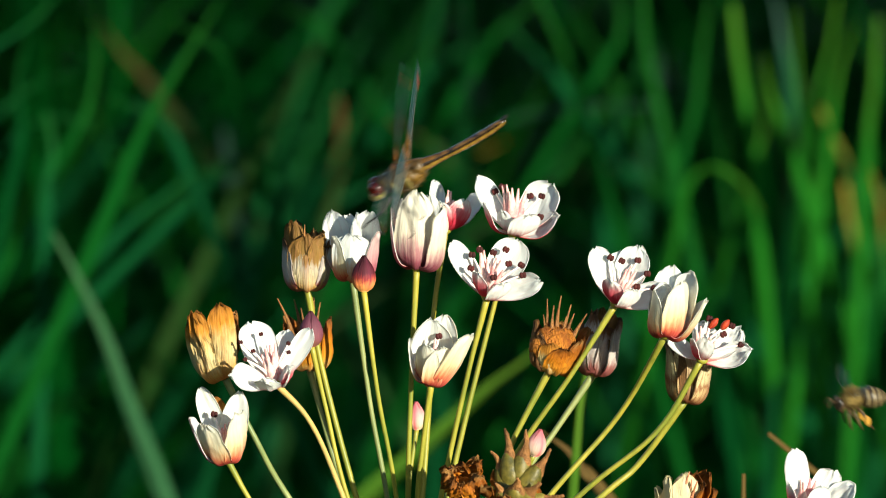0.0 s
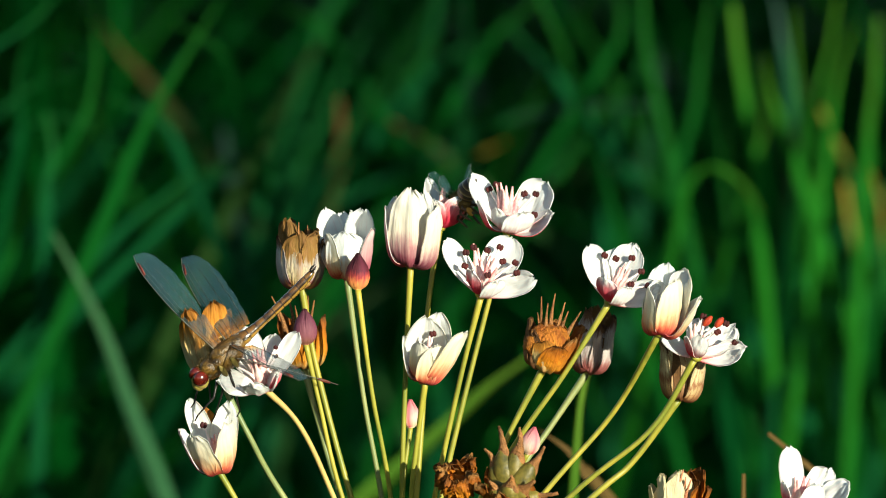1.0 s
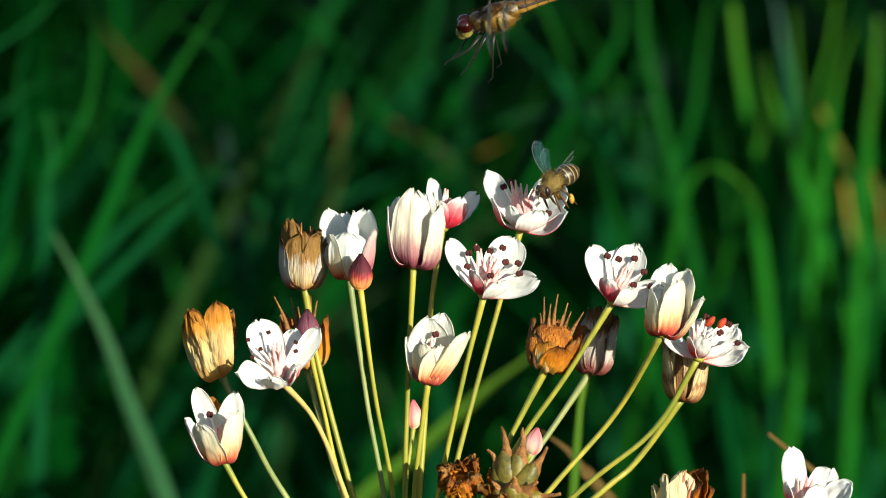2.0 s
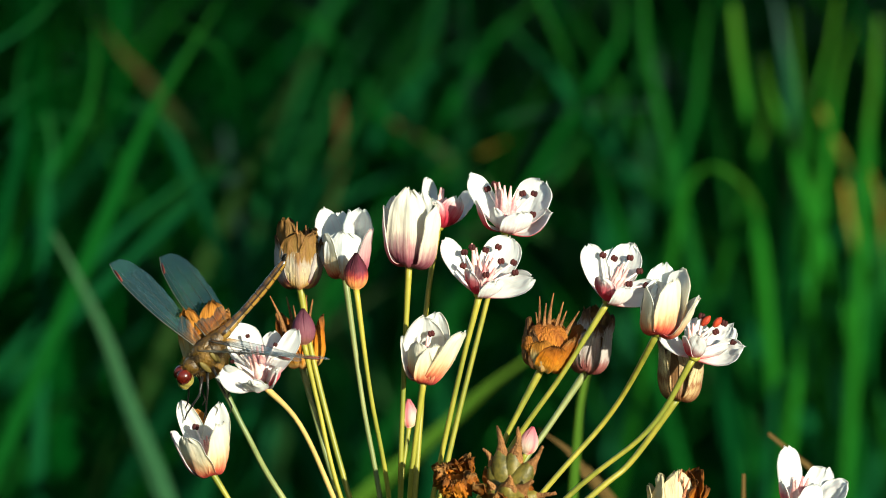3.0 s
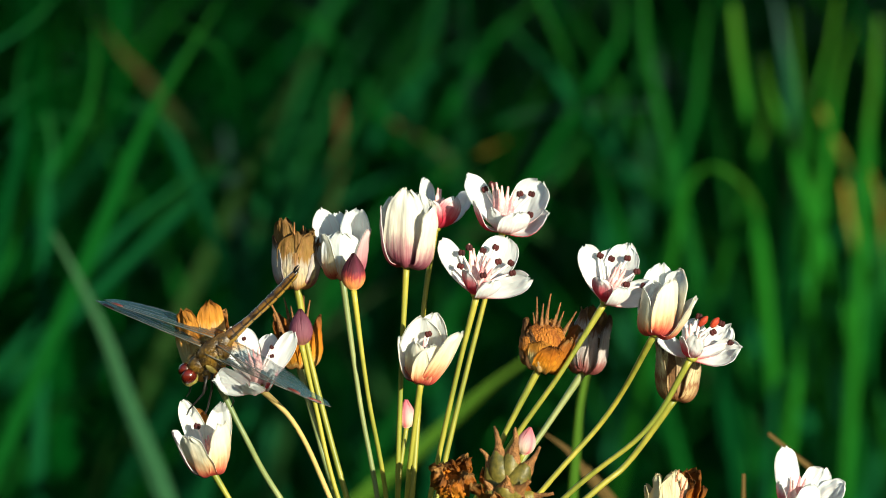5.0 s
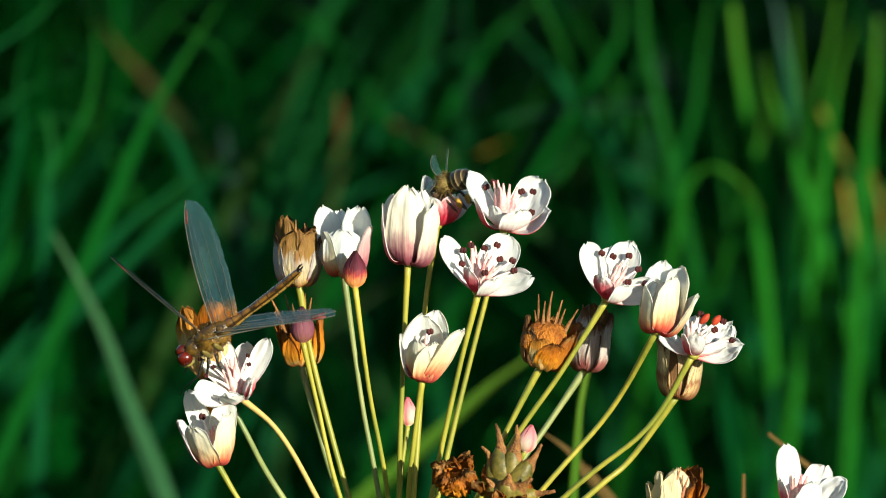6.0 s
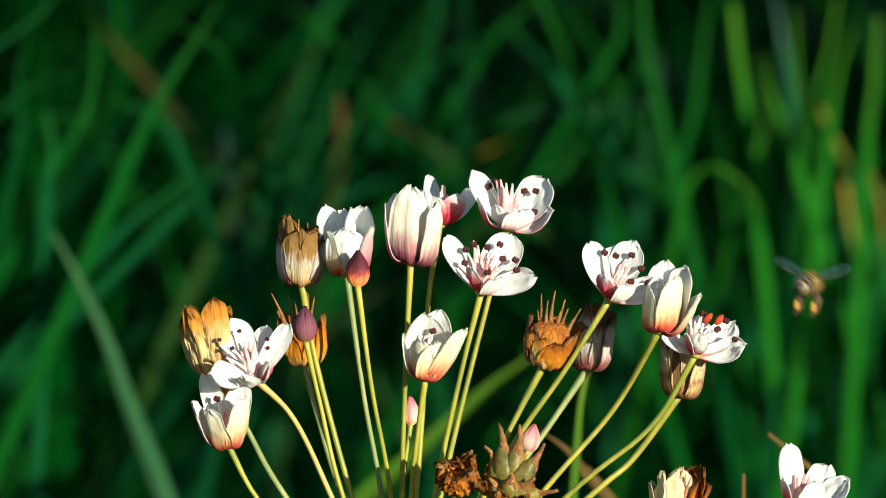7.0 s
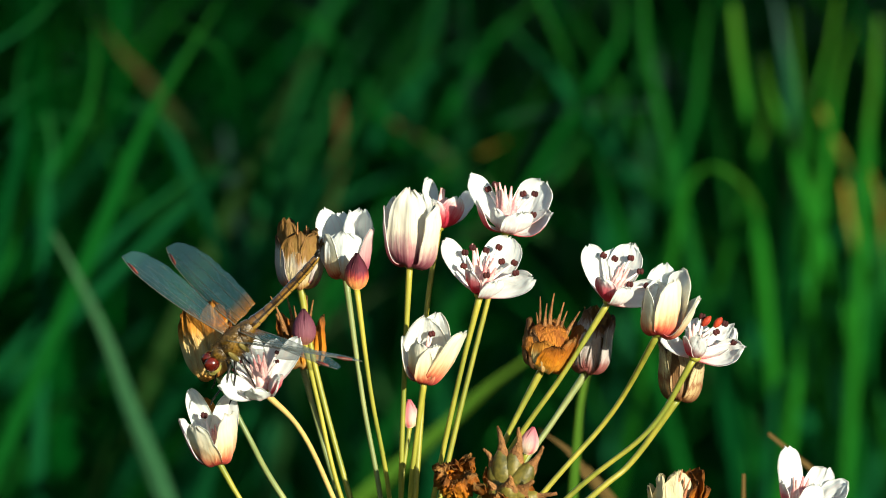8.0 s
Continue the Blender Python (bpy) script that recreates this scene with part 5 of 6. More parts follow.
def grass_field(name, label, count, xs, ys, heights, widths, mat, seed, leans=(0.1, 1.0), droops=(0.0, 0.45)):
    """Many blades of one stand, joined."""
    r = random.Random(seed)
    V, F, U, n = [], [], [], 0
    for _ in range(count):
        x, y = r.uniform(*xs), r.uniform(*ys)
        h, w = r.uniform(*heights), r.uniform(*widths)
        a = r.uniform(0, 2 * math.pi)
        lean = h * r.uniform(*leans)
        droop = r.uniform(*droops) * h
        dx, dy = math.cos(a) * lean, math.sin(a) * lean * 0.6
        if y + dy < ys[0] - 0.12:
            dy = -dy
        k = 11
        tw = r.uniform(0, math.pi)
        wave, ph = h * r.uniform(0.0, 0.05), r.uniform(0, 6.3)
        for i in range(k):
            s = i / (k - 1)
            c = (x + dx * s ** 1.8 + wave * math.sin(5.5 * s + ph) * s, y + dy * s ** 1.8, h * s - droop * s ** 4 - 0.03)
            ww = w / 2 * min(1, 0.5 + 2 * s) * (1 - max(0, (s - 0.35) / 0.65) ** 2) + 0.0002
            e = (math.cos(tw + s) * ww, math.sin(tw + s) * ww * 0.9)
            V += [((c[0] - e[0]) * 1000, (c[1] - e[1]) * 1000, c[2] * 1000), (c[0] * 1000 + e[1] * 250, c[1] * 1000 - e[0] * 250, c[2] * 1000), ((c[0] + e[0]) * 1000, (c[1] + e[1]) * 1000, c[2] * 1000)]
            U += [(0, s), (0.5, s), (1, s)]
            if i:
                b = n + 3 * i
                F += [(b - 3, b - 2, b + 1, b), (b - 2, b - 1, b + 2, b + 1)]
        n += 3 * k
    return tagged(part(name, (V, F, U), mat), label, "grass", "", "stuff")


grass_field("meadow_grass", "dense tall marsh grass, shade put into its dark green", 2800, (-1.3, 1.3), (0.82, 2.9), (0.6, 1.35), (0.004, 0.012), M_SHADED_GRASS, 11)
grass_field("far_grass", "farther tall marsh grass, shade put into its dark green", 3000, (-4.0, 4.0), (2.9, 8.0), (0.7, 1.3), (0.008, 0.02), M_SHADED_GRASS, 12)
grass_field("low_grass", "short green marsh grass round the scape", 1500, (-1.2, 0.6), (-0.5, 0.6), (0.2, 0.5), (0.004, 0.009), M_SHADED_GRASS, 13)
grass_field("sunlit_grass", "yellow-green upright grass in a gap of sun", 22, (0.11, 0.40), (0.52, 0.95), (0.8, 1.25), (0.005, 0.009), M_GREEN2, 18, (0.02, 0.2), (0.0, 0.25))
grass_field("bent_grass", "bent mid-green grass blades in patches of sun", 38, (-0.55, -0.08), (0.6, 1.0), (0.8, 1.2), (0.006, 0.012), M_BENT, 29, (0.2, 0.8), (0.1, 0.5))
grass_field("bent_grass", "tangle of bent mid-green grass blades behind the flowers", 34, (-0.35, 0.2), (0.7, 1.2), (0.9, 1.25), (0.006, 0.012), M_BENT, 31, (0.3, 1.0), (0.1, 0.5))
grass_field("bent_grass", "drooping green grass ends behind the flowers", 60, (-0.30, 0.22), (0.72, 1.15), (0.98, 1.24), (0.004, 0.009), M_GREEN2, 35, (0.15, 0.5), (0.08, 0.32))
grass_field("bent_grass", "drooping bluish grass ends behind the flowers", 45, (-0.30, 0.22), (0.85, 1.3), (1.0, 1.22), (0.006, 0.011), M_BLADE, 36, (0.15, 0.6), (0.08, 0.32))
# clump added outside the view to keep sun off the lower right grass
grass_field("unseen_shade_clump", "unseen upright grass clump added to shade the grass behind", 320, (0.21, 0.62), (0.12, 0.55), (0.84, 1.0), (0.006, 0.011), M_SHADED_GRASS, 41, (0.0, 0.06), (0.0, 0.1))
grass_field("marsh_sward", "short green marsh grass all around", 4200, (-4.5, 4.5), (-4.5, 0.2), (0.15, 0.5), (0.006, 0.012), M_SHADED_GRASS, 17)


def unseen_reed_bed(name, label, count, xs, ys, seed, lane, thin):
    """A bed of tall reeds out of view; lane says where it is open, thin where few stand."""
    r = random.Random(seed)
    V, F, U, n = [], [], [], 0
    while n < count * 24:
        x, y = r.uniform(*xs), r.uniform(*ys)
        if lane(x, y) or (thin(x, y) and r.random() > 0.03):
            continue
        h, w, a = r.uniform(1.8, 2.9), r.uniform(0.016, 0.03), r.uniform(0, 6.3)
        lean = h * r.uniform(0.0, 0.12)
        tw = r.uniform(0, 3.1)
        for i in range(8):
            s = i / 7
            c = Vector((x + math.cos(a) * lean * s * s, y + math.sin(a) * lean * s * s, h * s - 0.03))
            ww = w / 2 * (1 - max(0, (s - 0.35) / 0.65) ** 2) + 0.0002
            e = Vector((math.cos(tw + s), math.sin(tw + s), 0)) * ww
            V += [tuple((c - e) * 1000), tuple((c + Vector((e.y, -e.x, 0)) * 0.25) * 1000), tuple((c + e) * 1000)]
            U += [(0, s), (0.5, s), (1, s)]
            if i:
                b = n + 3 * i
                F += [(b - 3, b - 2, b + 1, b), (b - 2, b - 1, b + 2, b + 1)]
        n += 24
    return tagged(part(name, (V, F, U), M_SHADED_GRASS), label, "reeds", "", "stuff")


# unseen reeds, added to shade the grass behind; lanes let the low sun reach flowers and some grass
unseen_reed_bed("unseen_reed_bed", "unseen bed of tall reeds added to shade the grass behind", 1900, (0.5, 2.6), (-3.5, 4.5), 14,
         lambda x, y: -0.75 < 0.819 * x + 0.574 * y < 0.32, lambda x, y: 0.40 < 0.819 * x + 0.574 * y < 1.0)
unseen_reed_bed("unseen_reed_bed", "thin bed of tall green reeds across the clearing", 500, (-3.4, -1.4), (-3.0, 4.5), 15, lambda x, y: False, lambda x, y: False)

# ---- the dragonfly ----
M_THORAX = mottled("dragonfly_thorax", (0.004, 0.0025, 0.0008), (0.17, 0.088, 0.010), 330, 0.36, 0.6, 0.7, 0.0004)

def abdomen_material():
    """Golden brown with a dark band along each side and dark rings at the joints."""
    m, t, b = material("dragonfly_abdomen", 0.24, 0.9)
    uv = t.nodes.new("ShaderNodeUVMap").outputs[0]
    sep = t.nodes.new("ShaderNodeSeparateXYZ")
    t.links.new(uv, sep.inputs[0])
    turn, along = sep.outputs[0], sep.outputs[1]
    gold = ramp(t, noise_out(t, 500, 3), [(0.35, (0.030, 0.012, 0.002)), (0.65, (0.17, 0.075, 0.010))])
    cell = math_node(t, "FRACT", math_node(t, "MULTIPLY", along, 9.0), 0)
    ring = ramp(t, cell, [(0.0, (1, 1, 1)), (0.07, (0, 0, 0)), (0.93, (0, 0, 0)), (0.96, (1, 1, 1))])
    fold = math_node(t, "ABSOLUTE", math_node(t, "SUBTRACT", turn, 0.5), 0)
    band = ramp(t, fold, [(0.125, (0, 0, 0)), (0.145, (1, 1, 1)), (0.205, (1, 1, 1)), (0.22, (0, 0, 0))])
    pale = ramp(t, fold, [(0.21, (0, 0, 0)), (0.235, (1, 1, 1)), (0.31, (1, 1, 1)), (0.34, (0, 0, 0))])
    col = mix(t, math_node(t, "MULTIPLY", pale, 0.3), gold, (0.56, 0.36, 0.07))
    col = mix(t, math_node(t, "MULTIPLY", band, 0.85), col, (0.012, 0.008, 0.005))
    col = mix(t, math_node(t, "MULTIPLY", ring, 0.85), col, (0.015, 0.009, 0.005))
    t.links.new(col, b.inputs["Base Color"])
    return m


M_ABDO = abdomen_material()
M_EYE = mottled("dragonfly_eye", (0.030, 0.003, 0.002), (0.11, 0.010, 0.004), 260, 0.22, 0.6, 0.05, 0.0001)
M_FACE = mottled("dragonfly_face", (0.16, 0.14, 0.03), (0.30, 0.24, 0.05), 300, 0.45, 0.4)
M_SIDE = mottled("thorax_side", (0.08, 0.06, 0.014), (0.16, 0.12, 0.025), 400, 0.55, 0.3)
M_LEG = mottled("black_leg", (0.006, 0.005, 0.004), (0.014, 0.011, 0.008), 300, 0.4, 0.4)
M_STIGMA = mottled("wing_mark_red", (0.10, 0.014, 0.01), (0.16, 0.025, 0.015), 400, 0.5, 0.3)
M_VEIN = mottled("wing_vein", (0.05, 0.05, 0.040), (0.12, 0.11, 0.08), 400, 0.4, 0.4)


def wing_material(name, share, amber, vein_scale):
    """Clear membrane with a net of fine veins and an amber base; sky sheen is put into its colour."""
    m, t, b = material(name, 0.3, 0.25)
    uv = t.nodes.new("ShaderNodeUVMap").outputs[0]
    sep = t.nodes.new("ShaderNodeSeparateXYZ")
    t.links.new(uv, sep.inputs[0])
    mp = t.nodes.new("ShaderNodeMapping")
    mp.inputs["Scale"].default_value = (1.0, 1.6, 1.0)
    t.links.new(uv, mp.inputs[0])
    vor = node(t, "ShaderNodeTexVoronoi", Scale=vein_scale)
    vor.feature = "DISTANCE_TO_EDGE"
    t.links.new(mp.outputs[0], vor.inputs["Vector"])
    net = ramp(t, vor.outputs["Distance"], [(0.0, (1, 1, 1)), (0.07, (0.7, 0.7, 0.7)), (0.13, (0, 0, 0))])
    root = ramp(t, sep.outputs[1], [(0.0, (1, 1, 1)), (0.06, (0.6, 0.6, 0.6)), (0.16, (0, 0, 0))])
    # teal base colour stands in for sky reflected on the membrane
    col = mix(t, root, (0.020, 0.072, 0.088), amber)
    # pale net colour also carries the glints along the veins
    col = mix(t, math_node(t, "MULTIPLY", net, 0.5), col, (0.11, 0.17, 0.18))
    t.links.new(col, b.inputs["Base Color"])
    clear = t.nodes.new("ShaderNodeBsdfTransparent")
    t.links.new(mix(t, root, (1.0, 1.0, 1.0), (1.0, 0.72, 0.34)), clear.inputs[0])
    ms = t.nodes.new("ShaderNodeMixShader")
    f = math_node(t, "ADD", share, math_node(t, "MULTIPLY", net, 0.16))
    f = math_node(t, "ADD", f, math_node(t, "MULTIPLY", root, 0.04))
    t.links.new(f, ms.inputs[0])
    t.links.new(clear.outputs[0], ms.inputs[1])
    t.links.new(b.outputs[0], ms.inputs[2])
    t.links.new(ms.outputs[0], t.nodes["Material Output"].inputs["Surface"])
    return m


M_WING = wing_material("dragonfly_wing", 0.26, (0.46, 0.17, 0.010), 40.0)
M_BEEWING = wing_material("bee_wing", 0.10, (0.30, 0.22, 0.10), 9.0)


def wing_shape(length, chord, root, side, bulge=0.62, n=20, m=8, thick=0.06):
    """Wing along y (side +1 left, -1 right): straight leading edge forward (+x), full trailing edge."""
    top, low, uv = [], [], []
    for i in range(n):
        s = i / (n - 1)
        full = root + (chord - root) * math.sin(min(1.0, s / bulge) * math.pi / 2)
        tip = math.sqrt(max(0.0, 1 - max(0.0, (s - bulge) / (1 - bulge)) ** 2.4))
        c = max(0.25, full * tip * (1 + 0.05 * noise.noise((s * 14, chord, 0.5))))
        lead = 0.9 * math.sin(s * math.pi) - 1.6 * max(0.0, s - 0.8) / 0.2 * max(0.0, s - 0.8) * 3
        for j in range(m):
            k = j / (m - 1)
            z = 0.22 * math.sin(k * 9.4) * (1 - s) + 0.35 * math.sin(s * 2.6)
            top.append((lead - c * k, side * length * s, z + thick / 2))
            low.append((lead - c * k, side * length * s, z - thick / 2))
            uv.append((k * 0.3, s))
    q = n * m
    f = []
    for i in range(n - 1):
        for j in range(m - 1):
            a = i * m + j
            f.append((a, a + 1, a + m + 1, a + m))
            f.append((q + a, q + a + m, q + a + m + 1, q + a + 1))
    edge = [i * m for i in range(n)] + [(n - 1) * m + j for j in range(1, m)] + [i * m + m - 1 for i in range(n - 2, -1, -1)] + list(range(m - 2, 0, -1))
    for a, b in zip(edge, edge[1:] + edge[:1]):
        f.append((a, b, q + b, q + a))
    lines = [[top[i * m + j] for i in range(n)] for j in range(m)]
    return (top + low, f, uv + uv), lines


def lying(shape):
    """Turn a body lathed round z so that its z runs backwards along -x, its seam below."""
    return [(-z, y, -x) for x, y, z in shape[0]], shape[1], shape[2]


def fuzz(centre, radii, count, seed, ln=0.7):
    """Short hairs standing off a rounded body."""
    r = random.Random(seed)
    sh = []
    for _ in range(count):
        d = Vector((r.gauss(0, 1), r.gauss(0, 1), r.gauss(0, 1))).normalized()
        a = Vector([c + q * e for c, q, e in zip(centre, d, radii)])
        sh.append(tube([a, a + d * ln * r.uniform(0.7, 1.2) + Vector((-0.2, 0, 0))], [0.07, 0.02], 3))
    return joined(*sh)


HINGES = {"fore": (1.5, 1.3, 3.2), "hind": (-1.9, 1.3, 3.0)}


def dragonfly():
    ob = empty("dragonfly", pose(0, 0, 1), "golden-brown darter dragonfly with clear red-marked wings", "dragonfly")
    part("thorax", joined(ball((0.8, 0, 0), 5.2, 2.8, 3.1, 12, 18, 0.12, 3), ball((4.9, 0, 0.7), 2.4, 2.1, 2.1, 8, 14), ball((-2.8, 0, 1.1), 3.0, 2.1, 2.1, 8, 14), ball((0.2, 0, 2.5), 3.6, 1.7, 1.2, 7, 12)), M_THORAX, ob)
    part("fur", joined(fuzz((0.8, 0, 0.2), (5.0, 2.6, 3.0), 520, 9, 0.9), fuzz((4.9, 0, 0.7), (2.5, 2.3, 2.3), 200, 10, 0.8)), M_THORAX, ob, "short brown hairs on the thorax")
    for sd in (1, -1):
        for x0 in (3.4, 0.2):
            st = ball((x0 - 0.4, sd * 2.75, -0.4), 0.7, 0.5, 2.0, 7, 10)
            part("side_stripe", st, M_SIDE, ob, "olive-yellow stripe on the thorax")
    prof, n = [], 46
    for i in range(n):
        s = i / (n - 1)
        r = np.interp(s, [0, 0.06, 0.16, 0.3, 0.62, 0.85, 0.96, 1.0], [1.35, 1.6, 1.25, 0.98, 1.1, 1.05, 0.85, 0.4])
        seg = (s * 9) % 1
        r *= 1 - 0.07 * math.exp(-((min(seg, 1 - seg)) / 0.06) ** 2)
        prof.append((r, 23.0 * s))
    ab = lying(lathe(prof, 16))
    ab = ([(x - 4.2, y, z + 1.1 + 0.0045 * x * x) for x, y, z in ab[0]], ab[1], ab[2])
    abd = part("abdomen", ab, M_ABDO, ob, "slim golden abdomen with dark side bands")
    for sd in (1, -1):
        part("cercus", tube([(-26.6, 0.35 * sd, 4.0), (-27.6, 0.5 * sd, 4.3), (-28.4, 0.3 * sd, 4.5)], [0.25, 0.28, 0.1], 6), M_LEG, abd)
    head = part("head", joined(ball((8.3, 0, -0.4), 1.9, 2.3, 2.2, 9, 14), ball((9.4, 0, -1.2), 1.3, 1.5, 1.6, 8, 12), ball((6.6, 0, 0.2), 1.1, 0.8, 0.8, 6, 10)), M_FACE, ob, "yellow-green face")
    for sd in (1, -1):
        part("eye", ball((8.1, 1.1 * sd, 0.65), 1.85, 1.5, 1.8, 10, 16), M_EYE, head, "large glossy red-brown eye")
    for sd in (1, -1):
        for k, (x0, reach, fw) in enumerate(((5.2, 5.2, 3.6), (3.6, 6.4, 2.8), (2.0, 8.0, 1.2))):
            a = Vector((x0, 1.5 * sd, -2.4))
            b = a + Vector((fw * 0.9, 2.2 * sd, -1.6 - 0.4 * k))
            tilt = (0.9, 0.62, 0.2)[k] + 0.12 * sd
            c = b + Vector((reach * tilt, -0.6 * sd, -reach * math.sqrt(max(0.1, 1.1 - tilt * tilt))))
            d = c + Vector((1.4, 0.2 * sd, -0.7))
            part("leg", tube([a, a.lerp(b, 0.5), b, b.lerp(c, 0.5), c, d], [0.42, 0.34, 0.28, 0.22, 0.2, 0.14], 6), M_LEG, ob, "thin black leg")
    wings = {}
    for which, ln, ch, rt in (("fore", 31.0, 5.9, 2.4), ("hind", 29.5, 7.9, 6.6)):
        for sd in (1, -1):
            sh, lines = wing_shape(ln, ch, rt, sd, 0.62 if which == "fore" else 0.4, 28)
            lead = lines[0]
            w = part("wing", sh, M_WING, ob, "clear veined wing, amber at its base")
            h = HINGES[which]
            w.location = (h[0] * MM, sd * h[1] * MM, h[2] * MM)
            part("leading_vein", tube(lead, [0.17, 0.12, 0.07], 6), M_VEIN, w)
            for j in (1, 2, 4, 6):
                part("vein", tube([Vector(q) + Vector((0, 0, 0.03)) for q in lines[j][:27 - j]], [0.07, 0.05, 0.025], 4), M_VEIN, w)
            lo, hi = lead[22], lead[25]
            mark = tube([Vector(lo) + Vector((-0.35, 0, 0)), Vector(lo).lerp(Vector(hi), 0.5) + Vector((-0.4, 0, 0)), Vector(hi) + Vector((-0.35, 0, 0))], [0.3, 0.4, 0.3], 6, 0.4)
            part("wing_mark", mark, M_STIGMA, w, "small red mark near the wing tip")
            wings[which, sd] = w
    return ob, wings


# ---- the bee ----
M_FUZZ = mottled("bee_fuzz", (0.14, 0.09, 0.025), (0.34, 0.24, 0.08), 700, 0.9, 0.1, 1.0, 0.0008)


def banded():
    m, t, b = material("bee_bands", 0.4, 0.4)
    uv = t.nodes.new("ShaderNodeUVMap").outputs[0]
    sep = t.nodes.new("ShaderNodeSeparateXYZ")
    t.links.new(uv, sep.inputs[0])
    cell = math_node(t, "FRACT", math_node(t, "MULTIPLY", sep.outputs[1], 5.0), 0)
    col = ramp(t, cell, [(0.0, (0.30, 0.25, 0.13)), (0.22, (0.13, 0.085, 0.03)), (0.40, (0.035, 0.022, 0.010)), (0.9, (0.02, 0.013, 0.008))])
    t.links.new(col, b.inputs["Base Color"])
    bump(t, b, noise_out(t, 900, 3), 0.6, 0.0003)
    return m


M_BANDS = banded()
M_BEEDARK = mottled("bee_dark", (0.03, 0.018, 0.01), (0.09, 0.05, 0.02), 500, 0.5, 0.3)
M_POLLEN = mottled("pollen_orange", (0.45, 0.22, 0.03), (0.60, 0.34, 0.06), 800, 0.8, 0.1, 1.0, 0.0005)


def honey_bee():
    ob = empty("honey_bee", pose(0, 0, 1), "small brown honey bee with banded abdomen and pollen on its legs", "bee")
    th = part("thorax", ball((2.0, 0, 0.3), 2.6, 2.5, 2.5, 9, 14, 0.1, 1), M_FUZZ, ob, "tan furry thorax")
    part("fur", fuzz((2.0, 0, 0.3), (2.5, 2.4, 2.4), 420, 4, 0.9), M_FUZZ, th)
    hd = part("head", moved(ball((0, 0, 0), 1.35, 1.9, 1.9, 8, 12), pose(5.0, 0, -0.7, 0, 20, 0)), M_BEEDARK, ob)
    for sd in (1, -1):
        part("eye", ball((5.2, 1.45 * sd, -0.3), 0.75, 0.55, 1.25, 7, 10), M_LEG, hd)
        part("antenna", tube([(6.0, 0.5 * sd, 0.2), (7.2, 1.0 * sd, 0.6), (8.4, 1.3 * sd, -0.6)], [0.16, 0.13, 0.14], 5), M_BEEDARK, hd)
    prof = [(np.interp(s, [0, 0.12, 0.4, 0.75, 1.0], [0.7, 2.1, 2.6, 1.9, 0.15]), 7.2 * s) for s in np.linspace(0, 1, 24)]
    a = lying(lathe(prof, 16))
    part("abdomen", ([(x + 0.2, y, z - 0.012 * x * x) for x, y, z in a[0]], a[1], a[2]), M_BANDS, ob, "brown and black banded abdomen")
    for sd in (1, -1):
        for k, x0 in enumerate((3.2, 2.2, 1.1)):
            p0 = Vector((x0, 1.2 * sd, -1.5))
            p1 = p0 + Vector((0.5 - 0.7 * k, 1.0 * sd, -1.4))
            p2 = p1 + Vector((-0.4 - 0.6 * k, -0.2 * sd, -2.4 - 0.3 * k))
            p3 = p2 + Vector((-0.3 - 0.3 * k, 0, -1.3))
            lg = part("leg", tube([p0, p1, p2, p3], [0.32, 0.34, 0.3, 0.12], 6), M_BEEDARK, ob)
            if k == 2:
                part("pollen", ball(tuple(p1.lerp(p2, 0.7)), 0.75, 0.55, 1.3, 7, 10, 0.2, 2), M_POLLEN, lg, "orange pollen load")
    wings = {}
    for which, ln, ch, x0 in (("fore", 9.0, 3.0, 2.6), ("hind", 6.5, 2.2, 1.4)):
        for sd in (1, -1):
            sh, lines = wing_shape(ln, ch, 0.8, sd, 0.7, 12, 5)
            w = part("wing", sh, M_BEEWING, ob, "small clear wing")
            w.location = (x0 * MM, 1.0 * sd * MM, 1.9 * MM)
            part("leading_vein", tube(lines[0], [0.10, 0.06], 5), M_VEIN, w)
            wings[which, sd] = w
    return ob, wings


darter, darter_wings = dragonfly()
bee, bee_wings = honey_bee()


# ---- what moves ----
def poise(place, ahead, up):
    """A pose at place with local x ahead and local z up."""
    x = Vector(ahead).normalized()
    y = Vector(up).cross(x).normalized()
    return Matrix.Translation(place) @ Matrix((x, y, x.cross(y))).transposed().to_4x4()


def wing_pose(hinge, side, rise, sweep, twist=0.0):
    """A wing about its hinge: rise above the level, sweep backwards and twist along its span, in degrees."""
    return Matrix.Translation((hinge[0], hinge[1] * side, hinge[2])) @ Matrix.Rotation(radians(sweep) * side, 4, "Z") @ Matrix.Rotation(radians(rise) * side, 4, "X") @ Matrix.Rotation(radians(twist), 4, "Y")


def beats(start, end, low, high, phase=0, feather=0.0):
    """Wing beats, one stroke a thirtieth of a second; the wing sweeps through the level at the half seconds; feather: its twist."""
    out = []
    for k in range(round(start * FPS), round(end * FPS) + 1):
        if k % 15 == 0 and 0 < k < 240:
            continue
        n = k + (1 if (k % 15) > 0 and (k // 15) % 2 else 0) + phase
        out.append((k / FPS, (low + high) / 2 if k == 0 else (high if n % 2 else low), 4.0, feather))
    return out


def merged(rests, flights):
    """Resting wing rows and beating rows in one, in time order, no two within a frame."""
    rows = {round(t * FPS): (t, *v) for t, *v in flights}
    for t, *v in rests:
        rows[round(t * FPS)] = (t, *v)
    return [rows[k] for k in sorted(rows)]


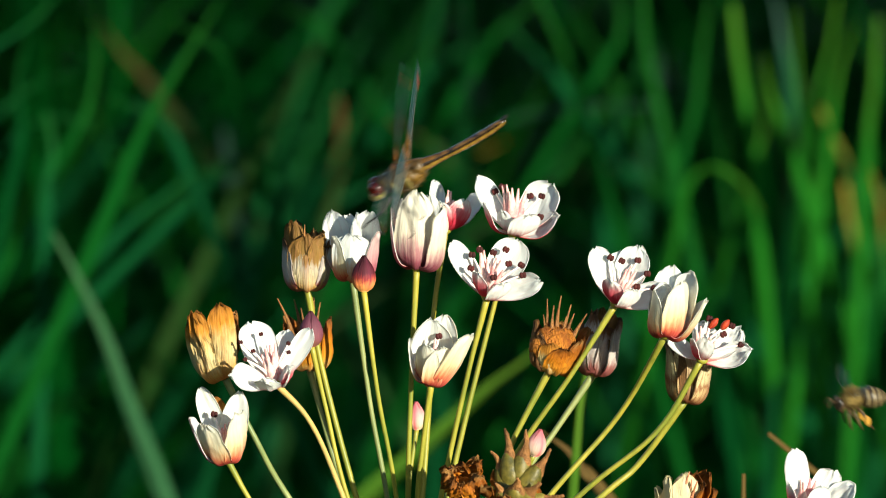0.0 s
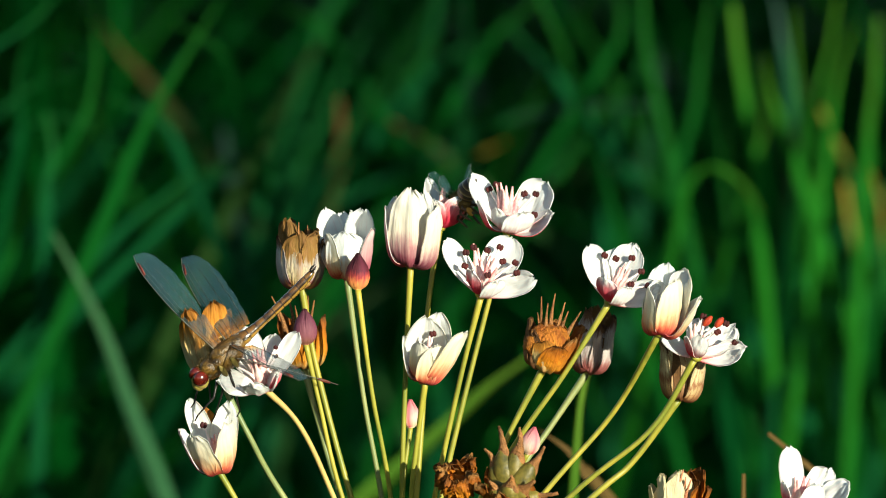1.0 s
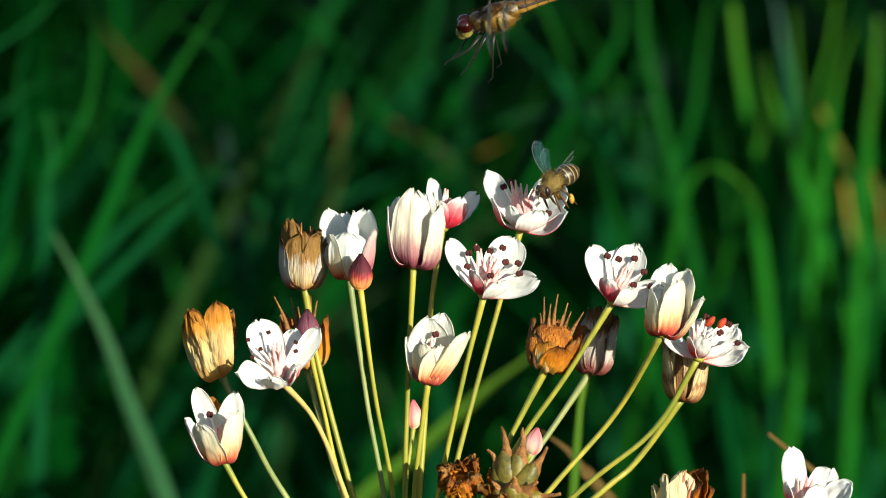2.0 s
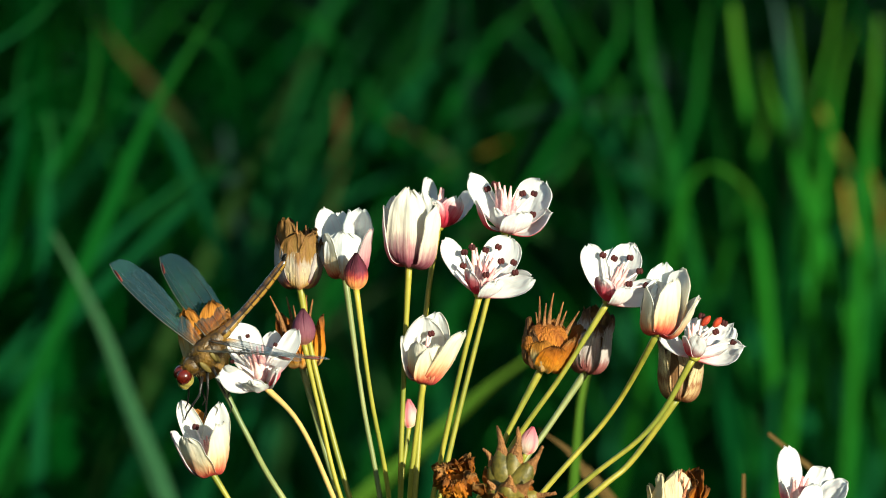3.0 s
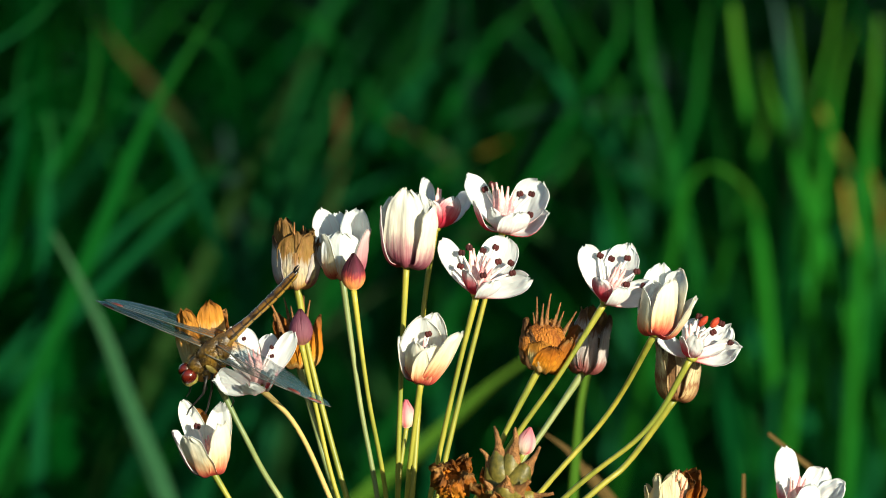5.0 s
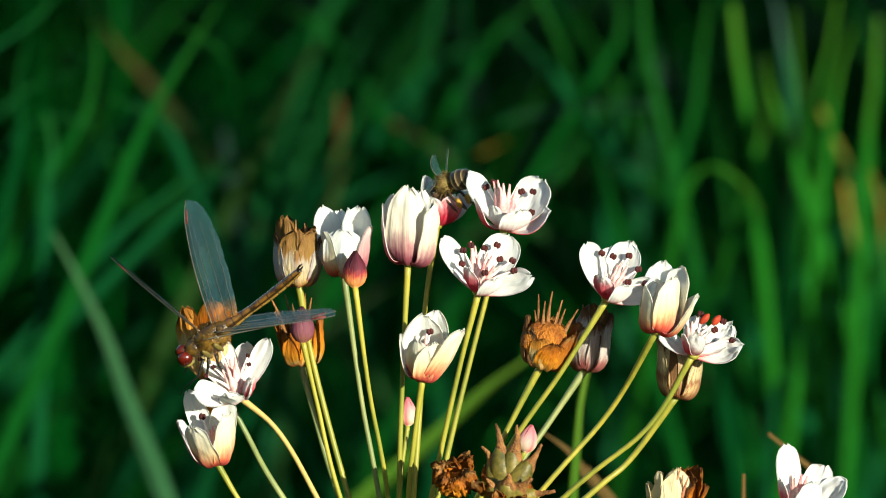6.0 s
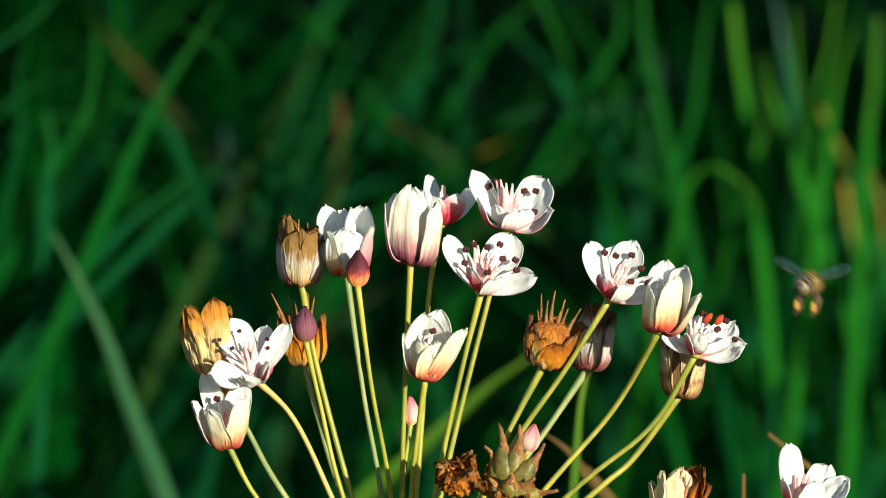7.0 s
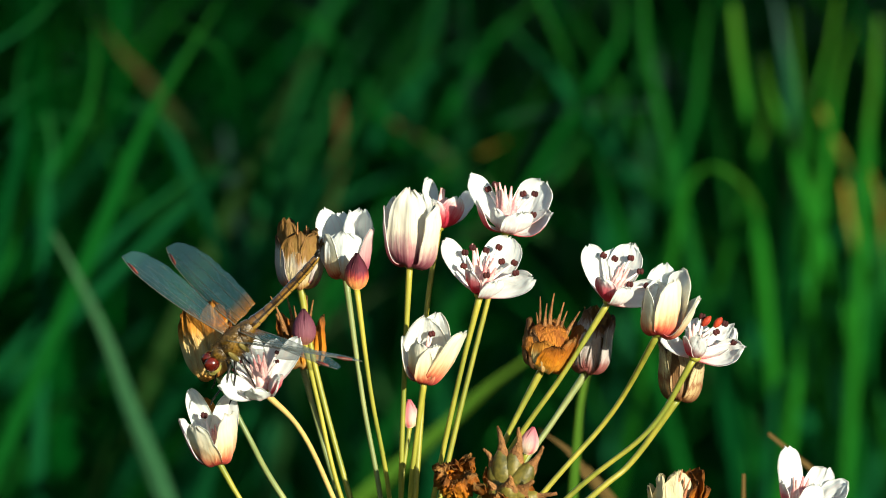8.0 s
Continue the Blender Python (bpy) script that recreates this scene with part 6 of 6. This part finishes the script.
def motions():
    # the umbel sways a little: seconds, millimetres to the side and up
    sway = [
        (0.0, 10.5, 9.0), (0.1, 2.0, 4.0), (0.2, 5.0, 4.0), (0.3, 8.0, 9.0), (0.5, 0.0, 9.0), (1.0, 0.0, 5.0), (1.4, 6.0, 6.0), (1.5, 4.0, 6.0), (1.7, 2.0, 5.0),
        (2.2, 8.0, 7.0), (2.8, 12.0, 9.0), (3.0, -3.0, 4.5), (3.5, 3.0, 6.0), (4.0, -7.0, 4.0), (4.5, -4.0, 9.0), (4.7, -11.0, 6.0), (5.2, -6.0, 5.0), (5.8, -8.0, 3.0),
        (5.9, -10.0, 3.0), (6.0, -5.0, 1.0), (6.5, -9.0, 2.0), (6.8, -7.0, 2.0), (7.0, 0.0, 0.0), (7.1, -7.0, 3.0), (7.2, -8.0, 5.0), (7.5, -2.0, 2.0), (8.0, -2.0, 5.0)]
    plain = [(t, 0.13 * x, -0.131 * y, 0.0) for t, x, y in sway]
    # two flowers are pushed about by the insect: and degrees of lean
    lean_b = [(0.0, 1.89, -2.16, -2.32), (0.1, 0.80, -1.53, -2.59), (0.2, 1.13, -1.43, -2.41), (0.3, 2.17, -3.30, -0.03), (0.5, 1.25, -3.52, 0.87), (1.0, 0.89, -2.33, -0.81), (1.4, 1.07, -1.33, -0.89), (1.5, 0.15, -0.09, -2.14), (1.7, 1.47, -2.91, -3.91), (2.3, 1.76, -2.15, -2.77), (2.6, 1.87, -2.01, -0.07), (2.8, 1.79, -1.61, -0.71), (3.0, 0.31, -1.91, -1.21), (3.5, 1.23, -2.37, -1.54), (4.0, -0.01, -2.21, -1.26), (4.5, 0.32, -2.76, -1.31), (4.7, -0.53, -2.47, -1.26), (5.1, -0.08, -2.24, -0.87), (5.4, -0.35, -1.53, -1.67), (5.8, -0.47, -1.46, -1.55), (5.9, -0.62, -1.66, -1.91), (6.0, 0.17, -1.68, 3.66), (6.5, -0.20, -2.08, 1.90), (6.8, -0.64, -0.77, 1.28), (7.0, 0.00, 0.00, 0.00), (7.1, -0.65, -0.88, -1.03), (7.2, -0.39, -1.87, -4.16), (7.5, 0.47, -1.63, -2.76), (7.6, -0.17, -0.51, -0.84), (7.7, 0.43, -1.71, 1.65), (8.0, 1.24, -3.47, -0.74)]
    lean_c = [(0.0, 1.78, -1.71, 2.42), (0.1, 0.60, -0.95, 2.55), (0.2, 1.04, -1.02, 2.47), (0.3, 1.56, -1.85, 4.73), (0.5, 1.04, -2.50, 4.57), (1.0, 1.45, -2.49, 4.59), (1.4, 1.77, -2.03, 0.80), (1.5, 0.91, -1.28, 1.44), (1.7, 0.94, -1.52, 2.50), (2.3, 1.44, -1.36, 3.37), (2.6, 1.75, -1.57, 5.72), (2.8, 2.09, -1.87, 5.66), (3.0, 0.69, -1.97, 5.70), (3.5, 1.73, -2.49, 5.23), (4.0, 0.43, -2.22, 4.92), (4.5, 0.81, -2.87, 4.76), (4.7, -0.15, -2.41, 5.00), (5.1, 0.47, -2.44, 4.97), (5.4, -0.71, -0.76, 1.95), (5.8, -0.73, -0.78, 1.93), (5.9, -0.88, -0.92, 1.91), (6.0, 0.25, -1.27, 3.65), (6.5, -0.20, -1.49, 2.54), (6.8, -0.52, -0.76, 1.44), (7.0, 0.00, 0.00, 0.00), (7.1, -1.30, 0.09, 1.01), (7.2, -0.39, -1.48, 3.21), (7.5, 0.32, -1.00, 2.83), (7.6, 0.13, -0.84, 2.03), (7.7, 0.32, -1.16, 5.09), (8.0, 0.28, -1.34, 3.23)]
    lean_k = [(0.0, 1.36, -1.18, 0.00), (0.5, 0.00, -1.18, 0.00), (1.0, 0.00, -0.66, 0.00), (1.4, 0.78, -0.79, 0.00), (1.5, 0.51, -0.82, 0.07), (1.6, 0.59, 0.09, -1.09), (1.7, 0.54, 0.51, -1.42), (2.1, 1.15, 0.21, -1.07), (2.4, 1.21, -1.01, 0.00), (2.8, 1.56, -1.18, 0.00), (3.0, -0.39, -0.59, 0.00), (3.5, 0.39, -0.79, 0.00), (4.0, -0.91, -0.53, 0.00), (4.5, -0.52, -1.18, 0.00), (4.7, -1.43, -0.79, 0.00), (5.2, -0.78, -0.66, 0.00), (5.8, -1.04, -0.39, 0.00), (6.0, -0.65, -0.13, 0.00), (6.5, -1.17, -0.26, 0.00), (7.0, 0.00, -0.00, 0.00), (7.1, -0.91, -0.39, 0.00), (7.5, -0.26, -0.26, 0.00), (8.0, -0.26, -0.66, 0.00)]
    own = {f_b.name: lean_b, f_c.name: lean_c, f_k.name: lean_k}
    for ob in swayed:
        walk(ob, [(t, Matrix.Translation(NODE + Vector((x, 0, z)) * MM) @ Matrix.Rotation(radians(-a), 4, "Y")) for t, x, z, a in own.get(ob.name, plain)])
    walk(scape, [(t, Matrix.Translation((NODE.x + x * MM, NODE.y, z * MM))) for t, x, z, a in plain])

    walk(darter, [
        (0.00, poise((-0.0079, -0.0199, 1.0195), (-0.861, 0.312, -0.401), (-0.499, -0.372, 0.783))),
        (0.10, poise((-0.0325, -0.0196, 1.0094), (-0.870, 0.290, -0.400), (-0.487, -0.373, 0.790))),
        (0.20, poise((-0.0379, -0.0204, 0.9944), (-0.862, 0.357, -0.359), (-0.483, -0.366, 0.795))),
        (0.30, poise((-0.0466, -0.0172, 0.9760), (-0.961, 0.067, -0.269), (-0.268, -0.471, 0.841))),
        (0.50, poise((-0.0493, -0.0183, 0.9778), (-0.883, -0.073, -0.463), (-0.306, -0.658, 0.688))),
        (1.00, poise((-0.0490, -0.0177, 0.9780), (-0.774, -0.158, -0.613), (-0.427, -0.584, 0.690))),
        (1.30, poise((-0.0487, -0.0173, 0.9781), (-0.771, -0.192, -0.607), (-0.411, -0.578, 0.705))),
        (1.40, poise((-0.0478, -0.0145, 0.9819), (-0.788, -0.160, -0.595), (-0.470, -0.469, 0.748))),
        (1.50, poise((-0.0268, -0.0176, 1.0106), (-0.872, 0.111, -0.477), (-0.481, -0.377, 0.792))),
        (1.60, poise((-0.0037, -0.0174, 1.0244), (-0.882, 0.099, -0.460), (-0.461, -0.375, 0.804))),
        (1.70, poise((0.0039, -0.0180, 1.0371), (-0.921, 0.147, -0.360), (-0.388, -0.370, 0.844))),
        (2.00, poise((0.0128, -0.0179, 1.0552), (-0.953, 0.138, -0.271), (-0.303, -0.364, 0.880))),
        (2.30, poise((-0.0083, -0.0190, 1.0484), (-0.903, 0.236, -0.358), (-0.424, -0.371, 0.826))),
        (2.50, poise((-0.0354, -0.0185, 1.0023), (-0.904, 0.187, -0.384), (-0.428, -0.372, 0.824))),
        (2.65, poise((-0.0513, -0.0184, 0.9767), (-0.769, 0.035, -0.638), (-0.584, -0.443, 0.680))),
        (2.80, poise((-0.0526, -0.0171, 0.9768), (-0.724, -0.097, -0.683), (-0.580, -0.450, 0.679))),
        (3.00, poise((-0.0530, -0.0178, 0.9789), (-0.715, -0.039, -0.698), (-0.608, -0.459, 0.648))),
        (3.50, poise((-0.0514, -0.0175, 0.9786), (-0.734, -0.114, -0.670), (-0.528, -0.525, 0.668))),
        (3.85, poise((-0.0514, -0.0179, 0.9788), (-0.738, -0.080, -0.670), (-0.539, -0.528, 0.657))),
        (4.00, poise((-0.0506, -0.0190, 0.9795), (-0.732, 0.152, -0.664), (-0.614, -0.569, 0.547))),
        (4.50, poise((-0.0503, -0.0187, 0.9789), (-0.758, 0.103, -0.644), (-0.549, -0.633, 0.546))),
        (5.00, poise((-0.0516, -0.0187, 0.9789), (-0.761, 0.097, -0.642), (-0.545, -0.632, 0.550))),
        (5.15, poise((-0.0470, -0.0146, 0.9836), (-0.804, -0.159, -0.573), (-0.444, -0.482, 0.755))),
        (5.35, poise((-0.0289, -0.0185, 1.0126), (-0.904, 0.187, -0.384), (-0.428, -0.372, 0.824))),
        (5.60, poise((-0.0128, -0.0185, 1.0458), (-0.950, 0.202, -0.238), (-0.283, -0.235, 0.930))),
        (5.80, poise((-0.0082, -0.0170, 1.0352), (-0.970, 0.081, -0.230), (-0.237, -0.089, 0.967))),
        (5.90, poise((-0.0243, -0.0151, 1.0147), (-0.937, -0.097, -0.336), (-0.305, -0.246, 0.920))),
        (6.00, poise((-0.0520, -0.0186, 0.9822), (-0.805, 0.216, -0.552), (-0.536, -0.663, 0.523))),
        (6.20, poise((-0.0508, -0.0184, 0.9837), (-0.820, 0.188, -0.540), (-0.541, -0.563, 0.624))),
        (6.50, poise((-0.0494, -0.0192, 0.9841), (-0.747, 0.250, -0.616), (-0.629, -0.565, 0.534))),
        (6.70, poise((-0.0494, -0.0192, 0.9841), (-0.747, 0.250, -0.616), (-0.629, -0.565, 0.534))),
        (6.80, poise((-0.0529, -0.0174, 0.9871), (-0.690, 0.086, -0.719), (-0.656, -0.495, 0.570))),
        (6.90, poise((-0.0744, -0.0196, 1.0529), (-0.620, 0.278, -0.733), (-0.746, -0.498, 0.442))),
        (7.00, poise((-0.0629, -0.0193, 1.0747), (-0.711, 0.256, -0.655), (-0.694, -0.399, 0.598))),
        (7.10, poise((-0.0407, -0.0206, 1.0466), (-0.729, 0.369, -0.576), (-0.684, -0.386, 0.619))),
        (7.20, poise((-0.0302, -0.0176, 1.0218), (-0.653, 0.106, -0.750), (-0.675, -0.530, 0.513))),
        (7.30, poise((-0.0466, -0.0186, 0.9909), (-0.836, 0.189, -0.515), (-0.532, -0.503, 0.681))),
        (7.40, poise((-0.0552, -0.0194, 1.0177), (-0.875, 0.274, -0.400), (-0.476, -0.327, 0.816))),
        (7.50, poise((-0.0456, -0.0202, 0.9960), (-0.835, 0.338, -0.434), (-0.546, -0.403, 0.735))),
        (7.60, poise((-0.0515, -0.0213, 0.9821), (-0.498, 0.416, -0.761), (-0.729, -0.677, 0.106))),
        (7.70, poise((-0.0510, -0.0199, 0.9792), (-0.515, 0.151, -0.844), (-0.664, -0.692, 0.282))),
        (8.00, poise((-0.0464, -0.0187, 0.9817), (-0.748, 0.076, -0.659), (-0.580, -0.558, 0.594)))])
    air = [(0.0, 0.24), (1.47, 2.57), (5.25, 5.7), (6.83, 7.36), (7.44, 7.56)]
    feathers = {("fore", 1): 65, ("fore", -1): 61, ("hind", 1): 65, ("hind", -1): 61}
    rests = {
        ("fore", 1): [(0.30, -25, 65, -0), (0.50, -44, 74, -42), (1.00, -53, 68, -46), (1.30, -52, 67, -46), (1.40, -50, 65, -35), (2.65, -27, 55, -45), (2.80, -26, 49, -44), (3.00, -28, 48, -46), (3.50, -26, 42, -46), (3.85, -28, 42, -47), (4.00, -49, 41, -57), (4.50, -44, 37, -57), (5.00, -44, 38, -56), (5.15, -37, 43, -37), (5.80, -39, -51, 0), (5.90, -7, 8, 0), (6.00, -26, 83, -34), (6.20, -37, 74, -42), (6.50, -46, 63, -50), (6.70, -46, 63, -50), (6.80, 0, 31, -50), (7.40, -8, 55, 0), (7.60, -12, 51, -60), (7.70, -42, 63, -53), (8.00, -42, 58, -49)],
        ("fore", -1): [(0.30, 19, -11, 2), (0.50, 15, -7, 2), (1.00, 23, -3, 2), (1.30, 24, -2, 2), (1.40, 18, 29, 2), (2.65, 37, -6, 1), (2.80, 34, 2, 1), (3.00, 29, -7, 1), (3.50, 25, -4, 2), (3.85, 26, -7, 2), (4.00, 22, -33, -59), (4.50, 19, -33, -58), (5.00, 15, -32, -58), (5.15, 11, 6, 10), (5.80, 17, -8, 0), (5.90, 20, 8, 0), (6.00, 12, -25, 79), (6.20, 36, -15, 34), (6.50, 35, -15, 33), (6.70, 35, -15, 33), (6.80, 1, -13, 0), (7.40, 30, -26, 0), (7.60, 24, -62, -54), (7.70, 37, -25, 56), (8.00, 32, -20, 0)],
        ("hind", 1): [(0.30, 30, 17, 0), (0.50, 19, 23, -44), (1.00, 10, 11, -50), (1.30, 11, 8, -49), (1.40, 1, 11, -37), (2.65, 1, 32, -49), (2.80, 2, 22, -50), (3.00, -6, 25, -52), (3.50, -0, 20, -51), (3.85, -1, 21, -52), (4.00, -12, 24, -60), (4.50, -7, 21, -60), (5.00, -8, 23, -58), (5.15, -5, 24, -38), (5.80, -65, -36, 0), (5.90, -6, 14, 0), (6.00, -11, 68, -38), (6.20, -18, 56, -46), (6.50, -20, 49, -52), (6.70, -20, 49, -52), (6.80, 5, 26, -52), (7.40, -19, 51, 0), (7.60, -9, 80, -46), (7.70, -13, 35, -60), (8.00, -11, 29, -57)],
        ("hind", -1): [(0.30, 32, 30, -3), (0.50, -2, 6, -3), (1.00, 4, 7, -1), (1.30, 5, 7, -1), (1.40, 27, 37, -1), (2.65, 20, 6, -6), (2.80, 18, 16, -6), (3.00, 12, 4, -6), (3.50, 6, 6, -3), (3.85, 5, 1, -3), (4.00, 24, -39, -55), (4.50, 21, -38, -56), (5.00, 19, -37, -56), (5.15, 30, 9, 12), (5.80, 12, -4, 0), (5.90, 48, 56, 0), (6.00, 21, 14, -7), (6.20, 36, -8, 29), (6.50, 33, -16, 29), (6.70, 33, -16, 29), (6.80, -7, -18, 0), (7.40, 20, -10, 0), (7.60, 1, -38, 56), (7.70, 18, -18, 53), (8.00, 15, -10, -1)]}
    for (which, side), w in darter_wings.items():
        hinge = Vector(HINGES[which]) * MM
        fl = []
        for a, b in air:
            fl += beats(a, b, -34.0, 50.0, 0 if which == "fore" else 1, feathers[which, side])
        walk(w, [(t, wing_pose(hinge, side, *v)) for t, *v in merged(rests[which, side], fl)])

    walk(bee, [
        (0.0, poise((0.0962, -0.0020, 0.9655), (-0.966, -0.241, -0.097), (-0.058, -0.163, 0.985))),
        (0.1, poise((0.0713, -0.0020, 0.9852), (-0.976, -0.195, 0.098), (0.123, -0.125, 0.984))),
        (0.2, poise((0.0510, 0.0000, 1.0046), (-0.981, -0.196, 0.000), (0.029, -0.143, 0.989))),
        (0.3, poise((0.0281, 0.0020, 1.0182), (-0.953, -0.286, -0.095), (-0.050, -0.163, 0.985))),
        (0.4, poise((0.0097, 0.0100, 1.0151), (-0.873, -0.218, -0.436), (-0.380, -0.257, 0.889))),
        (0.5, poise((0.0045, 0.0130, 1.0105), (-0.329, 0.549, -0.768), (-0.512, 0.580, 0.634))),
        (1.0, poise((0.0050, 0.0130, 1.0102), (-0.329, 0.549, -0.768), (-0.512, 0.580, 0.634))),
        (1.2, poise((0.0050, 0.0120, 1.0128), (-0.514, 0.514, -0.686), (-0.592, 0.366, 0.718))),
        (1.3, poise((0.0112, 0.0080, 1.0168), (-0.625, -0.781, 0.000), (0.073, -0.058, 0.996))),
        (1.4, poise((0.0226, 0.0020, 1.0193), (-0.566, -0.823, 0.051), (0.099, -0.006, 0.995))),
        (1.5, poise((0.0269, -0.0020, 1.0205), (-0.760, -0.620, -0.180), (-0.120, -0.125, 0.985))),
        (1.6, poise((0.0274, -0.0040, 1.0156), (-0.683, -0.631, -0.368), (-0.192, -0.331, 0.924))),
        (1.7, poise((0.0267, -0.0040, 1.0166), (-0.683, -0.631, -0.368), (-0.192, -0.331, 0.924))),
        (2.0, poise((0.0264, -0.0040, 1.0166), (-0.683, -0.631, -0.368), (-0.192, -0.331, 0.924))),
        (2.2, poise((0.0358, 0.0000, 1.0250), (0.309, -0.928, 0.206), (-0.113, 0.180, 0.977))),
        (2.4, poise((0.0739, 0.0100, 1.0370), (0.935, 0.295, 0.197), (-0.143, -0.195, 0.970))),
        (2.6, poise((0.1231, 0.0200, 1.0451), (0.949, 0.300, 0.100), (-0.052, -0.165, 0.985))),
        (3.5, poise((0.1788, 0.0600, 1.0438), (0.600, 0.800, 0.000), (0.072, -0.054, 0.996))),
        (4.8, poise((0.1789, 0.0600, 1.0384), (-0.600, 0.800, 0.000), (-0.072, -0.054, 0.996))),
        (5.3, poise((0.1217, 0.0300, 1.0308), (-0.954, 0.301, 0.000), (-0.043, -0.135, 0.990))),
        (5.6, poise((0.0349, 0.0140, 1.0260), (-0.979, 0.206, 0.000), (-0.030, -0.142, 0.989))),
        (5.8, poise((0.0042, 0.0120, 1.0180), (-0.943, -0.314, -0.105), (-0.054, -0.167, 0.985))),
        (5.9, poise((0.0029, 0.0120, 1.0141), (-0.873, 0.218, -0.436), (-0.457, -0.053, 0.888))),
        (6.0, poise((0.0021, 0.0130, 1.0137), (-0.768, 0.512, -0.384), (-0.393, 0.096, 0.914))),
        (6.5, poise((0.0026, 0.0140, 1.0121), (-0.329, 0.549, -0.768), (-0.512, 0.580, 0.634))),
        (6.6, poise((0.0008, 0.0130, 1.0149), (-0.514, 0.686, -0.514), (-0.397, 0.342, 0.852))),
        (6.7, poise((0.0047, 0.0100, 1.0199), (0.365, -0.913, 0.183), (-0.122, 0.148, 0.982))),
        (6.8, poise((0.0104, 0.0060, 1.0235), (0.595, 0.793, 0.132), (-0.008, -0.159, 0.987))),
        (6.9, poise((0.0485, 0.0060, 1.0162), (0.843, 0.527, -0.105), (0.156, -0.053, 0.986))),
        (7.0, poise((0.0848, 0.0100, 0.9901), (0.361, 0.927, -0.103), (0.089, 0.076, 0.993))),
        (7.1, poise((0.1143, 0.0140, 0.9715), (0.928, 0.309, -0.206), (0.240, -0.073, 0.968))),
        (8.0, poise((0.2081, 0.0600, 0.9473), (0.949, 0.316, 0.000), (0.045, -0.134, 0.990)))])
    for (which, side), w in bee_wings.items():
        hinge = Vector(((2.6 if which == "fore" else 1.4), 1.0, 1.9)) * MM
        fl = []
        for a, b in ((0.0, 0.4), (1.2, 1.7), (2.05, 2.6), (5.3, 6.0), (6.6, 7.2)):
            fl += beats(a, b, -25.0, 55.0, 0 if which == "fore" else 1, 60)
        rest = [(0.5, 38, 35), (1.1, 40, 30), (1.75, 45, 25), (2.0, 45, 25), (2.7, 20, 0), (5.2, 20, 0), (6.1, 35, 35), (6.5, 60, 20), (7.3, 20, 0), (8.0, 20, 0)]
        if which == "hind":
            rest = [(t, r - 6, s + 8) for t, r, s in rest]
        walk(w, [(t, wing_pose(hinge, side, *v)) for t, *v in merged(rest, fl)])


motions()
